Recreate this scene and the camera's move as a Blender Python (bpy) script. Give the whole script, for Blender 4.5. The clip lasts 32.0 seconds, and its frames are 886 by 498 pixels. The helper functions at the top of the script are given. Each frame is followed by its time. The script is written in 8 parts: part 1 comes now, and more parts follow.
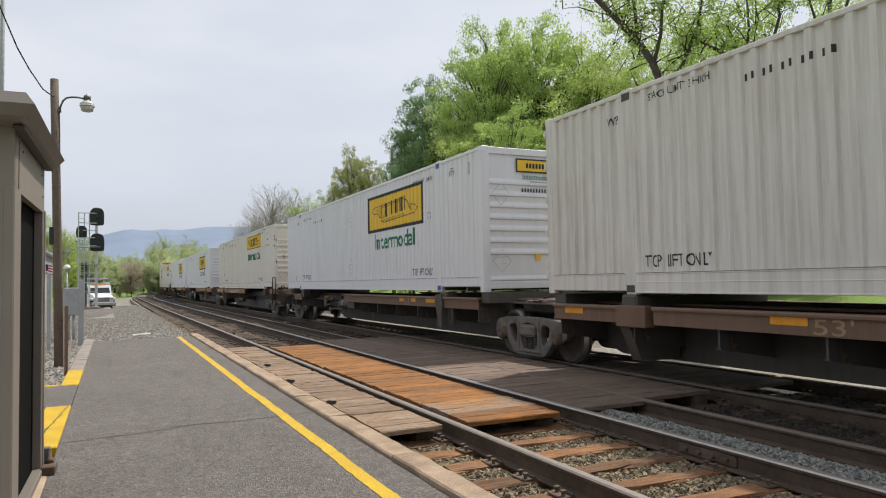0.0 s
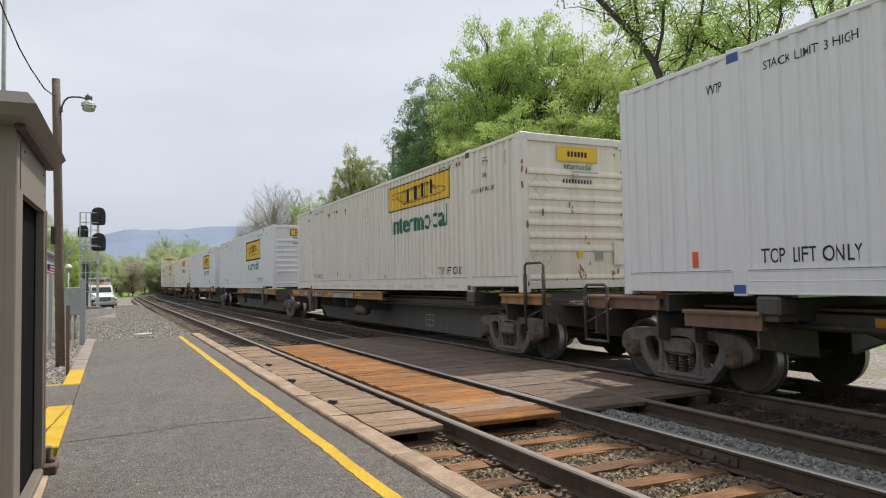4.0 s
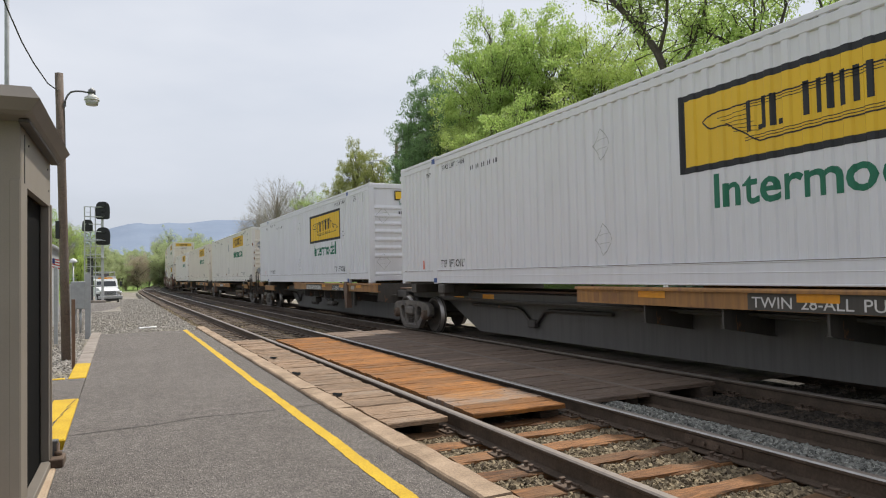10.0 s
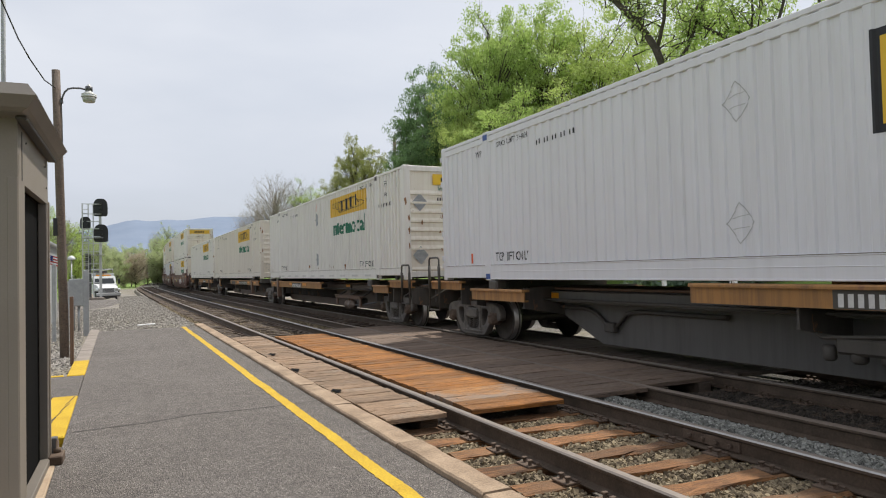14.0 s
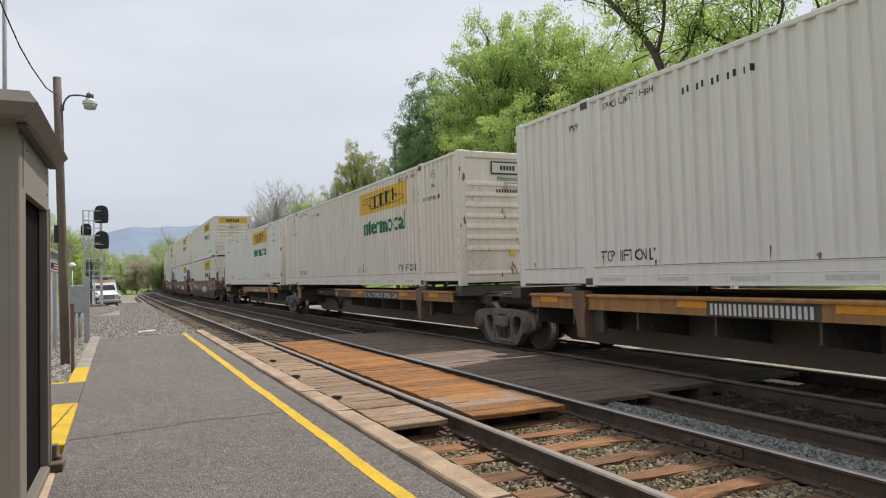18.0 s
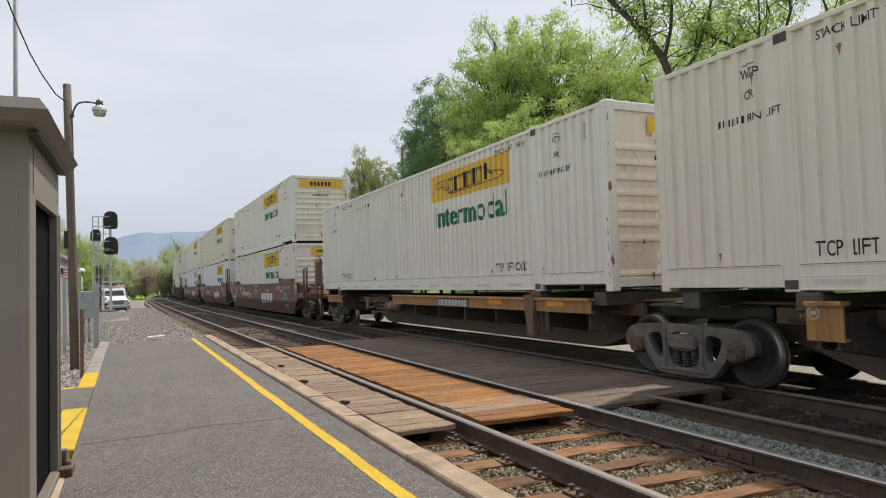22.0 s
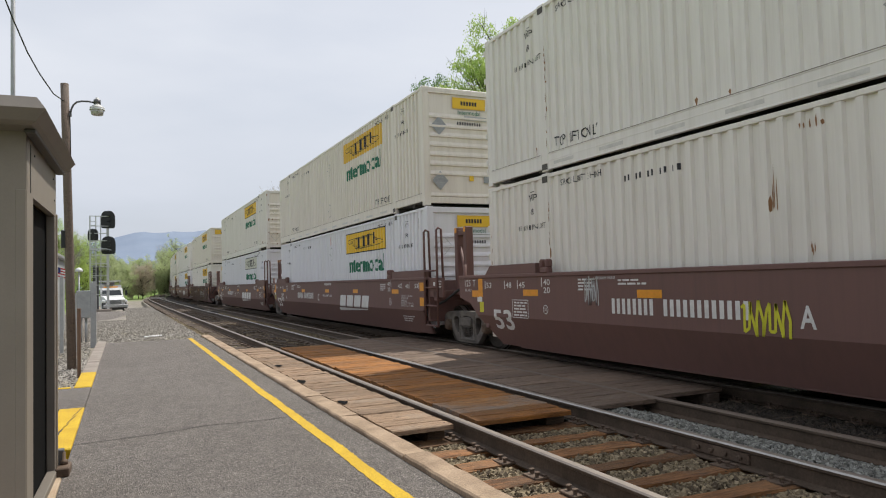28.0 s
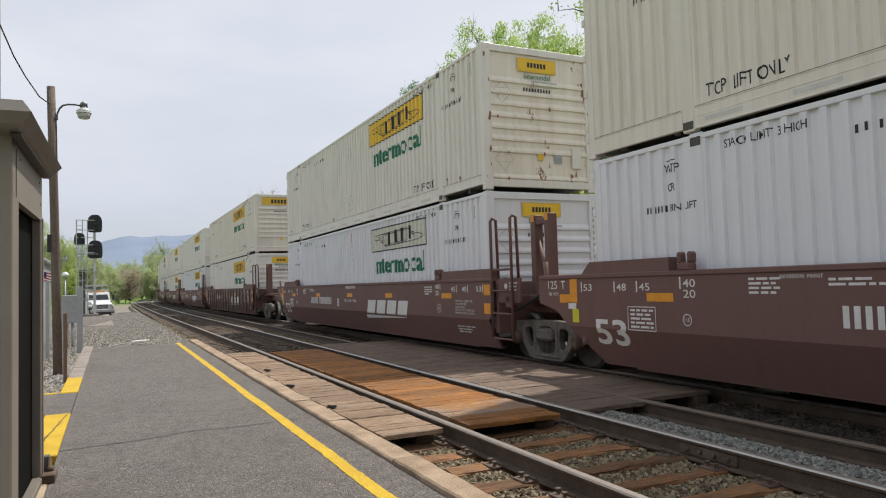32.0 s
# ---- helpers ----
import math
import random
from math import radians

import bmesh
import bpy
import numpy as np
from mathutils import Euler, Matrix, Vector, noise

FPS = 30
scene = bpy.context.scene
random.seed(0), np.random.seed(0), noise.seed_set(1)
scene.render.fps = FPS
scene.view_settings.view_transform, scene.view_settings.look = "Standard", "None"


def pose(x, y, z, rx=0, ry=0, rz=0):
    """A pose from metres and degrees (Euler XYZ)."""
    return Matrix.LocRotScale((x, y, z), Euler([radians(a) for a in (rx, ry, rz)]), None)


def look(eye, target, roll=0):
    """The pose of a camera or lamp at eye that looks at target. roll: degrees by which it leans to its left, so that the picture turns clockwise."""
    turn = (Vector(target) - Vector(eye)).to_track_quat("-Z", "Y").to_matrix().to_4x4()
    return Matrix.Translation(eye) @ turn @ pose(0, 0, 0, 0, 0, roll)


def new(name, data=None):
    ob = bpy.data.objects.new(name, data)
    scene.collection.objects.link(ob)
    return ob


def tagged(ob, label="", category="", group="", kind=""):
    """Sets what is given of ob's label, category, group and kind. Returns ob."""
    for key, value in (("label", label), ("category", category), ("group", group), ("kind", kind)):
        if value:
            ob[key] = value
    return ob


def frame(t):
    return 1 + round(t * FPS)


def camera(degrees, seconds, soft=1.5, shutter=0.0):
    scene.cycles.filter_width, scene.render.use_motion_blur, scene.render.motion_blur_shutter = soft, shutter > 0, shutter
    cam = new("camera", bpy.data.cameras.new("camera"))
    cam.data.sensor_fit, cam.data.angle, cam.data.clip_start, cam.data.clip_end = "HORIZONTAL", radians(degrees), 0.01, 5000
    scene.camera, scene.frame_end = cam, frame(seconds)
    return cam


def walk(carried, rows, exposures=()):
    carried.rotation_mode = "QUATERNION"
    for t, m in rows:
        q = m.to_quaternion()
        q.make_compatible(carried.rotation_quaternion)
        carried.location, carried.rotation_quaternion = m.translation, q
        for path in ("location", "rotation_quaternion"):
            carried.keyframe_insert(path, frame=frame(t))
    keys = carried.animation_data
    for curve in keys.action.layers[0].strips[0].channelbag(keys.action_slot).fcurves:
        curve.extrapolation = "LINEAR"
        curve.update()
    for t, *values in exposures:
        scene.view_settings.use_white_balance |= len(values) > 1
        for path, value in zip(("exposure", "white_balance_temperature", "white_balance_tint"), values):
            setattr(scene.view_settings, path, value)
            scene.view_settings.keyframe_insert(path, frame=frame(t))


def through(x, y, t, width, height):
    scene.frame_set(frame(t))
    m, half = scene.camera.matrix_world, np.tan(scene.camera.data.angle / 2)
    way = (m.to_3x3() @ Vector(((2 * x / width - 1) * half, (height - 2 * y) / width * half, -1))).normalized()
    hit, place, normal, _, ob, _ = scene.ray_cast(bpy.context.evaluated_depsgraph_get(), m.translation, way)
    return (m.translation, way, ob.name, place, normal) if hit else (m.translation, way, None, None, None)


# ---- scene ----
def aim(yaw, pitch, roll):
    """The held camera's pose: yaw right of the track, tilt up and lean, in degrees."""
    y, p = radians(yaw), radians(pitch)
    eye = Vector((0, 0, 1.437))
    return look(eye, eye + Vector((math.sin(y) * math.cos(p), math.cos(y) * math.cos(p), math.sin(p))), -roll)


cam = camera(64.77, 32.0, 1.1, 0.0)
walk(cam, [
    (0, aim(25.366, 2.605, 1.003)), (0.5, aim(25.419, 2.525, 1.285)), (1, aim(25.409, 2.480, 1.137)), (1.5, aim(25.461, 2.431, 1.117)),
    (2, aim(25.406, 2.488, 1.016)), (2.5, aim(25.314, 2.510, 0.941)), (3, aim(25.342, 2.536, 1.173)), (3.5, aim(25.257, 2.574, 0.972)),
    (5.5, aim(25.290, 2.734, 0.996)), (6, aim(25.360, 2.769, 1.115)), (6.5, aim(25.386, 2.818, 1.201)), (7, aim(25.312, 2.833, 1.112)),
    (7.5, aim(25.249, 2.789, 1.111)), (8, aim(25.110, 2.761, 1.020)), (8.5, aim(24.936, 2.671, 0.964)), (9, aim(24.893, 2.435, 1.060)),
    (9.5, aim(24.887, 2.116, 1.116)), (10, aim(24.956, 1.989, 1.209)), (10.5, aim(25.030, 1.980, 1.236)), (11, aim(25.111, 1.985, 1.168)),
    (11.5, aim(25.153, 1.965, 1.099)), (12, aim(25.174, 1.882, 1.154)), (12.5, aim(25.161, 1.778, 1.255)), (13, aim(25.308, 1.721, 1.573)),
    (13.5, aim(25.277, 1.638, 1.375)), (14, aim(25.080, 1.669, 1.386)), (14.5, aim(24.995, 1.714, 1.367)), (16.5, aim(25.008, 1.937, 1.491)),
    (17, aim(25.055, 1.992, 1.422)), (17.5, aim(25.052, 2.073, 1.512)), (18, aim(25.044, 2.150, 1.524)), (18.5, aim(24.980, 2.243, 1.560)),
    (19, aim(25.126, 2.286, 1.829)), (19.5, aim(25.070, 2.286, 1.745)), (20, aim(24.991, 2.439, 1.747)), (20.5, aim(24.786, 2.588, 1.737)),
    (21, aim(24.613, 2.672, 1.649)), (21.5, aim(24.464, 2.650, 1.574)), (22, aim(24.436, 2.563, 1.646)), (22.5, aim(24.396, 2.531, 1.528)),
    (23, aim(24.342, 2.524, 1.652)), (23.5, aim(24.397, 2.555, 1.780)), (24, aim(24.416, 2.676, 1.881)), (24.5, aim(24.438, 2.760, 1.834)),
    (25, aim(24.346, 2.795, 1.631)), (25.5, aim(24.335, 2.782, 1.504)), (27.5, aim(24.563, 2.549, 1.626)), (28, aim(24.611, 2.571, 1.544)),
    (28.5, aim(24.682, 2.521, 1.577)), (29, aim(24.846, 2.450, 1.541)), (29.5, aim(25.076, 2.413, 1.620)), (30, aim(25.143, 2.499, 1.367)),
    (30.5, aim(25.260, 2.628, 1.453)), (31, aim(25.330, 2.741, 1.649)), (31.5, aim(25.400, 2.798, 1.658)), (32, aim(25.495, 2.851, 1.667)),
], [(0, 0.0), (32.0, 0.0)])

# ---- world and sun ----
SUN_EL, SUN_AZ = radians(59.1), radians(63.4)
world = bpy.data.worlds.new("sky")
scene.world = world
world.use_nodes = True
wn, wl = world.node_tree.nodes, world.node_tree.links
sky = wn.new("ShaderNodeTexSky")
sky.sky_type = "NISHITA"
sky.sun_disc = False
sky.sun_elevation, sky.sun_rotation = SUN_EL, SUN_AZ
sky.dust_density, sky.air_density = 3.0, 1.0
coord = wn.new("ShaderNodeTexCoord")
stretch = wn.new("ShaderNodeMapping")
stretch.inputs["Scale"].default_value = (1.0, 1.0, 3.2)
clouds = wn.new("ShaderNodeTexNoise")
clouds.inputs["Scale"].default_value, clouds.inputs["Detail"].default_value = 1.7, 5.0
cover = wn.new("ShaderNodeMapRange")
cover.inputs["From Min"].default_value, cover.inputs["From Max"].default_value = 0.35, 0.68
cover.inputs["To Min"].default_value, cover.inputs["To Max"].default_value = 0.66, 0.98
haze = wn.new("ShaderNodeMix")
haze.data_type = "RGBA"
lift = wn.new("ShaderNodeSeparateXYZ")
fade = wn.new("ShaderNodeValToRGB")
fade.color_ramp.elements[0].position, fade.color_ramp.elements[0].color = 0.0, (5.85, 6.3, 7.2, 1)
fade.color_ramp.elements[1].position, fade.color_ramp.elements[1].color = 0.32, (7.7, 8.0, 8.65, 1)
wl.new(coord.outputs["Generated"], lift.inputs[0])
wl.new(lift.outputs["Z"], fade.inputs["Fac"])
wl.new(fade.outputs["Color"], haze.inputs["B"])
wl.new(coord.outputs["Generated"], stretch.inputs["Vector"])
wl.new(stretch.outputs["Vector"], clouds.inputs["Vector"])
wl.new(clouds.outputs["Fac"], cover.inputs["Value"])
wl.new(cover.outputs["Result"], haze.inputs["Factor"])
wl.new(sky.outputs["Color"], haze.inputs["A"])
wl.new(haze.outputs["Result"], wn["Background"].inputs["Color"])
wn["Background"].inputs["Strength"].default_value = 0.105

sun_data = bpy.data.lights.new("sun", "SUN")
sun_data.energy, sun_data.angle, sun_data.color = 4.2, radians(1.6), (1.0, 0.95, 0.87)
sun = new("sun", sun_data)
sun.matrix_basis = look((0, 0, 0), (-math.cos(SUN_EL) * math.sin(SUN_AZ), -math.cos(SUN_EL) * math.cos(SUN_AZ), -math.sin(SUN_EL)))
sun.location = (30, 20, 60)


# ---- materials ----
def node_mat(name):
    m = bpy.data.materials.new(name)
    m.use_nodes = True
    return m, m.node_tree.nodes, m.node_tree.links, m.node_tree.nodes["Principled BSDF"]


def tex_noise(nodes, links, scale, detail=5.0, rough=0.6, stretch=None, space="Object"):
    tc = nodes.new("ShaderNodeTexCoord")
    n = nodes.new("ShaderNodeTexNoise")
    n.inputs["Scale"].default_value, n.inputs["Detail"].default_value, n.inputs["Roughness"].default_value = scale, detail, rough
    mp = nodes.new("ShaderNodeMapping")
    if stretch:
        mp.inputs["Scale"].default_value = stretch
    links.new(tc.outputs[space], mp.inputs["Vector"])
    links.new(mp.outputs["Vector"], n.inputs["Vector"])
    return n


def ramp(nodes, links, src, stops):
    r = nodes.new("ShaderNodeValToRGB")
    e = r.color_ramp.elements
    while len(e) < len(stops):
        e.new(0.5)
    for el, (p, c) in zip(e, stops):
        el.position, el.color = p, (*c, 1) if len(c) == 3 else c
    links.new(src, r.inputs["Fac"])
    return r


def blend(nodes, links, fac, a, b, mode="MIX"):
    m = nodes.new("ShaderNodeMix")
    m.data_type, m.blend_type = "RGBA", mode
    for sock, v in ((m.inputs["Factor"], fac), (m.inputs["A"], a), (m.inputs["B"], b)):
        if isinstance(v, (int, float)):
            sock.default_value = v
        elif isinstance(v, tuple):
            sock.default_value = (*v, 1)
        else:
            links.new(v, sock)
    return m.outputs["Result"]


def relief(nodes, links, bsdf, src, strength, dist):
    b = nodes.new("ShaderNodeBump")
    b.inputs["Strength"].default_value, b.inputs["Distance"].default_value = strength, dist
    links.new(src, b.inputs["Height"])
    links.new(b.outputs["Normal"], bsdf.inputs["Normal"])


def surface(name, color, color2, scale=3.0, fine=60.0, rough=0.8, metal=0.0, bump=0.3, dist=0.004, grit=0.35, vary=0.0, stretch=None, spread=(0.35, 0.65)):
    """Two colours mottled at a large scale, grit at a fine one, a little relief."""
    m, n, l, b = node_mat(name)
    big = tex_noise(n, l, scale, 4, 0.6, stretch)
    small = tex_noise(n, l, fine, 4, 0.7, stretch)
    base = ramp(n, l, big.outputs["Fac"], ((spread[0], color), (spread[1], color2))).outputs["Color"]
    g = ramp(n, l, small.outputs["Fac"], ((0.3, (1 - grit,) * 3), (0.7, (1 + 0.0 * grit,) * 3))).outputs["Color"]
    out = blend(n, l, 1.0, base, g, "MULTIPLY")
    if vary:
        oi = n.new("ShaderNodeObjectInfo")
        v = ramp(n, l, oi.outputs["Random"], ((0.0, (1 - vary,) * 3), (1.0, (1.0,) * 3))).outputs["Color"]
        out = blend(n, l, 1.0, out, v, "MULTIPLY")
    l.new(out, b.inputs["Base Color"])
    b.inputs["Roughness"].default_value, b.inputs["Metallic"].default_value = rough, metal
    relief(n, l, b, small.outputs["Fac"], bump, dist)
    return m


def plain(name, color, rough=0.6, metal=0.0):
    m, n, l, b = node_mat(name)
    wear = tex_noise(n, l, 9.0, 6, 0.7)
    lo = tuple(c * 0.8 for c in color)
    l.new(ramp(n, l, wear.outputs["Fac"], ((0.3, lo), (0.62, color))).outputs["Color"], b.inputs["Base Color"])
    b.inputs["Roughness"].default_value, b.inputs["Metallic"].default_value = rough, metal
    return m


def painted(name, color, dirt, rust, dirt_color=(0.22, 0.16, 0.1)):
    """Weathered paint on steel: vertical grime, soft stains and a few rust blooms."""
    m, n, l, b = node_mat(name)
    streak = tex_noise(n, l, 1.0, 6, 0.65, (9.0, 9.0, 0.55))
    cloud = tex_noise(n, l, 0.8, 5, 0.6)
    s = ramp(n, l, streak.outputs["Fac"], ((0.42, (0, 0, 0)), (0.78, (dirt,) * 3))).outputs["Color"]
    c = ramp(n, l, cloud.outputs["Fac"], ((0.35, (0, 0, 0)), (0.75, (dirt * 0.6,) * 3))).outputs["Color"]
    base = blend(n, l, s, color, dirt_color)
    base = blend(n, l, c, base, tuple(0.5 * (x + y) for x, y in zip(color, dirt_color)))
    spots = tex_noise(n, l, 2.6, 7, 0.72, (1.0, 1.0, 0.45))
    hi = 0.80 - 0.16 * rust
    r = ramp(n, l, spots.outputs["Fac"], ((hi - 0.035, (0, 0, 0)), (hi, (min(1, rust * 1.2),) * 3))).outputs["Color"]
    base = blend(n, l, r, base, (0.24, 0.115, 0.055))
    l.new(base, b.inputs["Base Color"])
    b.inputs["Roughness"].default_value = 0.5 if dirt < 0.3 else 0.65
    dent = tex_noise(n, l, 1.6, 3, 0.5)
    relief(n, l, b, dent.outputs["Fac"], 0.12, 0.02)
    return m


def wood(name, dark, light, grey, along="x", vary=0.35, stain=0.0):
    """Weathered timber: long grain, checks, grey bleaching, boards that differ."""
    m, n, l, b = node_mat(name)
    st = {"x": (1.2, 14, 14), "y": (14, 1.2, 14)}[along]
    tc = n.new("ShaderNodeTexCoord")
    oi = n.new("ShaderNodeObjectInfo")
    off = n.new("ShaderNodeVectorMath")
    off.operation = "MULTIPLY_ADD"
    off.inputs[1].default_value = (1, 1, 1)
    comb = n.new("ShaderNodeCombineXYZ")
    sc = n.new("ShaderNodeMath")
    sc.operation = "MULTIPLY"
    sc.inputs[1].default_value = 53.0
    l.new(oi.outputs["Random"], sc.inputs[0])
    for i in range(3):
        l.new(sc.outputs[0], comb.inputs[i])
    l.new(tc.outputs["Object"], off.inputs[0])
    l.new(comb.outputs[0], off.inputs[2])

    def nz(scale, stretch):
        mp = n.new("ShaderNodeMapping")
        mp.inputs["Scale"].default_value = stretch
        l.new(off.outputs[0], mp.inputs["Vector"])
        t = n.new("ShaderNodeTexNoise")
        t.inputs["Scale"].default_value, t.inputs["Detail"].default_value, t.inputs["Roughness"].default_value = scale, 6, 0.65
        l.new(mp.outputs[0], t.inputs["Vector"])
        return t
    grain = nz(2.6, st)
    fibre = nz(9.0, st)
    patch = nz(1.3, (1, 1, 1))
    base = ramp(n, l, grain.outputs["Fac"], ((0.3, dark), (0.62, light))).outputs["Color"]
    gf = ramp(n, l, patch.outputs["Fac"], ((0.5, (0, 0, 0)), (0.68, (0.85,) * 3))).outputs["Color"]
    base = blend(n, l, gf, base, grey)
    f = ramp(n, l, fibre.outputs["Fac"], ((0.33, (0.24,) * 3), (0.43, (0.8,) * 3), (0.52, (1.04,) * 3))).outputs["Color"]
    base = blend(n, l, 1.0, base, f, "MULTIPLY")
    v = ramp(n, l, oi.outputs["Random"], ((0.0, (1 - vary,) * 3), (1.0, (1.0,) * 3))).outputs["Color"]
    out = blend(n, l, 1.0, base, v, "MULTIPLY")
    if stain:
        place = n.new("ShaderNodeNewGeometry")
        spots = n.new("ShaderNodeTexNoise")
        spots.inputs["Scale"].default_value, spots.inputs["Detail"].default_value, spots.inputs["Roughness"].default_value = 1.1, 7, 0.68
        l.new(place.outputs["Position"], spots.inputs["Vector"])
        out = blend(n, l, ramp(n, l, spots.outputs["Fac"], ((0.46, (0, 0, 0)), (0.66, (stain,) * 3))).outputs["Color"], out, tuple(0.75 * c for c in grey))
    l.new(out, b.inputs["Base Color"])
    b.inputs["Roughness"].default_value = 0.85
    relief(n, l, b, fibre.outputs["Fac"], 0.8, 0.012)
    return m


def leafy(name, dark, light, through=0.45):
    m, n, l, b = node_mat(name)
    geo = n.new("ShaderNodeNewGeometry")
    big = tex_noise(n, l, 0.35, 3, 0.6)
    c1 = ramp(n, l, geo.outputs["Random Per Island"], ((0.0, dark), (1.0, light))).outputs["Color"]
    g = ramp(n, l, big.outputs["Fac"], ((0.3, (0.72,) * 3), (0.7, (1.0,) * 3))).outputs["Color"]
    col = blend(n, l, 1.0, c1, g, "MULTIPLY")
    l.new(col, b.inputs["Base Color"])
    b.inputs["Roughness"].default_value = 0.55
    tr = n.new("ShaderNodeBsdfTranslucent")
    l.new(col, tr.inputs["Color"])
    mix = n.new("ShaderNodeMixShader")
    mix.inputs["Fac"].default_value = through
    l.new(b.outputs[0], mix.inputs[1])
    l.new(tr.outputs[0], mix.inputs[2])
    l.new(mix.outputs[0], n["Material Output"].inputs["Surface"])
    return m


def gravelly(name, stops, scale=28.0, dist=0.03, patch=((0.35, (0.75, 0.72, 0.68)), (0.65, (1, 1, 1)))):
    """Crushed stone: cells of several greys with real relief."""
    m, n, l, b = node_mat(name)
    tc = n.new("ShaderNodeTexCoord")
    v = n.new("ShaderNodeTexVoronoi")
    v.inputs["Scale"].default_value = scale
    l.new(tc.outputs["Object"], v.inputs["Vector"])
    sep = n.new("ShaderNodeSeparateColor")
    l.new(v.outputs["Color"], sep.inputs[0])
    base = ramp(n, l, sep.outputs[0], stops).outputs["Color"]
    big = tex_noise(n, l, 0.6, 4, 0.6)
    l.new(blend(n, l, 1.0, base, ramp(n, l, big.outputs["Fac"], patch).outputs["Color"], "MULTIPLY"), b.inputs["Base Color"])
    b.inputs["Roughness"].default_value = 0.9
    inv = n.new("ShaderNodeMath")
    inv.operation = "SUBTRACT"
    inv.inputs[0].default_value = 1.0
    l.new(v.outputs["Distance"], inv.inputs[1])
    relief(n, l, b, inv.outputs[0], 1.0, dist)
    return m


def asphalt():
    """Old asphalt: pale and dark chips in a grey-brown binder, with broad worn patches."""
    m, n, l, b = node_mat("asphalt")
    tc = n.new("ShaderNodeTexCoord")
    v = n.new("ShaderNodeTexVoronoi")
    v.inputs["Scale"].default_value = 135.0
    l.new(tc.outputs["Object"], v.inputs["Vector"])
    sep = n.new("ShaderNodeSeparateColor")
    l.new(v.outputs["Color"], sep.inputs[0])
    chips = ramp(n, l, sep.outputs[0], ((0.0, (0.045, 0.04, 0.035)), (0.25, (0.115, 0.102, 0.092)), (0.75, (0.19, 0.169, 0.153)), (0.93, (0.27, 0.245, 0.222)), (1.0, (0.46, 0.42, 0.38)))).outputs["Color"]
    big = tex_noise(n, l, 0.55, 6, 0.65)
    mid = tex_noise(n, l, 7.0, 4, 0.7)
    out = blend(n, l, 1.0, chips, ramp(n, l, big.outputs["Fac"], ((0.3, (0.80, 0.79, 0.78)), (0.7, (1, 1, 1)))).outputs["Color"], "MULTIPLY")
    out = blend(n, l, 1.0, out, ramp(n, l, mid.outputs["Fac"], ((0.3, (0.78, 0.78, 0.78)), (0.6, (1, 1, 1)))).outputs["Color"], "MULTIPLY")
    l.new(out, b.inputs["Base Color"])
    b.inputs["Roughness"].default_value = 0.92
    relief(n, l, b, v.outputs["Distance"], 0.9, 0.008)
    return m


def stones(name, lo, hi):
    m, n, l, b = node_mat(name)
    geo = n.new("ShaderNodeNewGeometry")
    mid = tuple(0.5 * (x + y) for x, y in zip(lo, hi))
    base = ramp(n, l, geo.outputs["Random Per Island"], ((0.0, lo), (0.6, mid), (1.0, hi))).outputs["Color"]
    g = tex_noise(n, l, 40, 3, 0.6)
    l.new(blend(n, l, 1.0, base, ramp(n, l, g.outputs["Fac"], ((0.3, (0.7,) * 3), (0.6, (1,) * 3))).outputs["Color"], "MULTIPLY"), b.inputs["Base Color"])
    b.inputs["Roughness"].default_value = 0.9
    return m


ASPHALT = asphalt()
TIE_DARK = wood("dark_tie_timber", (0.04, 0.028, 0.02), (0.12, 0.08, 0.05), (0.11, 0.085, 0.07), vary=0.4)
CRACK = plain("crack_filler", (0.06, 0.055, 0.05), 0.9)
YELLOW_LINE = surface("yellow_line_paint", (0.60, 0.375, 0.005), (0.70, 0.46, 0.010), 3.0, 60, 0.75, 0, 0.5, 0.004, 0.45)
CURB = surface("curb_concrete", (0.30, 0.212, 0.138), (0.50, 0.368, 0.25), 2.6, 55, 0.9, 0, 0.8, 0.010, 0.45)
CONCRETE = surface("concrete", (0.25, 0.21, 0.18), (0.34, 0.30, 0.26), 2.0, 50, 0.9, 0, 0.4, 0.005, 0.3)
PAD = surface("pad_concrete", (0.42, 0.31, 0.21), (0.5, 0.4, 0.29), 2.0, 50, 0.9, 0, 0.4, 0.005, 0.25)
PLANK_PALE = wood("pale_plank", (0.14, 0.083, 0.048), (0.39, 0.262, 0.163), (0.33, 0.25, 0.18))
PLANK_ORANGE = wood("rust_stained_plank", (0.115, 0.042, 0.009), (0.47, 0.182, 0.027), (0.24, 0.125, 0.05), vary=0.4, stain=0.6)
PLANK_WORN = wood("worn_orange_plank", (0.17, 0.08, 0.03), (0.46, 0.22, 0.07), (0.27, 0.24, 0.21), vary=0.2, stain=0.95)
PLANK_GREY = wood("grey_plank", (0.095, 0.063, 0.044), (0.26, 0.18, 0.128), (0.225, 0.168, 0.13))
# planks under the train: its shade is put into their dark colour
PLANK_SHADED = wood("shaded_plank", (0.045, 0.032, 0.024), (0.13, 0.092, 0.068), (0.12, 0.092, 0.074))
TIE = wood("tie_timber", (0.075, 0.032, 0.012), (0.38, 0.172, 0.06), (0.22, 0.135, 0.072), vary=0.5, stain=0.5)
RAIL = surface("rail_rust", (0.085, 0.060, 0.041), (0.135, 0.096, 0.068), 4, 40, 0.75, 0.3, 0.3, 0.003, 0.4)
RAIL_TOP = plain("rail_worn_top", (0.24, 0.205, 0.175), 0.55, 0.3)
RAIL_BRIGHT = plain("rail_polished_top", (0.42, 0.40, 0.375), 0.40, 0.9)
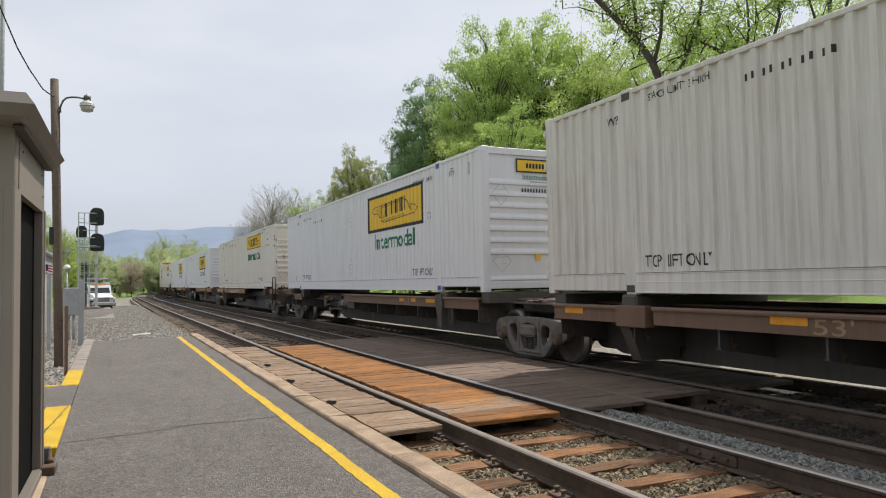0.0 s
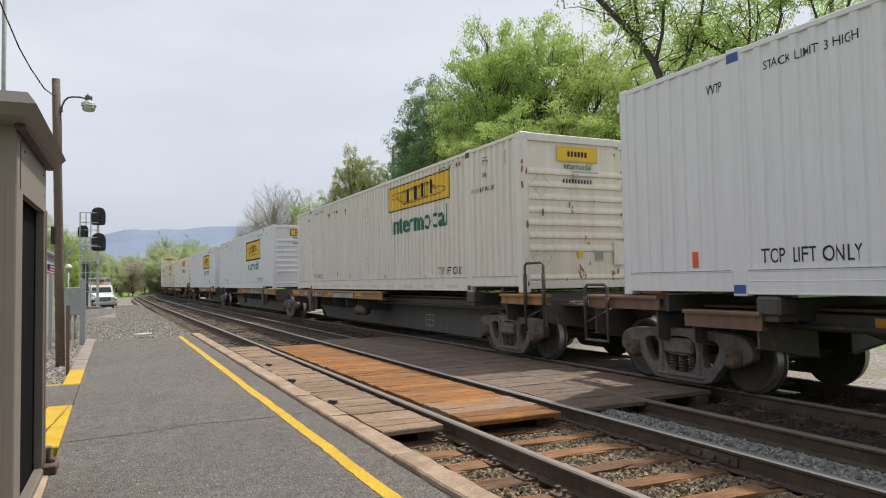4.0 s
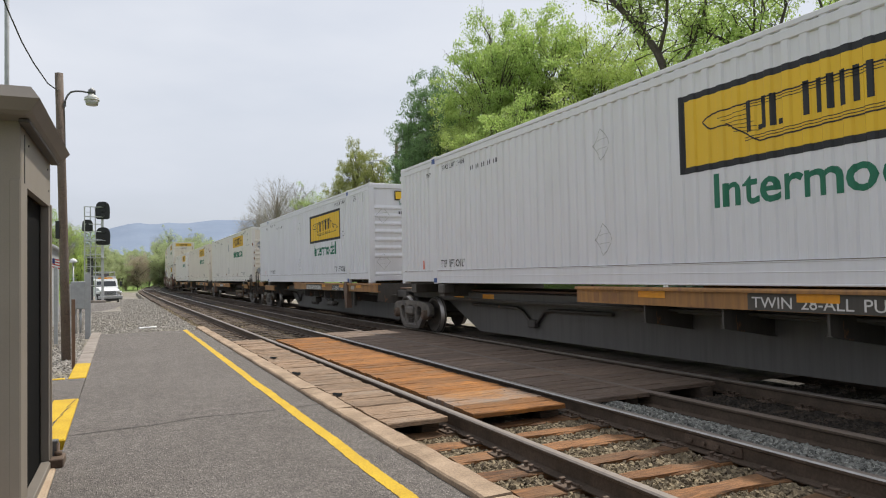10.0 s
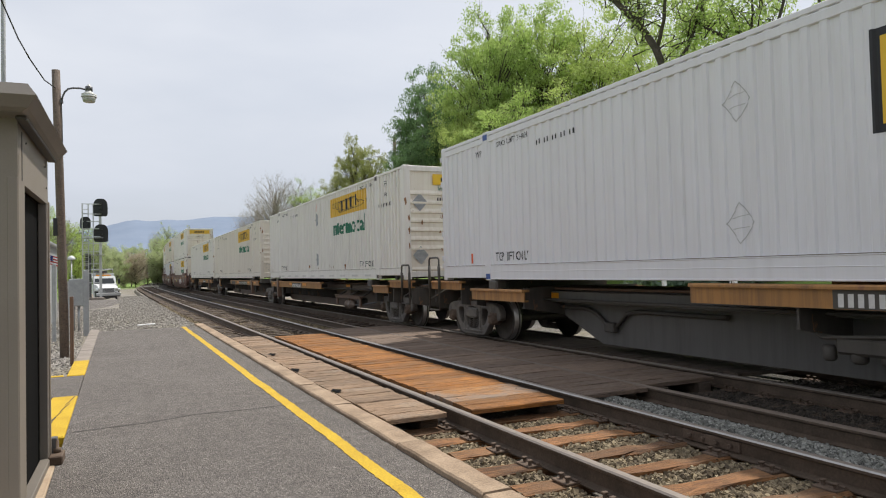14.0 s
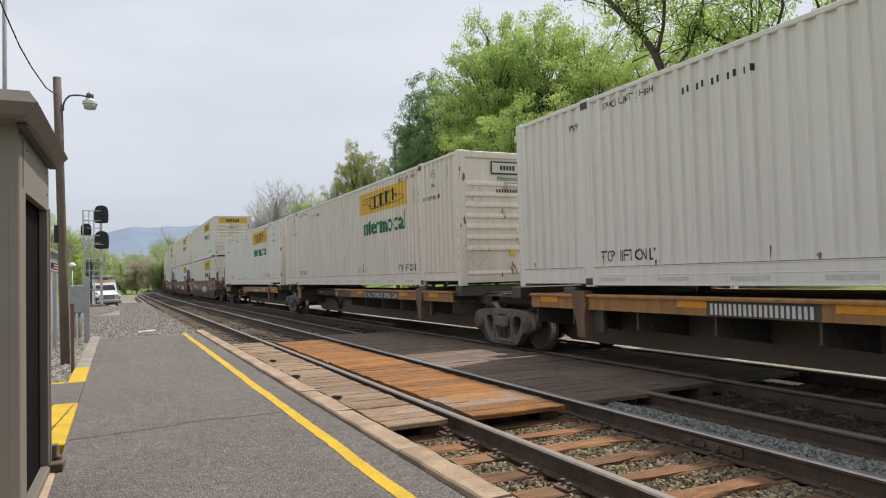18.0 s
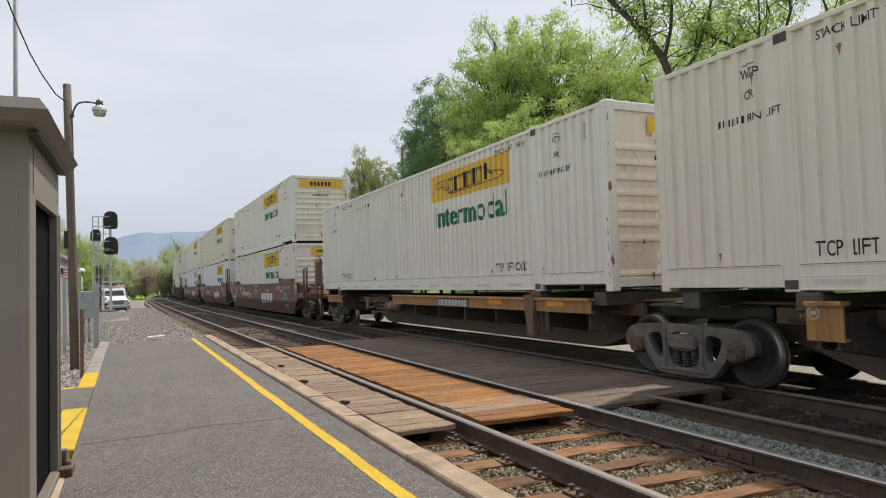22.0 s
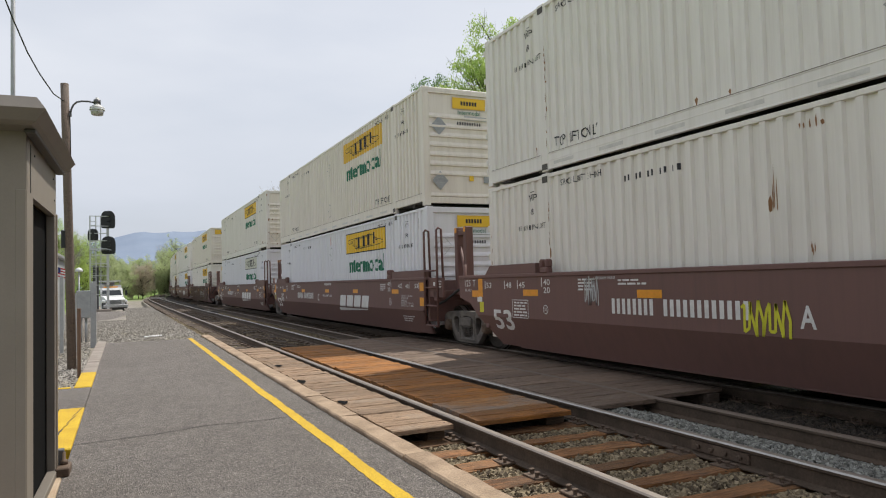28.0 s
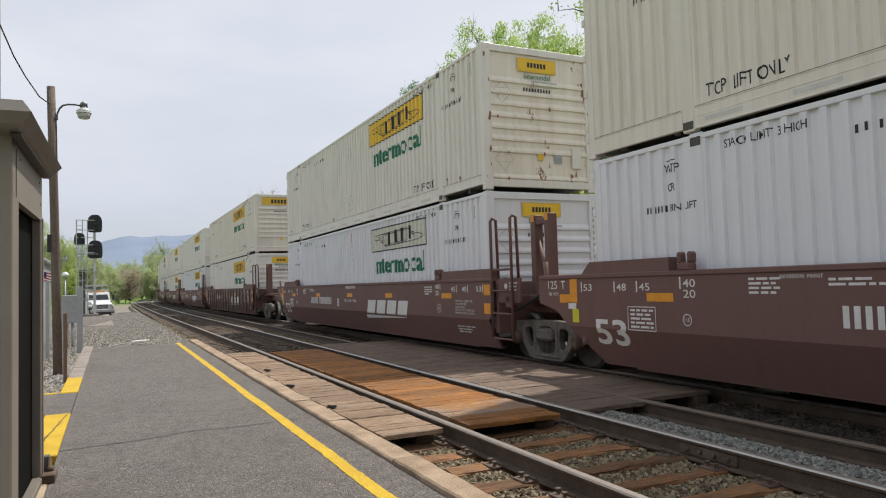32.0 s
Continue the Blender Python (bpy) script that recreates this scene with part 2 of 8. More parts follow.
RAIL_DULL = plain("rail_dull_top", (0.15, 0.115, 0.09), 0.7, 0.1)
PLATE = surface("tie_plate_steel", (0.12, 0.083, 0.06), (0.19, 0.135, 0.098), 6, 60, 0.8, 0.3, 0.3, 0.003, 0.4)
GRAVEL = gravelly("ballast", ((0.0, (0.09, 0.085, 0.077)), (0.5, (0.18, 0.17, 0.15)), (1.0, (0.31, 0.295, 0.265))), 30.0, 0.03)
# trackbed and train rails, coloured darker to carry the shade below the cars
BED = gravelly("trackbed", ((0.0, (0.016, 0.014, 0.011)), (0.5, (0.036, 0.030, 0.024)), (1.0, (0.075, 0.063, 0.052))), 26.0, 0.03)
RAIL_SHADED = surface("shaded_rail", (0.032, 0.024, 0.018), (0.07, 0.052, 0.038), 4, 40, 0.7, 0.2, 0.3, 0.003, 0.4)
STONE = stones("ballast_stone", (0.16, 0.145, 0.125), (0.46, 0.43, 0.385))
STONE_BLUE = stones("fresh_ballast_stone", (0.10, 0.10, 0.09), (0.37, 0.37, 0.335))
# oily stones, their tone lowered further for the train's shade
STONE_OILY_SHADED = stones("oily_shaded_ballast_stone", (0.016, 0.013, 0.010), (0.065, 0.050, 0.036))
STONE_WARM = stones("ballast_stone_warm", (0.08, 0.058, 0.035), (0.36, 0.288, 0.180))
SHELTER = surface("shelter_beige_panel", (0.215, 0.185, 0.15), (0.25, 0.22, 0.18), 1.0, 120, 0.6, 0, 0.08, 0.002, 0.08)
PAD_TRIM = surface("pale_beige_trim", (0.30, 0.25, 0.20), (0.35, 0.30, 0.24), 1.5, 120, 0.5, 0, 0.08, 0.002, 0.1)
SHELTER_TRIM = surface("shelter_bronze_trim", (0.17, 0.15, 0.13), (0.21, 0.185, 0.155), 1.5, 120, 0.5, 0, 0.08, 0.002, 0.1)
# near-black with hardly any gloss, painted in place of unlit insides
INSIDE_SHADE = plain("painted_inside_shade", (0.006, 0.006, 0.006), 0.9)
INSIDE_SHADE.node_tree.nodes["Principled BSDF"].inputs["Specular IOR Level"].default_value = 0.08
SIGNAL_STEEL = plain("pale_signal_steel", (0.55, 0.56, 0.56), 0.55, 0.1)
POLE_WOOD = wood("pole_timber", (0.09, 0.064, 0.05), (0.21, 0.155, 0.12), (0.19, 0.155, 0.13), "y", 0.1)
DARK_STEEL = plain("dull_dark_steel", (0.12, 0.12, 0.125), 0.5, 0.5)
GALV = plain("galvanised_steel", (0.42, 0.43, 0.44), 0.5, 0.6)
GREY_PAINT = plain("grey_paint", (0.36, 0.37, 0.38), 0.55)
BLACK_PAINT = plain("black_paint", (0.016, 0.017, 0.018), 0.5)
WHITE_PAINT = plain("white_paint", (0.74, 0.75, 0.76), 0.45)
EAVE_SHADE = plain("eave_shade", (0.055, 0.048, 0.042), 0.6)
LAMP_SHELL = plain("pale_lamp_shell", (0.60, 0.60, 0.57), 0.45)
LAMP_GLASS = plain("lamp_glass", (0.42, 0.42, 0.38), 0.25)
GLASS_DARK = plain("dark_glass", (0.03, 0.035, 0.04), 0.08)
RED_PAINT = plain("red_paint", (0.45, 0.03, 0.03), 0.6)
FLAG_BLUE = plain("flag_blue", (0.02, 0.03, 0.16), 0.7)
SIGN_BLUE = plain("sign_blue", (0.02, 0.10, 0.26), 0.5)
BARK = surface("bark", (0.075, 0.062, 0.052), (0.13, 0.11, 0.092), 3, 30, 0.95, 0, 0.8, 0.02, 0.5)
LEAF_LIGHT = leafy("spring_leaves", (0.335, 0.475, 0.115), (0.61, 0.765, 0.255), 0.55)
LEAF_YELLOW = leafy("young_leaves", (0.41, 0.53, 0.12), (0.68, 0.80, 0.285), 0.55)
TWIG = surface("grey_twigs", (0.30, 0.27, 0.22), (0.40, 0.36, 0.30), 3, 30, 0.95, 0, 0.3, 0.01, 0.2)
# paler leaf colours that carry the haze of distance
LEAF_FAR = leafy("haze_tinted_far_leaves", (0.46, 0.54, 0.27), (0.64, 0.70, 0.40), 0.55)
LEAF_GREY = leafy("grey_buds", (0.20, 0.18, 0.12), (0.33, 0.31, 0.20), 0.3)
LEAF_DARK = leafy("dark_leaves", (0.135, 0.24, 0.095), (0.26, 0.41, 0.165), 0.45)
LEAF_OLIVE = leafy("budding_leaves", (0.30, 0.33, 0.11), (0.50, 0.52, 0.18), 0.5)
LEAF_BROWN = leafy("brown_brush_leaves", (0.50, 0.44, 0.32), (0.68, 0.60, 0.46), 0.55)
NEEDLES = leafy("spruce_needles", (0.10, 0.155, 0.10), (0.22, 0.30, 0.21), 0.35)
C_WHITE = painted("white_container_paint", (0.725, 0.72, 0.755), 0.12, 0.0)
C_PLAIN = painted("off_white_container_paint", (0.765, 0.732, 0.69), 0.2, 0.45)
C_CREAM = painted("cream_container_paint", (0.745, 0.705, 0.65), 0.2, 0.35)
C_GREY = painted("grey_white_container_paint", (0.71, 0.69, 0.655), 0.5, 0.35, (0.30, 0.22, 0.17))
C_DIRTY = painted("dirty_cream_container_paint", (0.75, 0.69, 0.615), 0.22, 0.45)
RUST_MARK = plain("rust_stain", (0.30, 0.155, 0.075), 0.85)
BLUE_MARK = plain("blue_post_mark", (0.04, 0.09, 0.30), 0.5)
LOGO_YELLOW = painted("logo_yellow", (0.80, 0.50, 0.02), 0.12, 0.0)
LOGO_PALE = painted("faded_logo_yellow", (0.74, 0.45, 0.035), 0.22, 0.15)
INK = plain("black_marking", (0.02, 0.02, 0.025), 0.6)
GREEN_INK = plain("green_marking", (0.012, 0.16, 0.09), 0.55)
GRAFFITI_TEAL = surface("teal_spray", (0.04, 0.05, 0.045), (0.075, 0.085, 0.075), 5, 60, 0.6)
GRAFFITI_PLUM = surface("plum_spray", (0.10, 0.04, 0.05), (0.14, 0.06, 0.07), 5, 60, 0.6)
TAPE = plain("dull_grey_tape", (0.63, 0.605, 0.575), 0.6)
GREY_INK = plain("grey_marking", (0.45, 0.45, 0.44), 0.6)
SILVER_INK = plain("silver_placard", (0.33, 0.34, 0.35), 0.4, 0.3)
WHITE_INK = plain("white_marking", (0.68, 0.66, 0.64), 0.6)
FADED_INK = plain("faded_rusty_marking", (0.36, 0.23, 0.14), 0.8)
ORANGE_PLATE = plain("orange_reflector", (0.75, 0.30, 0.01), 0.45)
TEAL_INK = plain("teal_spray", (0.12, 0.36, 0.33), 0.6)
YELLOW_INK = plain("yellow_spray", (0.62, 0.58, 0.03), 0.6)
SPINE_UMBER = painted("umber_sill_steel", (0.125, 0.086, 0.062), 0.5, 0.5, (0.10, 0.07, 0.05))
SPINE_DARK = painted("sooty_steel", (0.080, 0.070, 0.060), 0.7, 0.8, (0.038, 0.034, 0.03))
SPINE_ORANGE = painted("weathered_orange_sill", (0.40, 0.195, 0.06), 0.95, 1.0, (0.10, 0.06, 0.04))
SPINE_BROWN = painted("weathered_brown_sill", (0.17, 0.10, 0.065), 0.7, 0.7, (0.08, 0.05, 0.035))
WELL_BROWN = painted("oxide_brown_well", (0.150, 0.076, 0.064), 0.35, 0.15, (0.075, 0.05, 0.045))
SPINE_GREY = painted("dusty_grey_sill_steel", (0.12, 0.112, 0.104), 0.6, 0.5, (0.06, 0.055, 0.05))
TRUCK_STEEL = surface("sooty_cast_steel", (0.11, 0.10, 0.09), (0.21, 0.185, 0.16), 5, 60, 0.7, 0.1, 0.4, 0.004, 0.45)
WHEEL_STEEL = surface("wheel_steel", (0.06, 0.05, 0.042), (0.10, 0.085, 0.07), 3, 30, 0.65, 0.4, 0.2, 0.003, 0.3)
TREAD = plain("wheel_tread", (0.36, 0.34, 0.32), 0.42, 0.9)
RUBBER = plain("black_rubber", (0.02, 0.02, 0.02), 0.7)
C_NOSE = painted("rust_streaked_nose_paint", (0.79, 0.735, 0.64), 0.30, 1.05, (0.36, 0.21, 0.11))
PALE_PATCH = plain("pale_stencil", (0.50, 0.46, 0.40), 0.8)
TICK_ORANGE = plain("orange_stripe", (0.75, 0.12, 0.03), 0.6)
SEAM_DARK = plain("dark_seam_line", (0.20, 0.165, 0.13), 0.85)
PALE_WHITE = plain("bleached_panel", (0.66, 0.65, 0.56), 0.7)


# ---- building helpers ----
def put(bm_or_mesh, name, material, parent=None, label="", at=None):
    """Link a bmesh or a shared mesh as one object; its material sits on the object, so that meshes can be shared."""
    if isinstance(bm_or_mesh, bmesh.types.BMesh):
        me = bpy.data.meshes.new(name)
        bm_or_mesh.normal_update()
        bm_or_mesh.to_mesh(me)
        bm_or_mesh.free()
    else:
        me = bm_or_mesh
    if not me.materials:
        me.materials.append(material)
    ob = new(name, me)
    if me.materials[0] != material:
        ob.material_slots[0].link = "OBJECT"
        ob.material_slots[0].material = material
    if parent:
        ob.parent = parent
    if at is not None:
        ob.matrix_basis = at
    if label:
        ob["label"] = label
    return ob


def part(name, bm, material, parent, label="", at=None):
    return put(bm, name, material, parent, label, at)


def bare(name, m=None):
    ob = new(name)
    ob.empty_display_size = 0.3
    if m is not None:
        ob.matrix_basis = m
    return ob


def box(bm, x0, x1, y0, y1, z0, z1, bev=0.0):
    r = bmesh.ops.create_cube(bm, size=1.0)
    vs = r["verts"]
    for v in vs:
        v.co = Vector((x0 + (v.co.x + 0.5) * (x1 - x0), y0 + (v.co.y + 0.5) * (y1 - y0), z0 + (v.co.z + 0.5) * (z1 - z0)))
    if bev:
        es = list({e for v in vs for e in v.link_edges})
        bmesh.ops.bevel(bm, geom=es, offset=bev, segments=1, affect="EDGES", profile=0.5)
    return bm


def boxed(x0, x1, y0, y1, z0, z1, bev=0.0):
    return box(bmesh.new(), x0, x1, y0, y1, z0, z1, bev)


def tube(bm, pts, r, n=8, r_end=None, cap=True):
    """A round bar along a line of points, tapering to r_end."""
    pts = [Vector(p) for p in pts]
    rings = []
    for i, p in enumerate(pts):
        d = (pts[min(i + 1, len(pts) - 1)] - pts[max(i - 1, 0)]).normalized()
        a = d.orthogonal().normalized() if i == 0 else (ref - d * ref.dot(d)).normalized()
        ref = a
        b = d.cross(a)
        rr = r if r_end is None else r + (r_end - r) * i / (len(pts) - 1)
        rings.append([bm.verts.new(p + (a * math.cos(2 * math.pi * k / n) + b * math.sin(2 * math.pi * k / n)) * rr) for k in range(n)])
    for A, B in zip(rings, rings[1:]):
        for k in range(n):
            f = bm.faces.new((A[k], A[(k + 1) % n], B[(k + 1) % n], B[k]))
            f.smooth = True
    if cap:
        bm.faces.new(rings[0][::-1])
        bm.faces.new(rings[-1])
    return bm


def turned(bm, rows, centre, axis="x", n=24, smooth=True):
    """A body of revolution: rows of (distance along the axis, radius)."""
    c = Vector(centre)
    ax = {"x": (Vector((1, 0, 0)), Vector((0, 1, 0)), Vector((0, 0, 1))), "z": (Vector((0, 0, 1)), Vector((1, 0, 0)), Vector((0, 1, 0))), "y": (Vector((0, 1, 0)), Vector((0, 0, 1)), Vector((1, 0, 0)))}[axis]
    rings = [[bm.verts.new(c + ax[0] * h + (ax[1] * math.cos(2 * math.pi * k / n) + ax[2] * math.sin(2 * math.pi * k / n)) * r) for k in range(n)] for h, r in rows]
    for A, B in zip(rings, rings[1:]):
        for k in range(n):
            f = bm.faces.new((A[k], A[(k + 1) % n], B[(k + 1) % n], B[k]))
            f.smooth = smooth
    bm.faces.new(rings[0][::-1])
    bm.faces.new(rings[-1])
    return bm


def slab(bm, outline, x0, x1):
    """A plate: an outline in (y, z), thick from x0 to x1."""
    a = [bm.verts.new((x0, y, z)) for y, z in outline]
    b = [bm.verts.new((x1, y, z)) for y, z in outline]
    bm.faces.new(a)
    bm.faces.new(b[::-1])
    for i in range(len(a)):
        j = (i + 1) % len(a)
        bm.faces.new((a[j], a[i], b[i], b[j]))
    return bm


def tidy(bm):
    bmesh.ops.recalc_face_normals(bm, faces=bm.faces)
    return bm


def shared(bm, name):
    me = bpy.data.meshes.new(name)
    tidy(bm).to_mesh(me)
    bm.free()
    return me


# ---- the line of the tracks ----
def ease(u):
    u = min(1.0, max(0.0, u))
    return u * u * (3 - 2 * u)


def swing(y):
    """How far the tracks swing to the right of a straight line at y."""
    return -0.25 * ease((y - 10) / 50) + (max(0.0, y - 88.0) ** 2) / 1600.0


NEAR_C, TRAIN_C, SPARE_X, GAUGE = 3.905, 7.84, 5.69, 0.755
Y_TAB = np.arange(-80.0, 420.0, 0.5)
X_TAB = np.array([swing(y) for y in Y_TAB])
S_TAB = np.concatenate([[0], np.cumsum(np.hypot(np.diff(X_TAB), np.diff(Y_TAB)))]) - 80.0


def along(s):
    return float(np.interp(s, S_TAB, X_TAB)), float(np.interp(s, S_TAB, Y_TAB))


# ---- ground ----
def land(x, y):
    u = x - swing(min(y, 260.0))
    if u < 2.3:
        z = -0.13 - 0.25 * ease((-u - 3) / 8) - 0.08 * ease((y - 48) / 8) - 0.40 * ease((y - 58) / 9)
    elif u < 9.6:
        z = -0.30
    else:
        z = -0.30 - 0.1 * ease((u - 9.6) / 1.5) + 1.75 * ease((u - 13) / 16) + 6.0 * ease((u - 28) / 50) + 20 * ease((u - 70) / 160)
    far = ease((y - 150) / 200)
    return z * (1 - far) - 0.3 * far


def make_ground():
    xs = [-2500, -900, -350, -150, -70, -35, -18, -11, -8, -5.5, -4, -3, -2, -1, -0.5, 0, 1, 2, 2.25, 2.4, 3, 4, 5, 6, 7, 8, 9, 9.6, 10.2, 11.1, 13, 15, 17, 20, 23, 26, 29, 34, 40, 48, 60, 75, 95, 130, 180, 240, 400, 900, 2500]
    ys = [-2500, -800, -250, -90, -40, -20] + list(range(-10, 45, 5)) + list(range(45, 85, 3)) + list(range(85, 150, 5)) + [160, 175, 190, 210, 230, 255, 280, 320, 370, 450, 700, 1300, 2500]
    verts, faces = [], []
    for y in ys:
        for x in xs:
            sh = swing(min(max(y, -80), 260)) if -60 < x < 120 else 0
            verts.append((x + sh, y, land(x + sh, y)))
    w = len(xs)
    for j in range(len(ys) - 1):
        for i in range(w - 1):
            a = j * w + i
            faces.append((a, a + 1, a + w + 1, a + w))
    me = bpy.data.meshes.new("ground")
    me.from_pydata(verts, [], faces)
    m, n, l, b = node_mat("ground_soil")
    tc = n.new("ShaderNodeTexCoord")
    sep = n.new("ShaderNodeSeparateXYZ")
    l.new(tc.outputs["Object"], sep.inputs[0])
    wob = tex_noise(n, l, 0.5, 4, 0.65)
    edge = n.new("ShaderNodeMath")
    edge.operation = "MULTIPLY_ADD"
    edge.inputs[1].default_value = 5.0
    l.new(wob.outputs["Fac"], edge.inputs[0])
    l.new(sep.outputs[0], edge.inputs[2])
    right = n.new("ShaderNodeMapRange")
    right.inputs["From Min"].default_value, right.inputs["From Max"].default_value = 17.6, 19.4
    l.new(edge.outputs[0], right.inputs["Value"])
    left = n.new("ShaderNodeMapRange")
    left.inputs["From Min"].default_value, left.inputs["From Max"].default_value = -1.0, -3.0
    l.new(edge.outputs[0], left.inputs["Value"])
    far = n.new("ShaderNodeMapRange")
    far.inputs["From Min"].default_value, far.inputs["From Max"].default_value = 120.0, 150.0
    l.new(sep.outputs[1], far.inputs["Value"])
    mx = n.new("ShaderNodeMath")
    mx.operation = "MAXIMUM"
    l.new(right.outputs[0], mx.inputs[0])
    l.new(left.outputs[0], mx.inputs[1])
    mx2 = n.new("ShaderNodeMath")
    mx2.operation = "MAXIMUM"
    l.new(mx.outputs[0], mx2.inputs[0])
    l.new(far.outputs[0], mx2.inputs[1])
    vor = n.new("ShaderNodeTexVoronoi")
    vor.inputs["Scale"].default_value = 24.0
    l.new(tc.outputs["Object"], vor.inputs["Vector"])
    cs = n.new("ShaderNodeSeparateColor")
    l.new(vor.outputs["Color"], cs.inputs[0])
    stone = ramp(n, l, cs.outputs[0], ((0.0, (0.13, 0.115, 0.10)), (0.5, (0.23, 0.21, 0.185)), (1.0, (0.38, 0.35, 0.31)))).outputs["Color"]
    dirt = tex_noise(n, l, 0.35, 5, 0.6)
    stone = blend(n, l, ramp(n, l, dirt.outputs["Fac"], ((0.45, (0, 0, 0)), (0.62, (0.75,) * 3))).outputs["Color"], stone, (0.20, 0.175, 0.115))
    blades = tex_noise(n, l, 14, 5, 0.7)
    grass = ramp(n, l, blades.outputs["Fac"], ((0.3, (0.075, 0.13, 0.02)), (0.7, (0.21, 0.32, 0.05)))).outputs["Color"]
    l.new(blend(n, l, mx2.outputs[0], stone, grass), b.inputs["Base Color"])
    b.inputs["Roughness"].default_value = 0.95
    relief(n, l, b, vor.outputs["Distance"], 0.8, 0.03)
    ob = put(me, "ground", m)
    return tagged(ob, "gravel and mown grass ground running out to the horizon", "ground", kind="structure")


ground = make_ground()


# ---- tracks ----
RAIL_PROFILE = ((-0.037, -0.015), (-0.024, -0.003), (-0.002, 0.0), (0.028, 0.0), (0.037, -0.004), (0.037, -0.035), (0.010, -0.05), (0.010, -0.145), (0.070, -0.165), (0.070, -0.175), (-0.070, -0.175), (-0.070, -0.165), (-0.010, -0.145), (-0.010, -0.05), (-0.037, -0.035))


def rail_mesh(x, y0, y1, top, web=None):
    bm = bmesh.new()
    rings = []
    y = y0
    steps = max(2, int((y1 - y0) / 3))
    for i in range(steps + 1):
        y = y0 + (y1 - y0) * i / steps
        rings.append([bm.verts.new((x + swing(y) + px, y, pz)) for px, pz in RAIL_PROFILE])
    n = len(RAIL_PROFILE)
    for A, B in zip(rings, rings[1:]):
        for k in range(n):
            f = bm.faces.new((A[k], A[(k + 1) % n], B[(k + 1) % n], B[k]))
            f.material_index = 2 if k == 0 else (1 if k in (1, 2) else 0)
    bm.faces.new(rings[0])
    bm.faces.new(rings[-1][::-1])
    me = bpy.data.meshes.new("rail")
    tidy(bm).to_mesh(me)
    bm.free()
    me.materials.append(web or RAIL)
    me.materials.append(RAIL_DULL if top is RAIL_DULL else RAIL_TOP)
    me.materials.append(top)
    return me


def hewn(lx, ly, lz, seed, wear=0.012, nx=6):
    """A worn timber, its top and edges uneven, centred in x and y with its top at z = 0."""
    rnd = random.Random(seed)
    bm = bmesh.new()
    rows = []
    for i in range(nx + 1):
        x = -lx / 2 + lx * i / nx
        j = [rnd.uniform(-wear, wear) for _ in range(6)]
        b = min(0.014, lz * 0.2)
        ring = [(-ly / 2 + j[0], -lz), (-ly / 2 + j[0], -b), (-ly / 2 + b + j[1], j[2] * 0.5), (ly / 2 - b + j[3], j[4] * 0.5), (ly / 2 + j[5], -b), (ly / 2 + j[5], -lz)]
        xx = x + (rnd.uniform(-wear, wear) * 1.5 if i in (0, nx) else 0)
        rows.append([bm.verts.new((xx, y, z)) for y, z in ring])
    for A, B in zip(rows, rows[1:]):
        for k in range(6):
            bm.faces.new((A[k], A[(k + 1) % 6], B[(k + 1) % 6], B[k]))
    bm.faces.new(rows[0])
    bm.faces.new(rows[-1][::-1])
    return shared(bm, "timber")


def spike_mesh():
    bm = boxed(-0.012, 0.012, -0.012, 0.012, -0.02, 0.02, 0.003)
    box(bm, -0.024, 0.022, -0.018, 0.018, 0.02, 0.036, 0.005)
    return shared(bm, "spike")


def plate_mesh():
    bm = boxed(-0.19, 0.19, -0.095, 0.095, -0.004, 0.014, 0.004)
    for s in (-1, 1):
        box(bm, s * 0.085 - 0.015, s * 0.085 + 0.015, -0.095, 0.095, 0.012, 0.03, 0.004)
    return shared(bm, "tie_plate")


TIES = [hewn(2.59, 0.215, 0.17, 40 + i, 0.021, 14) for i in range(5)]
PLATE_ME, SPIKE_ME = plate_mesh(), spike_mesh()


def make_track(name, label, centre, y0, y1, top, hidden):
    track = tagged(bare(name), label, "railway track", kind="structure")
    for s in (-1, 1):
        put(rail_mesh(centre + s * GAUGE, y0 - 10, y1, RAIL_BRIGHT if s > 0 and centre < 5 else top, RAIL_SHADED if centre > 5 else RAIL), "rail", RAIL, track, "steel rail with a worn bright head" if top is RAIL_TOP else "")
    rnd = random.Random(int(centre * 10))
    y, made = y0, 0
    while y < 118 and made < 215:
        x = centre + swing(y)
        if not hidden(y):
            m = pose(x + rnd.uniform(-0.05, 0.05), y + rnd.uniform(-0.03, 0.03), -0.168 - rnd.uniform(0, 0.008), 0, 0, rnd.uniform(-1.2, 1.2))
            put(TIES[rnd.randrange(5)], "tie", TIE if y < 16 and centre < 5 else TIE_DARK, track, "", m)
            made += 1
            if y < 32:
                for s in (-1, 1):
                    px = x + s * GAUGE
                    put(PLATE_ME, "tie_plate", PLATE, track, "", pose(px, y, -0.170))
                    if y < 15:
                        for q, sy in ((-0.13, 0.05), (0.13, -0.05), (-0.15, -0.06), (0.15, 0.06)):
                            put(SPIKE_ME, "spike", PLATE, track, "", pose(px + q, y + sy, -0.148, 0, 0, 180 if q > 0 else 0))
        y += 0.52
    return track


near_track = make_track("near_track", "rusty railway track on weathered wooden ties beside the platform", NEAR_C, -6.0, 330.0, RAIL_TOP, lambda y: 6.7 < y < 16.2)
train_track = make_track("train_track", "dark railway track carrying the freight train", TRAIN_C, -6.0, 330.0, RAIL_TOP, lambda y: 6.7 < y < 16.2)
spare = put(rail_mesh(SPARE_X, -12, 60, RAIL_DULL), "spare_rail", RAIL)
tagged(spare, "long rusty spare rail lying between the two tracks", "rail", kind="structure")


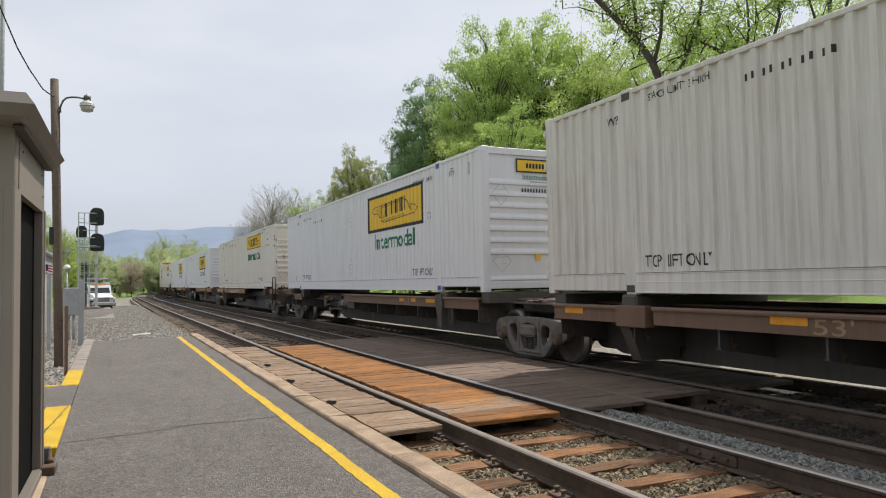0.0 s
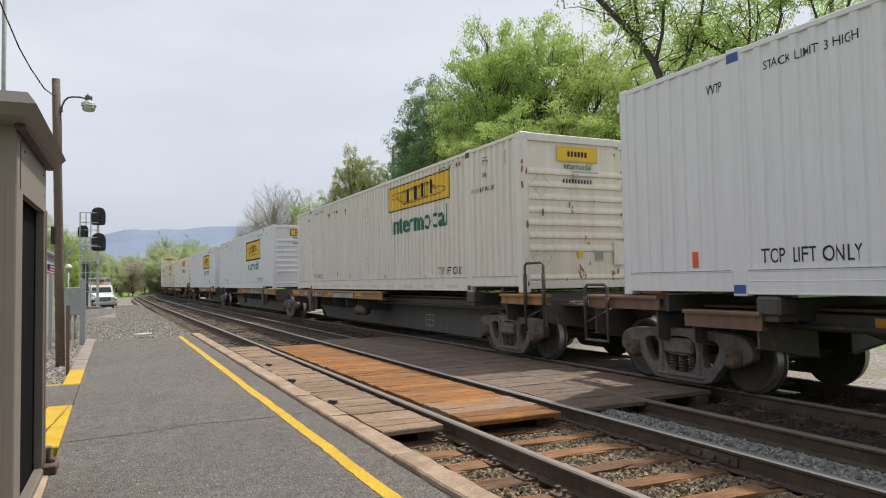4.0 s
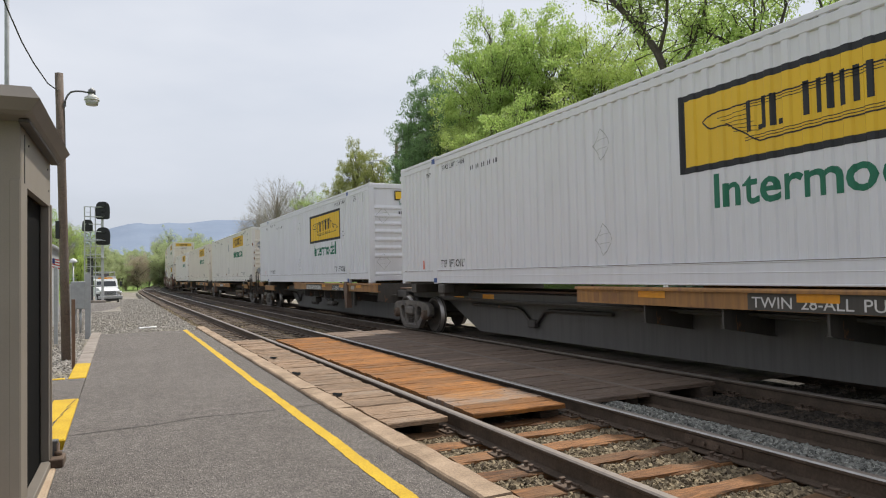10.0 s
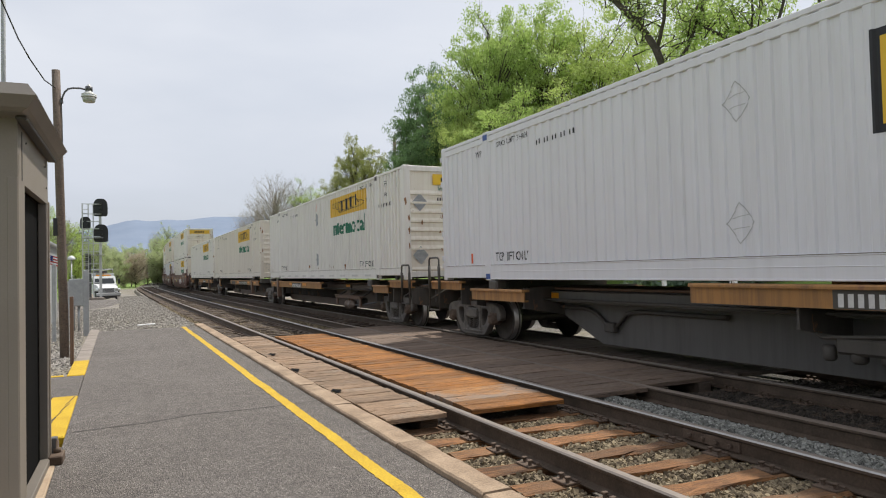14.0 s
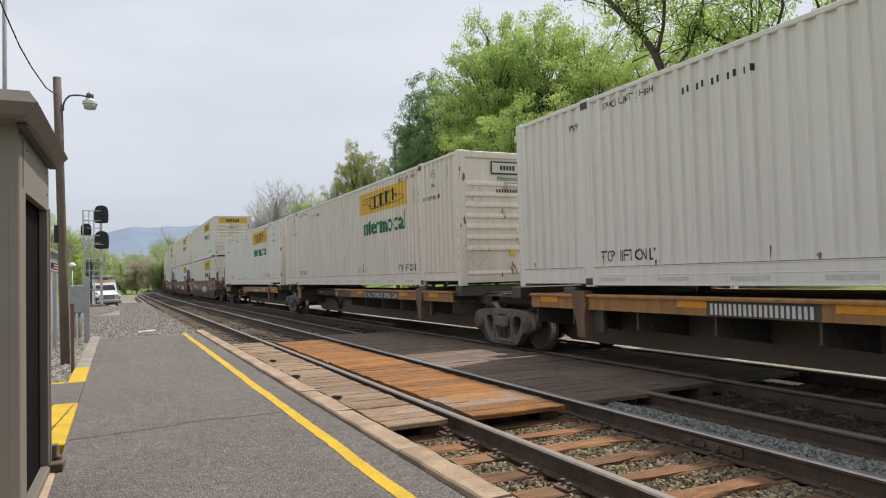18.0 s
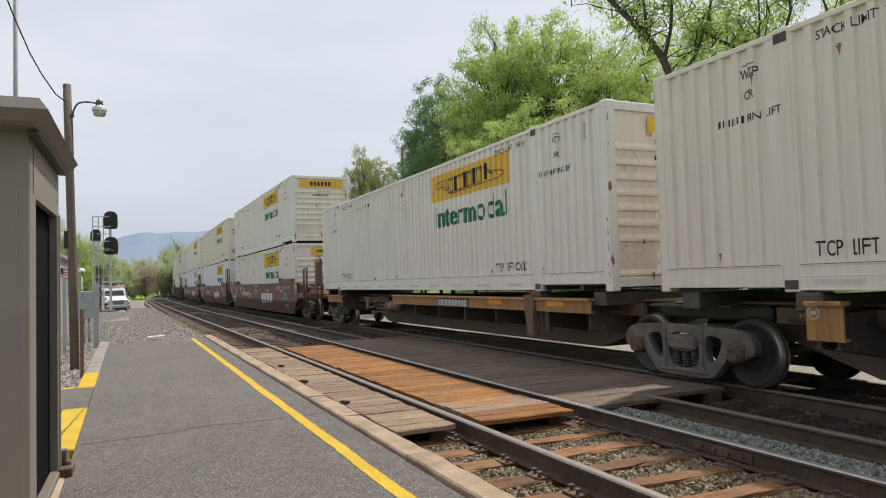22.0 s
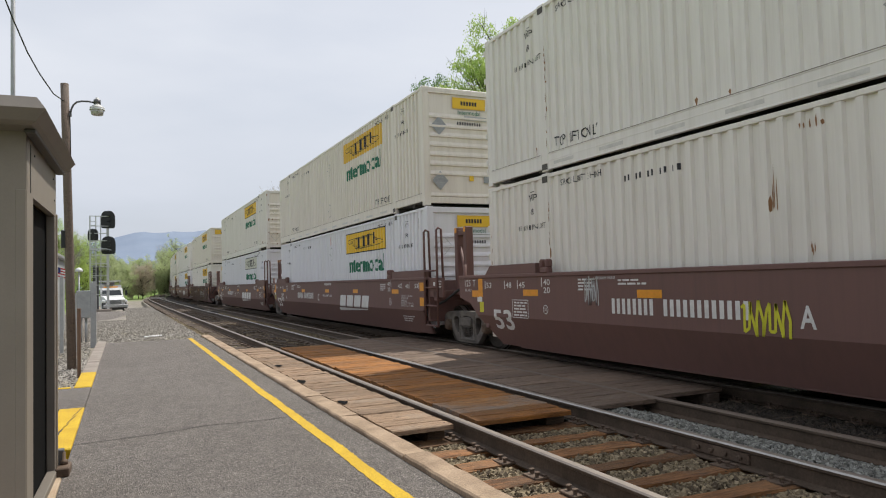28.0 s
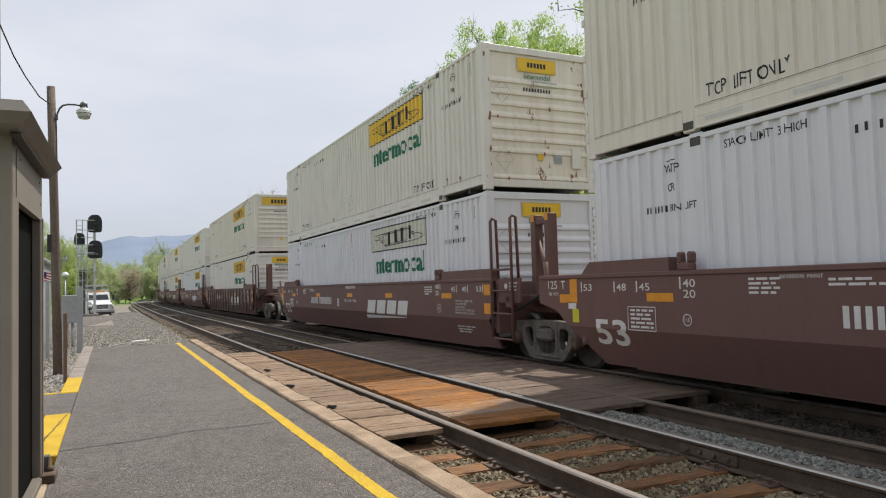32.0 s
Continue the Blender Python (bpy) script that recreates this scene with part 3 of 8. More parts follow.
# rail joints with bolted bars near the platform
def joint_bars(x, y):
    ob = tagged(bare("rail_joint", pose(x, y, 0)), "bolted joint bars on a rusty rail", "rail joint")
    for s in (-1, 1):
        part("joint_bar", boxed(s * 0.018 - 0.012, s * 0.018 + 0.012, -0.32, 0.32, -0.14, -0.05, 0.006), PLATE, ob)
        for k in range(4):
            part("bolt", turned(bmesh.new(), ((0, 0.02), (s * 0.022, 0.02), (s * 0.026, 0.014)), (s * 0.03, -0.23 + 0.153 * k, -0.095), "x", 8), PLATE, ob)
    return ob


joint_bars(NEAR_C + GAUGE, 4.55)
joint_bars(SPARE_X, 12.2)

# trackbed: a raised sheet of ballast under each track
def bed_sheet(name, label, x0, x1, z, mat, y0=-12.0, y1=330.0):
    bm = bmesh.new()
    rows = []
    for i in range(115):
        y = y0 + (y1 - y0) * i / 114
        rows.append([bm.verts.new((x + swing(y), y, zz)) for x, zz in ((x0 - 0.35, z - 0.12), (x0, z), ((x0 + x1) / 2, z + 0.012), (x1, z), (x1 + 0.35, z - 0.12))])
    for A, B in zip(rows, rows[1:]):
        for k in range(4):
            bm.faces.new((A[k], A[k + 1], B[k + 1], B[k]))
    return tagged(put(tidy(bm), name, mat), label, "ballast", kind="structure")


near_bed = bed_sheet("near_trackbed", "crushed stone ballast under the near track", 2.7, 5.45, -0.25, GRAVEL)
train_bed = bed_sheet("train_trackbed", "dark oily ballast under the train track, deepened for the train's shade", 5.85, 9.9, -0.25, BED)


def strew(name, label, count, region, size, mat, seed, z=-0.2):
    """Loose stones strewn over rectangles (x0, x1, y0, y1), each a crushed lump."""
    rng = np.random.default_rng(seed)
    areas = np.array([(b - a) * (d - c) for a, b, c, d in region])
    pick = rng.choice(len(region), count, p=areas / areas.sum())
    reg = np.array(region)[pick]
    x = reg[:, 0] + rng.random(count) * (reg[:, 1] - reg[:, 0])
    y = reg[:, 2] + rng.random(count) * (reg[:, 3] - reg[:, 2])
    x = x + np.array([swing(v) for v in y])
    base = np.array([[i, j, k] for i in (-1, 1) for j in (-1, 1) for k in (-1, 1)], float) * 0.62
    r = rng.uniform(size[0], size[1], (count, 1, 1)) * rng.uniform(0.55, 1.15, (count, 8, 3)) * rng.uniform(0.7, 1.2, (count, 1, 3))
    q = rng.normal(size=(count, 3, 3))
    u = q[:, 0] / np.linalg.norm(q[:, 0], axis=1, keepdims=True)
    v = q[:, 1] - u * (q[:, 1] * u).sum(1, keepdims=True)
    v /= np.linalg.norm(v, axis=1, keepdims=True)
    w = np.cross(u, v)
    rot = np.stack([u, v, w], 1)
    pts = (base[None] * r) @ rot
    zz = z(x, y) if callable(z) else np.full(count, z)
    pts += np.stack([x, y, zz + size[0] * rng.uniform(0.0, 0.7, count)], 1)[:, None]
    f = np.array([[0, 1, 3, 2], [4, 6, 7, 5], [0, 4, 5, 1], [2, 3, 7, 6], [0, 2, 6, 4], [1, 5, 7, 3]])
    faces = (f[None] + 8 * np.arange(count)[:, None, None]).reshape(-1, 4)
    me = bpy.data.meshes.new(name)
    me.from_pydata(pts.reshape(-1, 3).tolist(), [], faces.tolist())
    return tagged(put(me, name, mat), label, "ballast", kind="stuff")


strew("ballast_stones", "loose warm grey ballast stones between the ties", 12000, [(2.45, 3.05, 2.5, 6.5), (3.25, 4.6, 2.5, 6.5)], (0.016, 0.034), STONE_WARM, 1, -0.212)
strew("ballast_stones", "heap of fresh grey ballast stones beside the rail", 13000, [(4.75, 5.6, 2.0, 6.7)], (0.013, 0.030), STONE_BLUE, 2, lambda x, y: -0.19 + 0.10 * np.exp(-((x - 5.15) / 0.22) ** 2))
strew("ballast_stones", "dark oily ballast stones beside the train track, deepened for the train's shade", 20000, [(5.78, 7.0, 1.5, 6.6), (7.2, 8.5, 1.5, 6.6)], (0.015, 0.032), STONE_OILY_SHADED, 3, -0.19)
strew("ballast_stones", "loose ballast stones along the far rails", 24000, [(2.3, 3.0, 16.6, 45), (3.3, 4.5, 16.6, 45), (4.8, 6.0, 17.5, 45)], (0.02, 0.045), STONE_WARM, 4, -0.215)
strew("gravel_stones", "coarse grey gravel beyond the end of the platform", 26000, [(-2.5, 2.3, 22.4, 38.5), (0.3, 2.3, 38.5, 62), (-0.4, 2.3, 21.6, 22.4), (-2.2, -0.75, 12.2, 22.4)], (0.02, 0.042), STONE, 5, -0.14)

# ---- plank crossing ----
PLANK_SHORT = [hewn(0.65, 0.241, 0.05, 60 + i, 0.006) for i in range(4)]
PLANK_MID = [hewn(1.13, 0.241, 0.05, 70 + i, 0.006) for i in range(4)]
PLANK_FAR = [hewn(0.92, 0.241, 0.05, 80 + i, 0.006) for i in range(4)]
PLANK_SIDE = [hewn(1.12, 0.241, 0.05, 90 + i, 0.006) for i in range(4)]
crossing = tagged(bare("plank_crossing"), "worn plank crossing laid level with the rails", "crossing", kind="structure")


def plank_panel(cx, meshes, mat, seed, y0=6.42, y1=16.45, label=""):
    rnd = random.Random(seed)
    y = y0 + 0.12
    while y < y1:
        put(meshes[rnd.randrange(4)], "plank", PLANK_WORN if mat is PLANK_ORANGE and 6.9 < y < 7.6 else mat, crossing, label, pose(cx + rnd.uniform(-0.015, 0.015), y, -0.01 + rnd.uniform(-0.005, 0.004), rnd.uniform(-0.7, 0.7), rnd.uniform(-0.3, 0.3), rnd.uniform(-0.35, 0.35)))
        y += 0.2475


plank_panel(2.675, PLANK_SHORT, PLANK_PALE, 1, label="pale weathered plank")
plank_panel(3.86, PLANK_MID, PLANK_ORANGE, 2, y1=16.2, label="rust-stained orange plank")
plank_panel(5.20, PLANK_FAR, PLANK_GREY, 3, 6.5, 17.3, "dark grey plank")
plank_panel(6.30, PLANK_SIDE, PLANK_GREY, 4, 6.65, 17.3, "dark grey plank")
plank_panel(7.84, PLANK_MID, PLANK_SHADED, 5, 6.65, 17.3, "plank coloured dark for the train's shade")
for cx, w in ((2.42, 0.1), (2.9, 0.1), (3.4, 0.12), (4.35, 0.12), (4.9, 0.1), (5.5, 0.1), (6.0, 0.1), (6.7, 0.1)):
    part("sleeper_beam", boxed(cx - w, cx + w, 6.62, 16.2, -0.21, -0.066, 0.008), TIE_DARK, crossing, "timber bearer under the planks")

# flat near-black patches paint the shadowed depth of rotted holes
for hx, hy, wl in ((2.39, 10.35, 0.34), (2.40, 8.25, 0.24), (2.50, 12.6, 0.3)):
    bm = bmesh.new()
    ring = [bm.verts.new((hx + 0.055 * math.cos(a) * (1 + 0.35 * math.sin(5 * a)), hy + wl / 2 * math.sin(a) * (1 + 0.3 * math.cos(3 * a)), 0.0055)) for a in [2 * math.pi * k / 14 for k in range(14)]]
    bm.faces.new(ring)
    part("hole_patch", tidy(bm), INSIDE_SHADE, crossing, "flat patch painted as the dark of a rotted hole at the plank ends")
NAIL = shared(turned(bmesh.new(), ((0, 0.011), (0.004, 0.008)), (0, 0, 0), "z", 6), "nail_head")
rnd = random.Random(5)
for k in range(90):
    cx, y = rnd.choice(((2.43, 6.54), (2.93, 6.54), (3.42, 6.54), (4.3, 6.54), (4.85, 6.62), (5.55, 6.62)))
    put(NAIL, "nail_head", PLATE, crossing, "", pose(cx + rnd.uniform(-0.04, 0.04), y + 0.2475 * rnd.randrange(38) + rnd.uniform(-0.06, 0.06), -0.009))

# ---- platform ----
def uneven_strip(bm, x0, x1, y0, y1, z, step, jit, seed):
    rnd = random.Random(seed)
    rows = []
    n = int((y1 - y0) / step)
    for i in range(n + 1):
        y = y0 + (y1 - y0) * i / n
        sway = 0.016 * noise.noise((y * 0.55, seed, 0)) + 0.008 * noise.noise((y * 1.7, seed, 4))
        rows.append([bm.verts.new((x0 + sway + rnd.uniform(-jit, jit), y, z)), bm.verts.new((x1 + sway + 0.012 * noise.noise((y * 0.9, seed, 9)) + rnd.uniform(-jit, jit), y, z))])
    for A, B in zip(rows, rows[1:]):
        bm.faces.new((A[0], A[1], B[1], B[0]))
    return bm


platform = tagged(put(tidy(boxed(-0.45, 2.095, -14, 21.4, -0.4, -0.04)), "platform", ASPHALT), "worn grey asphalt platform with a long crack", "platform", kind="structure")
bm = bmesh.new()
for (xa, ya), (xb, yb) in zip(((-0.45, 7.62), (0.0, 7.69), (0.3, 7.72), (0.75, 7.9), (1.2, 7.86), (1.6, 7.89)), ((0.0, 7.69), (0.3, 7.72), (0.75, 7.9), (1.2, 7.86), (1.6, 7.89), (2.09, 7.96))):
    w = 0.012
    bm.faces.new([bm.verts.new(p) for p in ((xa, ya - w, -0.0365), (xb, yb - w, -0.0365), (xb, yb + w * 0.7, -0.0365), (xa, ya + w * 0.7, -0.0365))])
tagged(put(tidy(bm), "platform_crack", CRACK), "dark crack across the asphalt platform", "crack", kind="structure")
line = uneven_strip(bmesh.new(), 1.675, 1.79, -10, 21.5, -0.036, 0.05, 0.006, 3)
tagged(put(tidy(line), "platform_line", YELLOW_LINE), "worn yellow safety line along the platform edge", "safety line", kind="structure")
pad = put(tidy(boxed(-0.95, -0.455, 2.0, 6.38, -0.3, -0.035, 0.01)), "shelter_pad", PAD)
tagged(pad, "tan concrete pad at the shelter door", "pad", kind="structure")

curb = tagged(bare("platform_edge"), "tan concrete edging along the platform", "edging", kind="structure")
rnd = random.Random(8)
y = -10.0
while y < 22.0:
    ln = min(rnd.choice((1.9, 2.3, 2.6, 1.5)), 22.1 - y)
    b = boxed(2.10, 2.325, 0, ln - 0.02, -0.3, 0.004)
    bmesh.ops.subdivide_edges(b, edges=[e for e in b.edges if abs(e.verts[0].co.y - e.verts[1].co.y) > 0.5], cuts=9)
    for v in b.verts:
        if v.co.z > -0.05:
            v.co.z += rnd.uniform(-0.007, 0.004)
            v.co.x += rnd.uniform(-0.005, 0.005)
    bmesh.ops.bevel(b, geom=[e for e in b.edges if e.verts[0].co.z > -0.05 and e.verts[1].co.z > -0.05 and abs(e.verts[0].co.x - e.verts[1].co.x) < 0.1], offset=0.014, segments=1, affect="EDGES")
    part("edging_stone", tidy(b), CURB, curb, "", pose(0, y, rnd.uniform(-0.004, 0.004), 0, 0, rnd.uniform(-0.15, 0.15)))
    y += ln

side_edge = tagged(bare("side_edging"), "painted and bare edging slabs along the back of the platform", "edging", kind="structure")
part("edging_slab", tidy(boxed(-0.74, -0.455, 7.45, 9.95, -0.2, -0.033, 0.012)), YELLOW_LINE, side_edge, "yellow painted slab with black cracks")
part("edging_slab", tidy(boxed(-0.70, -0.455, 12.05, 14.1, -0.2, -0.033, 0.012)), YELLOW_LINE, side_edge, "yellow painted slab")
for k in range(4):
    part("edging_slab", tidy(boxed(-0.70, -0.455, 14.12 + 2.05 * k, 16.13 + 2.05 * k, -0.2, -0.045 + 0.004 * (k % 2), 0.012)), CONCRETE, side_edge, "pale bare concrete slab")
part("edging_slab", tidy(boxed(-2.6, -0.74, 12.02, 12.12, -0.2, -0.03, 0.01)), YELLOW_LINE, side_edge, "thin yellow painted kerb")
part("edging_slab", tidy(boxed(-2.6, -0.755, 9.86, 9.97, -0.2, -0.033, 0.01)), YELLOW_LINE, side_edge, "thin yellow painted kerb")
bm = bmesh.new()
for k in range(9):
    x, y = -0.70 + 0.025 * rnd.random() + 0.02 * k, 7.6 + 0.24 * k
    ln = rnd.uniform(0.2, 0.5)
    bm.faces.new([bm.verts.new(p) for p in ((x, y, -0.029), (x + 0.012, y, -0.029), (x + 0.05, y + ln, -0.029), (x + 0.042, y + ln, -0.029))])
tagged(part("slab_crack", tidy(bm), CRACK, side_edge, "black cracks in the yellow paint"), kind="stuff")
walkway = tagged(put(tidy(boxed(-3.2, -0.46, 9.98, 12.01, -0.3, -0.042)), "side_walkway", ASPHALT), "asphalt path leading off the platform", "path", kind="structure")

# ---- shelter ----
shelter = tagged(bare("shelter", pose(-0.5, 6.48, -0.04, 0, 0, -1.24) @ pose(0.5, -6.48, 0)), "small beige metal platform shelter with a dark doorway", "shelter")
W0, YN, YF, WX = -2.7, 4.88, 6.48, -0.50
bm = boxed(W0, WX, YN, YN + 0.05, 0.05, 2.45)
part("end_wall", tidy(bm), SHELTER, shelter, "plain beige metal end wall")
part("end_wall", tidy(boxed(W0, WX - 0.04, YF - 0.05, YF, 0.05, 2.45)), SHELTER, shelter)
part("back_wall", tidy(boxed(W0, W0 + 0.05, YN + 0.05, YF - 0.05, 0.05, 2.45)), SHELTER, shelter)
part("header_panel", tidy(boxed(WX - 0.045, WX, YN + 0.01, YF, 2.08, 2.45)), SHELTER, shelter)
part("corner_post", tidy(boxed(WX - 0.06, WX + 0.004, YN - 0.004, YN + 0.27, 0.0, 2.10, 0.008)), SHELTER, shelter, "beige corner post")
part("door_jamb", tidy(boxed(WX - 0.064, WX, YF - 0.085, YF + 0.004, 0.0, 2.08, 0.006)), SHELTER_TRIM, shelter, "bronze door jamb")
# panel closing the doorway; the inside's darkness is in its colour
part("door", tidy(boxed(WX - 0.10, WX - 0.066, YN + 0.28, YF - 0.05, 0.03, 2.08)), INSIDE_SHADE, shelter, "recessed panel painted near-black for the dark inside")
part("weather_strip", tidy(boxed(WX - 0.05, WX - 0.035, YN + 0.272, YN + 0.285, 0.05, 2.06)), RUBBER, shelter)
part("base_rail", tidy(boxed(W0, WX + 0.01, YN, YN + 0.08, 0.0, 0.06, 0.006)), SHELTER_TRIM, shelter)
part("base_rail", tidy(boxed(WX - 0.06, WX + 0.012, YN + 0.2, YF + 0.02, 0.0, 0.055, 0.006)), SHELTER_TRIM, shelter)
part("anchor_plate", tidy(boxed(WX + 0.0, WX + 0.1, YF - 0.12, YF + 0.12, 0.0, 0.07, 0.008)), PLATE, shelter, "rusty steel anchor plate")
part("floor_plate", tidy(boxed(W0, WX - 0.06, YN + 0.05, YF - 0.05, 0.0, 0.03)), CONCRETE, shelter)
# folded fascia around the roof
bm = bmesh.new()
prof = ((-0.02, 2.45), (0.05, 2.452), (0.085, 2.47), (0.135, 2.535), (0.085, 2.61), (0.0, 2.628))
loops = []
for o, z in prof:
    loops.append([bm.verts.new(p) for p in ((W0 - o, YN - 0.15 - o, z), (WX + o, YN - 0.15 - o, z), (WX + o, YF - 0.02 + o, z), (W0 - o, YF - 0.02 + o, z))])
for A, B in zip(loops, loops[1:]):
    for k in range(4):
        bm.faces.new((A[k], A[(k + 1) % 4], B[(k + 1) % 4], B[k]))
bm.faces.new(loops[-1])
bm.faces.new(loops[0][::-1])
# added strip, its dark colour stands for shade on the soffit
part("soffit", tidy(boxed(WX + 0.003, WX + 0.062, YN - 0.10, YF + 0.01, 2.425, 2.4475, 0.004)), EAVE_SHADE, shelter, "added dark strip for the shade under the eave")
part("panel_seam", tidy(boxed(WX - 0.002, WX + 0.0025, YN + 0.168, YN + 0.19, 2.06, 2.40)), RUBBER, shelter, "dark panel seam")
part("edge_trim", tidy(boxed(WX - 0.055, WX + 0.012, YF - 0.012, YF + 0.012, 0.05, 2.10, 0.004)), PAD_TRIM, shelter, "pale edge trim")
part("anchor_bolt", turned(bmesh.new(), ((0.0, 0.03), (0.035, 0.03), (0.036, 0.014), (0.10, 0.014)), (WX + 0.05, YF + 0.03, 0.07), "z", 8), PLATE, shelter, "rusty anchor bolt")
part("anchor_bracket", tidy(boxed(WX + 0.0, WX + 0.05, YF + 0.02, YF + 0.10, 0.06, 0.19, 0.006)), DARK_STEEL, shelter, "dark steel angle bracket")
part("roof", tidy(bm), SHELTER_TRIM, shelter, "bronze roof with a folded fascia")
for k in range(2):
    part("fascia_joint", tidy(boxed(-0.62 - 1.0 * k, -0.612 - 1.0 * k, YN - 0.287, YN - 0.24, 2.50, 2.60)), SHELTER, shelter)
for yy, zz in ((YN + 0.35, 2.36), (YF - 0.2, 2.36), (YF - 0.12, 2.2)):
    part("screw", turned(bmesh.new(), ((0, 0.008), (0.006, 0.006)), (WX + 0.0005, yy, zz), "x", 8), BLACK_PAINT, shelter)


# ---- lettering ----
def letters(body, width, height):
    """Flat lettering with Blender's own font, scaled to a width and height, from (0, 0) to the right."""
    cu = bpy.data.curves.new("lettering", "FONT")
    cu.body, cu.resolution_u, cu.space_word = body, 3, 1.6
    cu.offset = 0.018 if body == "Intermodal" and height > 0.2 else 0.020 if height > 0.2 else 0.006
    tmp = bpy.data.objects.new("lettering", cu)
    me = bpy.data.meshes.new_from_object(tmp)
    bpy.data.objects.remove(tmp)
    bpy.data.curves.remove(cu)
    xs = [v.co.x for v in me.vertices]
    ys = [v.co.y for v in me.vertices]
    polys = [[(width * (me.vertices[i].co.x - min(xs)) / (max(xs) - min(xs)), height * (me.vertices[i].co.y - min(ys)) / (max(ys) - min(ys))) for i in p.vertices] for p in me.polygons]
    bpy.data.meshes.remove(me)
    return polys


def bars(count, width, height, gap=0.3):
    """Plain bars that stand for writing: one for each character."""
    step = width / count
    return [[(i * step, 0), (i * step + step * (1 - gap), 0), (i * step + step * (1 - gap), height), (i * step, height)] for i in range(count)]


def word_bars(width, height, seed):
    """A line of small writing as plain bars, one for each word."""
    rnd = random.Random(seed)
    out, u = [], 0.0
    while u < width - 0.05:
        w = min(rnd.uniform(0.06, 0.19), width - u)
        out.append([(u, 0), (u + w, 0), (u + w, height), (u, height)])
        u += w + 0.028
    return out


def rect(u0, v0, u1, v1):
    return [[(u0, v0), (u1, v0), (u1, v1), (u0, v1)]]


def shifted(polys, du, dv, lean=0.0):
    return [[(u + du + lean * v, v + dv) for u, v in p] for p in polys]


def ribbon(pts, w):
    """A painted line through points, w wide."""
    out = []
    for (a, b), (c, d) in zip(pts, pts[1:]):
        ln = math.hypot(c - a, d - b) or 1
        nx, ny = -(d - b) / ln * w / 2, (c - a) / ln * w / 2
        out.append([(a + nx, b + ny), (a - nx, b - ny), (c - nx, d - ny), (c + nx, d + ny)])
    return out


def flat_mark(polys, place, name="marking"):
    """Polygons (u, v) laid by place(u, v) -> a point."""
    bm = bmesh.new()
    for p in polys:
        vs = [bm.verts.new(place(u, v)) for u, v in p]
        if len(set(vs)) > 2:
            try:
                bm.faces.new(vs)
            except ValueError:
                pass
    return bm


# ---- lamp pole and wires ----
pole = tagged(bare("lamp_pole", pose(-0.96, 15.7, -0.12)), "weathered wooden lamp pole standing in gravel behind the platform", "street lamp")
part("pole_shaft", tube(bmesh.new(), [(0.02, 0, 0), (-0.012, 0, 2), (-0.055, 0, 4), (-0.095, 0, 5.70)], 0.084, 16, 0.075), POLE_WOOD, pole, "round weathered timber pole")
arm = tube(bmesh.new(), [(0.0, 0, 5.06), (0.02, 0, 5.18), (0.06, 0, 5.28), (0.12, 0, 5.345), (0.21, 0, 5.37), (0.33, 0, 5.375), (0.44, 0, 5.36)], 0.018, 8)
part("lamp_arm", arm, DARK_STEEL, pole, "bent dark steel lamp arm")
part("conduit", tube(bmesh.new(), [(0.0, -0.02, 5.1), (0.01, -0.05, 4.7), (0.015, -0.05, 4.2)], 0.009, 6), BLACK_PAINT, pole)
head = part("lamp_head", turned(bmesh.new(), ((0.0, 0.13), (0.045, 0.14), (0.05, 0.12), (0.10, 0.07), (0.105, 0.06), (0.2, 0.06), (0.21, 0.055), (0.215, 0.03), (0.245, 0.03), (0.25, 0.02)), (0.49, 0, 5.215), "z", 20), LAMP_SHELL, pole, "grey lamp housing")
part("lamp_bowl", turned(bmesh.new(), ((-0.11, 0.095), (-0.1, 0.11), (0.0, 0.133)), (0.49, 0, 5.215), "z", 20), LAMP_GLASS, pole, "frosted lamp bowl")
part("bracket", tidy(boxed(-0.02, 0.03, -0.05, 0.05, 5.05, 5.10)), DARK_STEEL, pole)
part("ballast_cap", turned(bmesh.new(), ((0.0, 0.068), (0.09, 0.066), (0.10, 0.03), (0.13, 0.03), (0.135, 0.02)), (0.49, 0, 5.33), "z", 16), DARK_STEEL, head, "dark ballast housing with a light sensor")
part("reflector_rim", turned(bmesh.new(), ((-0.012, 0.142), (0.008, 0.145), (0.02, 0.13)), (0.49, 0, 5.215), "z", 20), WHITE_PAINT, head)
part("meter_box", tidy(boxed(-0.16, -0.08, -0.06, 0.06, 2.4, 2.75, 0.01)), BLACK_PAINT, pole)
mast = tagged(put(tube(bmesh.new(), [(0, 0, 0), (0, 0, 10.0)], 0.04, 10), "steel_mast", GREY_PAINT), "thin grey steel mast behind the shelter", "mast")
mast.matrix_basis = pose(-1.93, 15.6, -0.13)
wire_pts = [(-1.06, 15.7, 5.22), (-1.2, 15.05, 5.20), (-1.36, 14.3, 5.36), (-1.50, 13.9, 5.60), (-1.66, 13.4, 6.0), (-1.9, 12.5, 6.7), (-2.6, 10.0, 8.6)]
wire = tagged(put(tube(bmesh.new(), wire_pts, 0.012, 5), "overhead_wire", BLACK_PAINT), "thin black wire running from the lamp pole", "wire")


# ---- signal mast ----
signal = tagged(bare("signal_mast", pose(-1.6, 58.2, -0.15)), "tall galvanised railway signal mast with three black heads", "railway signal")
part("post", tidy(boxed(0.44, 0.62, -0.1, 0.1, 0, 7.1)), SIGNAL_STEEL, signal, "main steel post")
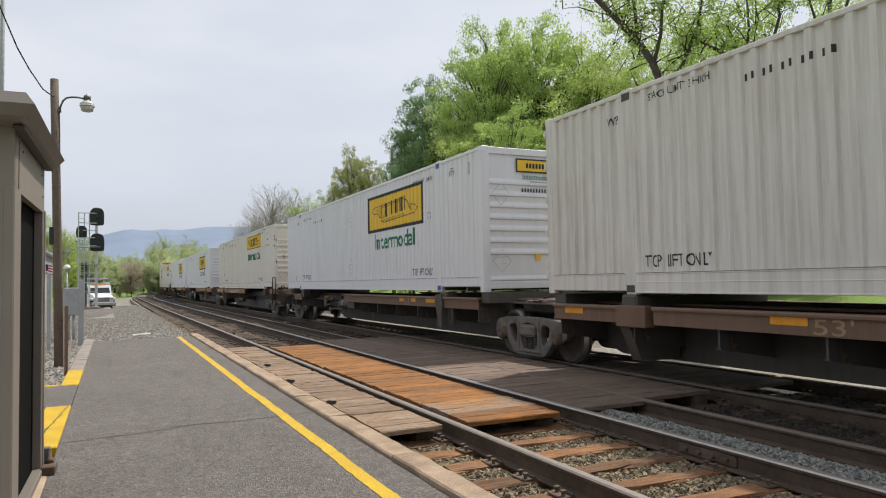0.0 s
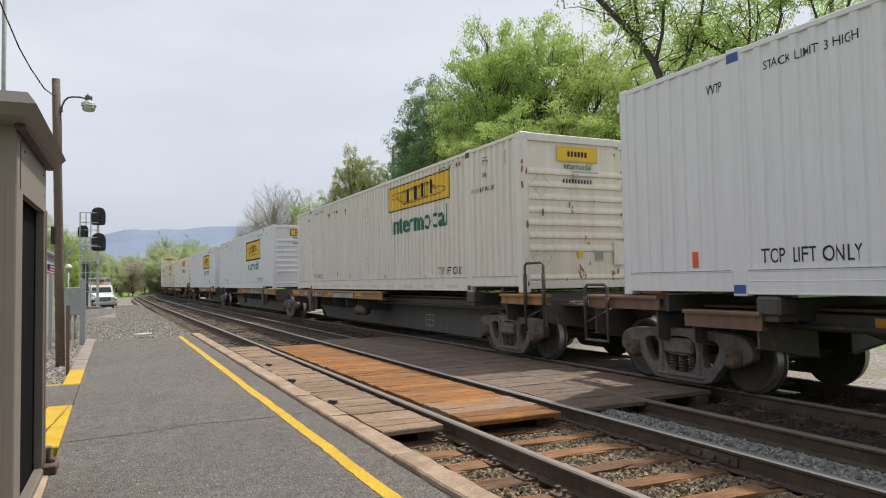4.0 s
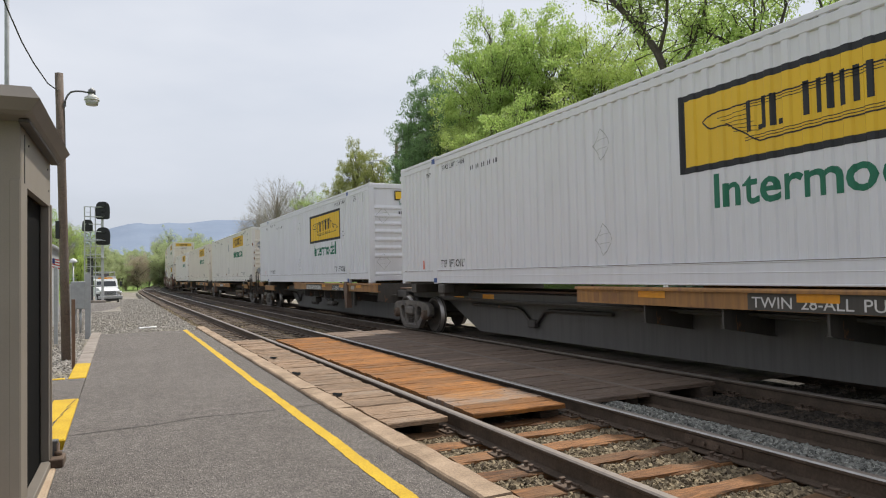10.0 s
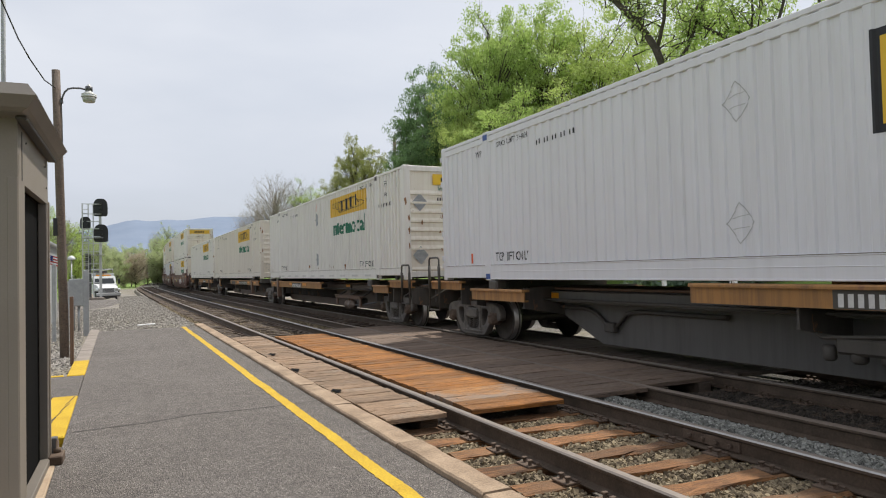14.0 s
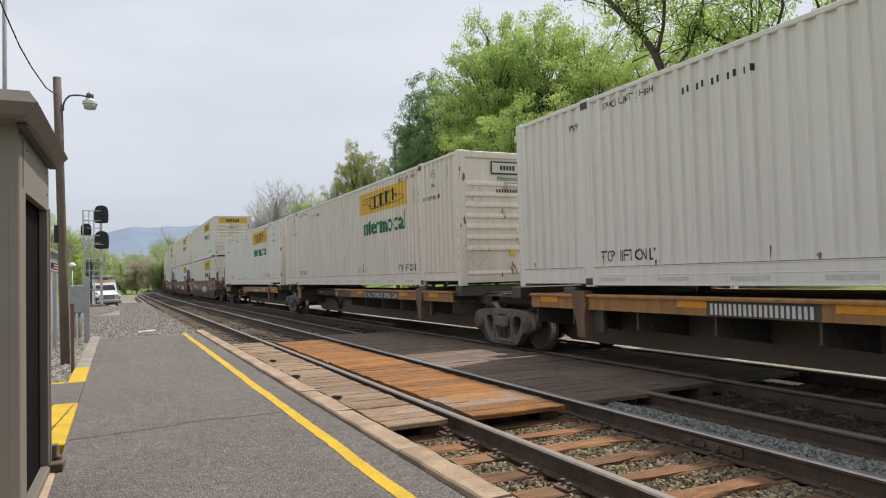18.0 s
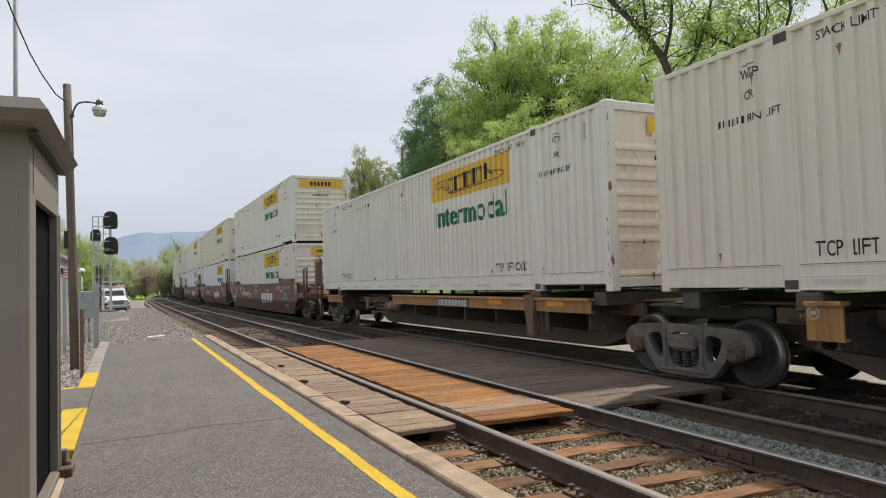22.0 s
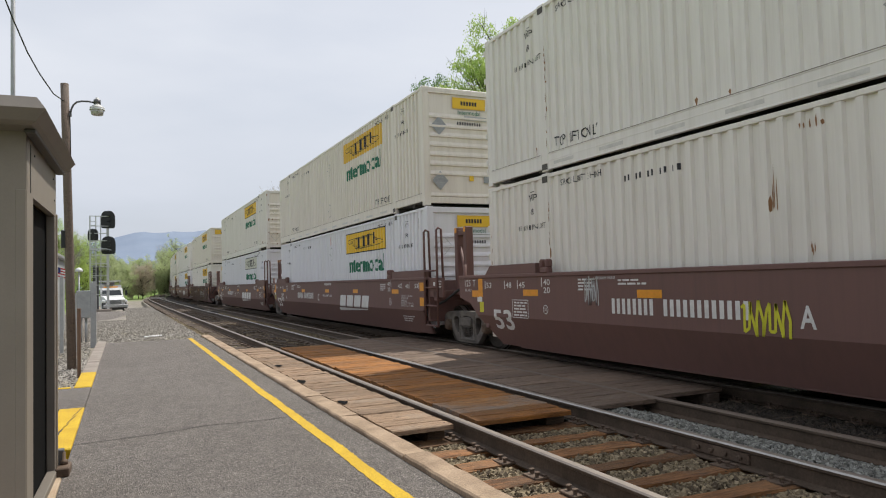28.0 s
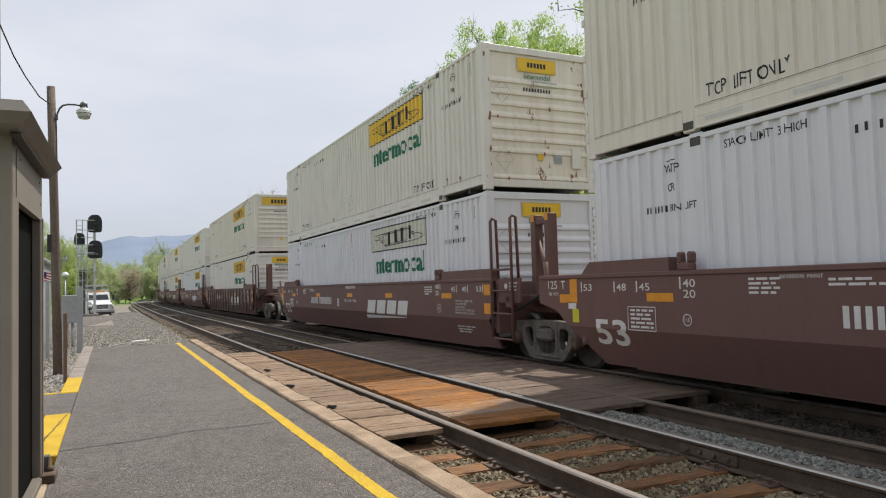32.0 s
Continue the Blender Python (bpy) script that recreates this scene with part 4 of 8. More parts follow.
for x, y in ((-0.66, 0.25), (-0.28, 0.25), (-0.66, -0.3), (0.05, 0.3)):
    part("upright", tidy(boxed(x - 0.035, x + 0.035, y - 0.035, y + 0.035, 0, 7.1)), SIGNAL_STEEL, signal, "thin steel upright")
part("wind_brace", tidy(boxed(-0.5, -0.1, 0.28, 0.4, 0, 3.4)), DARK_STEEL, signal, "dark cable duct")
for k in range(22):
    part("rung", tidy(boxed(-0.66, -0.28, 0.24, 0.27, 0.4 + 0.3 * k, 0.43 + 0.3 * k)), SIGNAL_STEEL, signal)
for z in (7.04, 6.3, 5.75, 5.2, 4.62, 4.1, 3.5, 2.6, 1.9, 1.2):
    part("cross_bar", tidy(boxed(-0.68, 0.6, -0.32, -0.27, z, z + 0.055)), SIGNAL_STEEL, signal)
    part("cross_bar", tidy(boxed(-0.68, -0.62, -0.27, 0.27, z, z + 0.05)), SIGNAL_STEEL, signal)
for z in (4.56, 3.3):
    part("platform_grate", tidy(boxed(-0.75, 0.75, -0.5, 0.4, z - 0.03, z)), SIGNAL_STEEL, signal, "steel maintenance step")
for x, z in ((0.35, 6.5), (0.35, 4.7), (-0.5, 5.6)):
    part("bracket", tidy(boxed(x - 0.2, x + 0.2, -0.12, -0.05, z, z + 0.06)), SIGNAL_STEEL, signal)
part("base_block", tidy(boxed(-0.75, 0.75, -0.45, 0.45, -0.15, 0.12, 0.02)), CONCRETE, signal)


def signal_head(x, z, w, h):
    out = []
    for k in range(20):
        a = 2 * math.pi * k / 20
        p = 0.75 if math.sin(a) > 0 else 0.32
        out.append((x + w / 2 * math.copysign(abs(math.cos(a)) ** p, math.cos(a)), z + h / 2 * math.copysign(abs(math.sin(a)) ** p, math.sin(a))))
    bm = bmesh.new()
    f = [bm.verts.new((u, -0.16, v)) for u, v in out]
    b = [bm.verts.new((u, -0.12, v)) for u, v in out]
    bm.faces.new(f)
    bm.faces.new(b[::-1])
    for i in range(20):
        bm.faces.new((f[(i + 1) % 20], f[i], b[i], b[(i + 1) % 20]))
    hd = part("signal_head", tidy(bm), BLACK_PAINT, signal, "black signal head with a rounded backing board")
    for k in (-1, 0, 1):
        part("lens_hood", turned(bmesh.new(), ((-0.42, 0.13), (-0.16, 0.13)), (x, 0, z + k * h * 0.27), "y", 14), BLACK_PAINT, hd)


signal_head(0.56, 6.83, 0.98, 1.34)
signal_head(0.58, 4.90, 0.98, 1.34)
signal_head(-0.46, 5.68, 0.72, 0.90)

# ---- cabinet, posts, equipment hut, flag ----
cabinet = tagged(bare("utility_cabinet", pose(-1.09, 23.6, -0.14)), "grey metal utility cabinet on pipe legs in gravel", "utility cabinet")
part("body", tidy(boxed(-0.2, 0.2, -0.15, 0.15, 0.74, 1.56, 0.015)), GREY_PAINT, cabinet)
part("door", tidy(boxed(-0.18, 0.18, -0.165, -0.152, 0.77, 1.53)), GREY_PAINT, cabinet, "flat grey door")
part("handle", tidy(boxed(0.12, 0.15, -0.19, -0.166, 1.05, 1.2)), GALV, cabinet)
for x in (-0.08, 0.06):
    part("leg", tube(bmesh.new(), [(x, 0, 0), (x, 0, 0.75)], 0.035, 10), GALV, cabinet)
for x, y, h, r, lab in ((-0.75, 21.25, 1.78, 0.07, "square grey steel fence post"), (-0.735, 14.2, 1.25, 0.03, "thin rusty steel post"), (-1.42, 20.0, 1.94, 0.042, "pale grey steel pipe post"), (-1.30, 20.6, 1.75, 0.03, "pale grey steel pipe post"), (-1.12, 20.0, 1.5, 0.03, "thin grey steel post")):
    p = put(tidy(boxed(-r, r, -r, r, 0, h, 0.006)), "steel_post", GALV if "rusty" not in lab else SPINE_BROWN)
    p.matrix_basis = pose(x, y, -0.14)
    tagged(p, lab, "post")
marker = tagged(bare("path_light", pose(-1.24, 24.0, -0.14)), "small white dome light on a thin grey post", "path light")
part("post", tube(bmesh.new(), [(0, 0, 0), (0, 0, 2.16)], 0.022, 8), GALV, marker)
part("dome", turned(bmesh.new(), ((0.0, 0.11), (0.05, 0.105), (0.10, 0.07), (0.125, 0.02)), (0, 0, 2.14), "z", 14), WHITE_PAINT, marker, "white domed cap")
bm = bmesh.new()
rnd = random.Random(12)
edge = [(-3.4, 38.2), (-1.6, 38.6), (-0.7, 40.0), (-0.2, 43.0), (0.15, 46.5), (0.25, 50.0), (0.3, 53.5), (-1.0, 54.6), (-3.4, 54.2)]
bm.faces.new([bm.verts.new((x, y, -0.118)) for x, y in edge])
tagged(put(tidy(bm), "road_patch", ASPHALT), "patch of dark asphalt road crossing the gravel", "road", kind="structure")
hut = tagged(bare("equipment_hut", pose(-3.6, 27.0, -0.15)), "pale grey corrugated metal equipment hut", "hut")
bm = bmesh.new()
ring = []
for i in range(41):
    y = -3 + 6 * i / 40
    ring.append((1.55 + (0.03 if i % 2 else 0.0), y))
for (xa, ya), (xb, yb) in zip(ring, ring[1:]):
    bm.faces.new([bm.verts.new(p) for p in ((xa, ya, 0.1), (xb, yb, 0.1), (xb, yb, 2.7), (xa, ya, 2.7))])
part("side_wall", tidy(bm), GREY_PAINT, hut, "ribbed grey metal wall")
part("body", tidy(boxed(-1.6, 1.54, -3, 3, 0, 2.7)), GREY_PAINT, hut)
part("roof", tidy(boxed(-1.75, 1.7, -3.15, 3.15, 2.7, 2.8, 0.02)), GALV, hut)


def small_flag(m, w, h, label, blue=0.4, staff=1.9):
    top = staff - 0.05
    f = tagged(bare("flag", m), label, "flag")
    part("flagstaff", tube(bmesh.new(), [(0, 0, 0), (0, 0, staff)], 0.012, 6), WHITE_PAINT, f)
    for k in range(7):
        z0 = top - h + h * k / 7
        u0 = 0.012 if k < 3 else blue * w
        bm = bmesh.new()
        for i in range(6):
            a, b = u0 + (w - u0) * i / 6, u0 + (w - u0) * (i + 1) / 6
            fa, fb = 0.03 * math.sin(9 * a / w), 0.03 * math.sin(9 * b / w)
            bm.faces.new([bm.verts.new(p) for p in ((a, fa, z0 - 0.3 * a), (b, fb, z0 - 0.3 * b), (b, fb, z0 + h / 7 - 0.3 * b), (a, fa, z0 + h / 7 - 0.3 * a))])
        part("stripe", bm, RED_PAINT if k % 2 == 0 else WHITE_PAINT, f)
    bm = bmesh.new()
    bm.faces.new([bm.verts.new(p) for p in ((0.012, 0.002, top - h * 4 / 7), (blue * w, 0.002, top - h * 4 / 7 - 0.3 * blue * w), (blue * w, 0.002, top - 0.3 * blue * w), (0.012, 0.002, top))])
    part("canton", bm, FLAG_BLUE, f, "blue canton")
    return f


small_flag(pose(-1.66, 22.0, -0.14), 0.36, 0.26, "small striped flag on a white staff near the hut", 0.2, 2.28)
small_flag(pose(12.1, 11.15, -0.3, 0, 0, 135), 0.42, 0.3, "small striped flag on a white staff beside the station sign")

# chain-link fence along the back of the gravel
fence = tagged(bare("fence", pose(-2.1, 20.0, -0.14)), "grey pipe and chain-link fence behind the gravel", "fence")
for k in range(9):
    part("fence_post", tube(bmesh.new(), [(-0.13 * k, 3.2 * k, 0), (-0.13 * k, 3.2 * k, 1.9)], 0.03, 8), GALV, fence)
for z in (0.15, 1.85):
    part("fence_rail", tube(bmesh.new(), [(0, 0, z), (-1.04, 25.6, z)], 0.02, 6), GALV, fence)
bm = bmesh.new()
for k in range(90):
    y0 = 25.6 * k / 90
    for s in (-1, 1):
        y1 = y0 + s * 1.6
        if 0 <= y1 <= 25.6:
            a, b = Vector((-1.04 * y0 / 25.6, y0, 0.2)), Vector((-1.04 * y1 / 25.6, y1, 1.82))
            bm.faces.new([bm.verts.new(p) for p in (a, a + Vector((0, 0.012, 0)), b + Vector((0, 0.012, 0)), b)])
part("chain_link_mesh", bm, GALV, fence, "wire mesh")

# ---- service truck ----
truck = tagged(bare("service_truck", pose(-1.12, 72.0, -0.62, 0, 0, 9)), "white service truck with a long hood parked on the gravel", "truck")
bm = bmesh.new()
slab(bm, ((-1.2, 0.6), (-1.2, 1.4), (-0.85, 1.48), (-0.45, 2.15), (0.75, 2.2), (0.8, 0.6)), -0.95, 0.95)
part("cab", tidy(bm), WHITE_PAINT, truck, "white cab")
bm = bmesh.new()
slab(bm, ((-2.9, 0.72), (-2.92, 1.12), (-2.6, 1.24), (-1.19, 1.38), (-1.19, 0.72)), -0.78, 0.78)
part("hood", tidy(bm), WHITE_PAINT, truck, "white sloping hood")
part("windscreen", tidy(flat_mark([[(-0.84, 0), (0.84, 0), (0.76, 1), (-0.76, 1)]], lambda u, v: (u, -0.86 + 0.36 * v, 1.50 + 0.56 * v))), GLASS_DARK, truck, "dark windscreen")
part("windscreen_divider", tidy(boxed(-0.02, 0.02, -0.9, -0.84, 1.48, 1.56)), BLACK_PAINT, truck)
for x in (-0.956, 0.956):
    part("side_window", tidy(flat_mark([[(-0.7, 1.45), (0.55, 1.45), (0.5, 2.02), (-0.42, 2.02)]], lambda u, v: (x, u, v))), GLASS_DARK, truck)
part("grille", tidy(boxed(-0.5, 0.5, -2.96, -2.90, 0.75, 1.12, 0.02)), GALV, truck, "bright metal grille")
for k in range(4):
    part("grille_slot", tidy(boxed(-0.44, 0.44, -2.966, -2.955, 0.79 + 0.085 * k, 0.83 + 0.085 * k)), BLACK_PAINT, truck)
for x in (-0.68, 0.68):
    part("headlight", tidy(boxed(x - 0.12, x + 0.12, -2.94, -2.86, 0.85, 1.05, 0.02)), LAMP_GLASS, truck)
    part("fender", tidy(boxed(x * 1.28 - 0.14, x * 1.28 + 0.14, -2.8, -1.5, 0.85, 1.08, 0.06)), WHITE_PAINT, truck, "rounded white wheel arch")
    part("mirror", tidy(boxed(x * 1.75 - 0.09, x * 1.75 + 0.09, -1.0, -0.92, 1.45, 1.95, 0.03)), BLACK_PAINT, truck)
part("bumper", tidy(boxed(-1.0, 1.0, -3.1, -2.92, 0.42, 0.68, 0.03)), GALV, truck, "bright steel bumper")
part("air_dam", tidy(boxed(-0.95, 0.95, -3.0, -2.9, 0.22, 0.42)), BLACK_PAINT, truck)
part("light_bar", tidy(boxed(-0.6, 0.6, -0.3, -0.05, 2.2, 2.32, 0.02)), ORANGE_PLATE, truck)
part("tool_body", tidy(boxed(-1.08, 1.08, 0.95, 5.0, 0.75, 2.45, 0.03)), WHITE_PAINT, truck, "white tall tool body")
part("crane_boom", tidy(boxed(-0.5, 0.4, 0.3, 3.0, 2.46, 2.72, 0.03)), DARK_STEEL, truck, "dark folded boom")
part("rack", tidy(boxed(-1.0, 1.0, 0.9, 4.8, 2.80, 2.88)), WHITE_PAINT, truck)
for x in (-0.95, 0.95):
    for y in (1.0, 4.6):
        part("rack_post", tidy(boxed(x - 0.03, x + 0.03, y - 0.03, y + 0.03, 2.44, 2.81)), GALV, truck)
    for y in (-2.1, 3.4):
        wh = part("wheel", turned(bmesh.new(), ((-0.14, 0.34), (-0.12, 0.46), (0.12, 0.46), (0.14, 0.34)), (x * 0.9, y, 0.46), "x", 18), RUBBER, truck)
        part("rim", turned(bmesh.new(), ((-0.15, 0.2), (0.15, 0.2)), (x * 0.9, y, 0.46), "x", 14), GALV, wh)

# white stick lying on the gravel
stick = tagged(put(tidy(boxed(-0.3, 0.3, -0.035, 0.035, 0, 0.05, 0.01)), "board_scrap", WHITE_PAINT), "pale scrap of board lying on gravel", "board")
stick.matrix_basis = pose(0.85, 24.4, -0.13, 0, 0, 28)

# ---- station sign and lamp across the tracks ----
sign = tagged(bare("station_sign", pose(12.4, 12.0, -0.42)), "white station name sign on posts beyond the tracks", "station sign")
part("name_board", tidy(boxed(-0.02, 0.02, -0.85, 0.8, 2.2, 2.58, 0.006)), WHITE_PAINT, sign, "white board with dark lettering")
part("lettering", tidy(flat_mark(shifted(letters("Lewistown, PA", 1.35, 0.19), 0.0, 2.29), lambda u, v: (-0.0235, 0.7 - u, v))), INK, sign)
part("blue_board", tidy(boxed(-0.02, 0.02, 0.82, 1.6, 2.15, 2.6, 0.006)), SIGN_BLUE, sign, "blue board with a white mark")
part("marking", tidy(flat_mark(shifted(bars(5, 0.5, 0.09), 0.0, 2.33), lambda u, v: (-0.0235, 1.45 - u, v))), WHITE_INK, sign)
for y in (-0.7, 1.5):
    part("sign_post", tidy(boxed(-0.045, 0.045, y - 0.045, y + 0.045, 0, 2.66, 0.006)), WHITE_PAINT, sign)
far_lamp = tagged(bare("street_lamp", pose(20.0, 51.3, land(20.0, 51.3))), "wooden pole with a curved lamp arm beyond the tracks", "street lamp")
part("pole_shaft", tube(bmesh.new(), [(0, 0, 0), (0, 0, 11.6)], 0.16, 10, 0.12), POLE_WOOD, far_lamp)
part("lamp_arm", tube(bmesh.new(), [(0, 0, 9.0), (-0.7, -0.2, 9.7), (-1.5, -0.4, 9.95), (-2.2, -0.5, 9.85)], 0.04, 8), GALV, far_lamp)
part("lamp_head", turned(bmesh.new(), ((0, 0.16), (0.12, 0.2), (0.2, 0.08)), (-2.3, -0.5, 9.65), "z", 12), GALV, far_lamp)

# ---- far ridge ----
bm = bmesh.new()
cols = []
for i in range(121):
    az = radians(-42 + 84 * i / 120)
    deg = -42 + 84 * i / 120
    hgt = 3500 * math.tan(radians(3.0 + 1.2 * ease((deg + 4.5) / 6.0) + 0.35 * ease((deg - 1) / 8))) * (1 - 0.55 * ease((deg - 10) / 22)) + 9 * noise.noise((i * 0.35, 0, 0)) + 5 * noise.noise((i * 1.1, 3, 0))
    cols.append([bm.verts.new((d * math.sin(az), d * math.cos(az), z)) for d, z in ((1500, -6), (2100, hgt * 0.16), (2700, hgt * 0.48 + 9 * noise.noise((i * 0.7, 7, 0))), (3200, hgt * 0.8 + 6 * noise.noise((i * 0.9, 9, 0))), (3500, hgt), (3900, hgt * 0.6))])
for A, B in zip(cols, cols[1:]):
    for k in range(5):
        f = bm.faces.new((A[k], B[k], B[k + 1], A[k + 1]))
        f.smooth = True
# the distance haze is put into the ridge's blue colour
RIDGE = surface("haze_tinted_ridge", (0.165, 0.215, 0.30), (0.19, 0.24, 0.325), 0.004, 0.05, 1.0, 0, 0.0, 1.0, 0.08)
tagged(put(tidy(bm), "ridge_backdrop", RIDGE), "long wooded ridge on the horizon, coloured blue for haze", "mountain ridge", kind="structure")


# ---- trees ----
def grow(seed, height, lean=(0, 0), trunk_r=0.28, fork=0.35, spread=0.75, depth=4, droop=0.0):
    """Limbs of a broad-leaved tree: pieces (from, to, radii) and the ends of the twigs."""
    rnd = random.Random(seed)
    pieces, ends = [], []

    def limb(p, d, ln, r, level):
        steps = 4 if level < 2 else 3
        q = Vector(p)
        d = Vector(d).normalized()
        for i in range(steps):
            bend = 0.16 + 0.1 * level
            d = (d + Vector((rnd.uniform(-bend, bend), rnd.uniform(-bend, bend), rnd.uniform(-bend * 0.6, bend) + 0.05 - droop * level * 0.1))).normalized()
            nxt = q + d * ln / steps
            r2 = r * (0.86 if level == 0 else 0.78)
            pieces.append((q.copy(), nxt.copy(), r, r2, level))
            q, r = nxt, r2
            if level < depth and (level > 0 or i >= 1):
                for _ in range(2 if level < 3 else 1):
                    az = rnd.uniform(0, 2 * math.pi)
                    side = Vector((math.cos(az), math.sin(az), 0))
                    side = (side - d * side.dot(d)).normalized()
                    nd = (d * (1 - spread * rnd.uniform(0.55, 1.0)) + side * spread).normalized()
                    limb(q, nd, ln * rnd.uniform(0.52, 0.74), r * rnd.uniform(0.45, 0.62), level + 1)
            if level >= depth - 1:
                ends.append(q.copy())
        if level < depth:
            limb(q, (d + Vector((rnd.uniform(-0.3, 0.3), rnd.uniform(-0.3, 0.3), 0.1))), ln * 0.62, r * 0.75, level + 1)
    limb(Vector((0, 0, 0)), Vector((lean[0], lean[1], 1)), height * fork * 1.25, trunk_r, 0)
    top = max(e.z for e in ends)
    k = height / top
    return [(a * k, b * k, r0, r1, lv) for a, b, r0, r1, lv in pieces], [e * k for e in ends]


def limbs_mesh(pieces, min_r=0.012):
    bm = bmesh.new()
    for a, b, r0, r1, lv in pieces:
        if r0 > min_r and (b - a).length > 1e-3:
            tube(bm, [a, b], r0, 8 if lv == 0 else (5 if lv < 3 else 3), r1, False)
    me = bpy.data.meshes.new("trunk")
    bm.to_mesh(me)
    bm.free()
    return me


def leaf_mesh(pts, per, sigma, size, seed, flat=0.0):
    """A crown of single leaves in clumps round the twig ends, thickest at the rim of each clump."""
    rng = np.random.default_rng(seed)
    c = np.array([tuple(p) for p in pts])
    k = len(c)
    c = np.repeat(c, per, 0)
    n = len(c)
    out = rng.normal(size=(n, 3))
    out /= np.linalg.norm(out, axis=1, keepdims=True)
    rad = np.repeat(rng.uniform(0.6, 1.25, k), per)[:, None] * sigma * rng.random((n, 1)) ** 0.45
    c = c + out * rad * np.array((1.0, 1.0, 0.62))
    u = rng.normal(size=(n, 3))
    u /= np.linalg.norm(u, axis=1, keepdims=True)
    v = rng.normal(size=(n, 3)) + out * 0.4
    v -= u * (u * v).sum(1, keepdims=True)
    v /= np.linalg.norm(v, axis=1, keepdims=True)
    s = rng.uniform(size[0], size[1], (n, 1))
    w = np.cross(u, v)
    verts = np.stack([c - u * s, c + v * s * 0.55 + w * s * 0.12, c + u * s, c - v * s * 0.55 + w * s * 0.12], 1).reshape(-1, 3)
    faces = np.arange(4 * n).reshape(-1, 4)
    me = bpy.data.meshes.new("crown")
    me.from_pydata(verts.tolist(), [], faces.tolist())
    return me


TREE_KINDS = {}


def tree_kind(key, seed, height, mat, clumps, per, sigma, size, **kw):
    pieces, ends = grow(seed, height, **kw)
    rnd = random.Random(seed)
    picked = rnd.sample(ends, min(clumps, len(ends)))
    reach = sorted(math.hypot(e.x, e.y) for e in ends)[int(len(ends) * 0.93)]
    TREE_KINDS[key] = (limbs_mesh(pieces), leaf_mesh(picked, per, sigma, size, seed), mat, height, reach)


def plant(key, az, dist, top_el, label, category="tree", mat=None, turn=None, name="tree", sink=0.1, wide=None):
    """Stand a tree at a bearing and distance, tall enough to reach an angle above the horizon; wide: its crown's radius."""
    x, y = dist * math.sin(radians(az)), dist * math.cos(radians(az))
    z = land(x, y) - sink
    h = 1.437 + math.tan(radians(top_el)) * dist - z
    trunk_me, crown_me, m, h0, reach = TREE_KINDS[key]
    t = tagged(bare(name), label, category, group="trees beyond the tracks")
    k = h / h0
    kx = wide / reach if wide else k
    t.matrix_basis = Matrix.LocRotScale((x, y, z), Euler((0, 0, radians(turn if turn is not None else (az * 37) % 360))), (kx, kx, k))
    put(trunk_me, "trunk", TWIG if key == "bare_a" else BARK, t)
    put(crown_me, "crown", mat or m, t)
    return t


def crown_tree(key, seed, height, reach, low, mat, clumps, per, sigma, size, trunk_r=0.24, limbs=0.35):
    """A leafy tree or thicket: clumps fill an uneven crown from low up to the top, limbs run out to some of them."""
    rnd = random.Random(seed)
    mid, half = height * (1 + low) / 2, height * (1 - low) / 2
    pts = []
    while len(pts) < clumps:
        a, t = rnd.uniform(0, 2 * math.pi), rnd.uniform(-1, 1)
        edge = 0.86 + 0.34 * noise.noise((2.2 * math.cos(a) + seed, 2.2 * math.sin(a), 2.4 * t)) + 0.16 * noise.noise((5 * math.cos(a), 5 * math.sin(a) + seed, 5 * t))
        r = rnd.random() ** 0.42 * edge
        ring = math.sqrt(max(0.0, 1 - t * t)) ** 0.8
        z = mid + half * t * (0.55 + 0.45 * edge) * (0.35 + 0.65 * r)
        pts.append(Vector((reach * r * ring * math.cos(a), reach * r * ring * math.sin(a), max(z, 0.3))))
    top = max(p.z for p in pts)
    for p in pts:
        p.z *= (height - 0.3) / top
    bm = bmesh.new()
    line = [Vector((rnd.uniform(-0.2, 0.2) * i * 0.5, rnd.uniform(-0.2, 0.2) * i * 0.5, height * 0.8 * i / 5)) for i in range(6)]
    tube(bm, line, trunk_r, 8, 0.04)
    for p in pts:
        if rnd.random() < limbs:
            f = min(0.95, max(0.12, (p.z / height - 0.22) / 0.8)) * 5
            q = line[int(f)].lerp(line[min(5, int(f) + 1)], f - int(f))
            m = q.lerp(p, 0.5) + Vector((rnd.uniform(-0.4, 0.4), rnd.uniform(-0.4, 0.4), rnd.uniform(-0.1, 0.5)))
            tube(bm, [q, m, p], rnd.choice((0.04, 0.06, 0.10)) if limbs < 1 else 0.035, 5, 0.012 if limbs < 1 else 0.006, False)
            for _ in range(2):
                tube(bm, [m.lerp(p, rnd.random()), p + Vector((rnd.uniform(-0.8, 0.8), rnd.uniform(-0.8, 0.8), rnd.uniform(0, 0.9)))], 0.022 if limbs < 1 else 0.012, 3, 0.006, False)
    me = bpy.data.meshes.new("trunk")
    bm.to_mesh(me)
    bm.free()
    TREE_KINDS[key] = (me, leaf_mesh(pts, per, sigma, size, seed), mat, height, reach)


crown_tree("full_a", 11, 16, 5.0, 0.28, LEAF_LIGHT, 330, 105, 0.72, (0.05, 0.11))
crown_tree("full_b", 23, 16, 5.0, 0.25, LEAF_LIGHT, 330, 105, 0.72, (0.05, 0.11))
crown_tree("full_c", 31, 16, 5.0, 0.25, LEAF_YELLOW, 330, 105, 0.72, (0.05, 0.11))
crown_tree("airy", 37, 16, 5.0, 0.2, LEAF_LIGHT, 260, 60, 0.8, (0.05, 0.10), limbs=0.7)
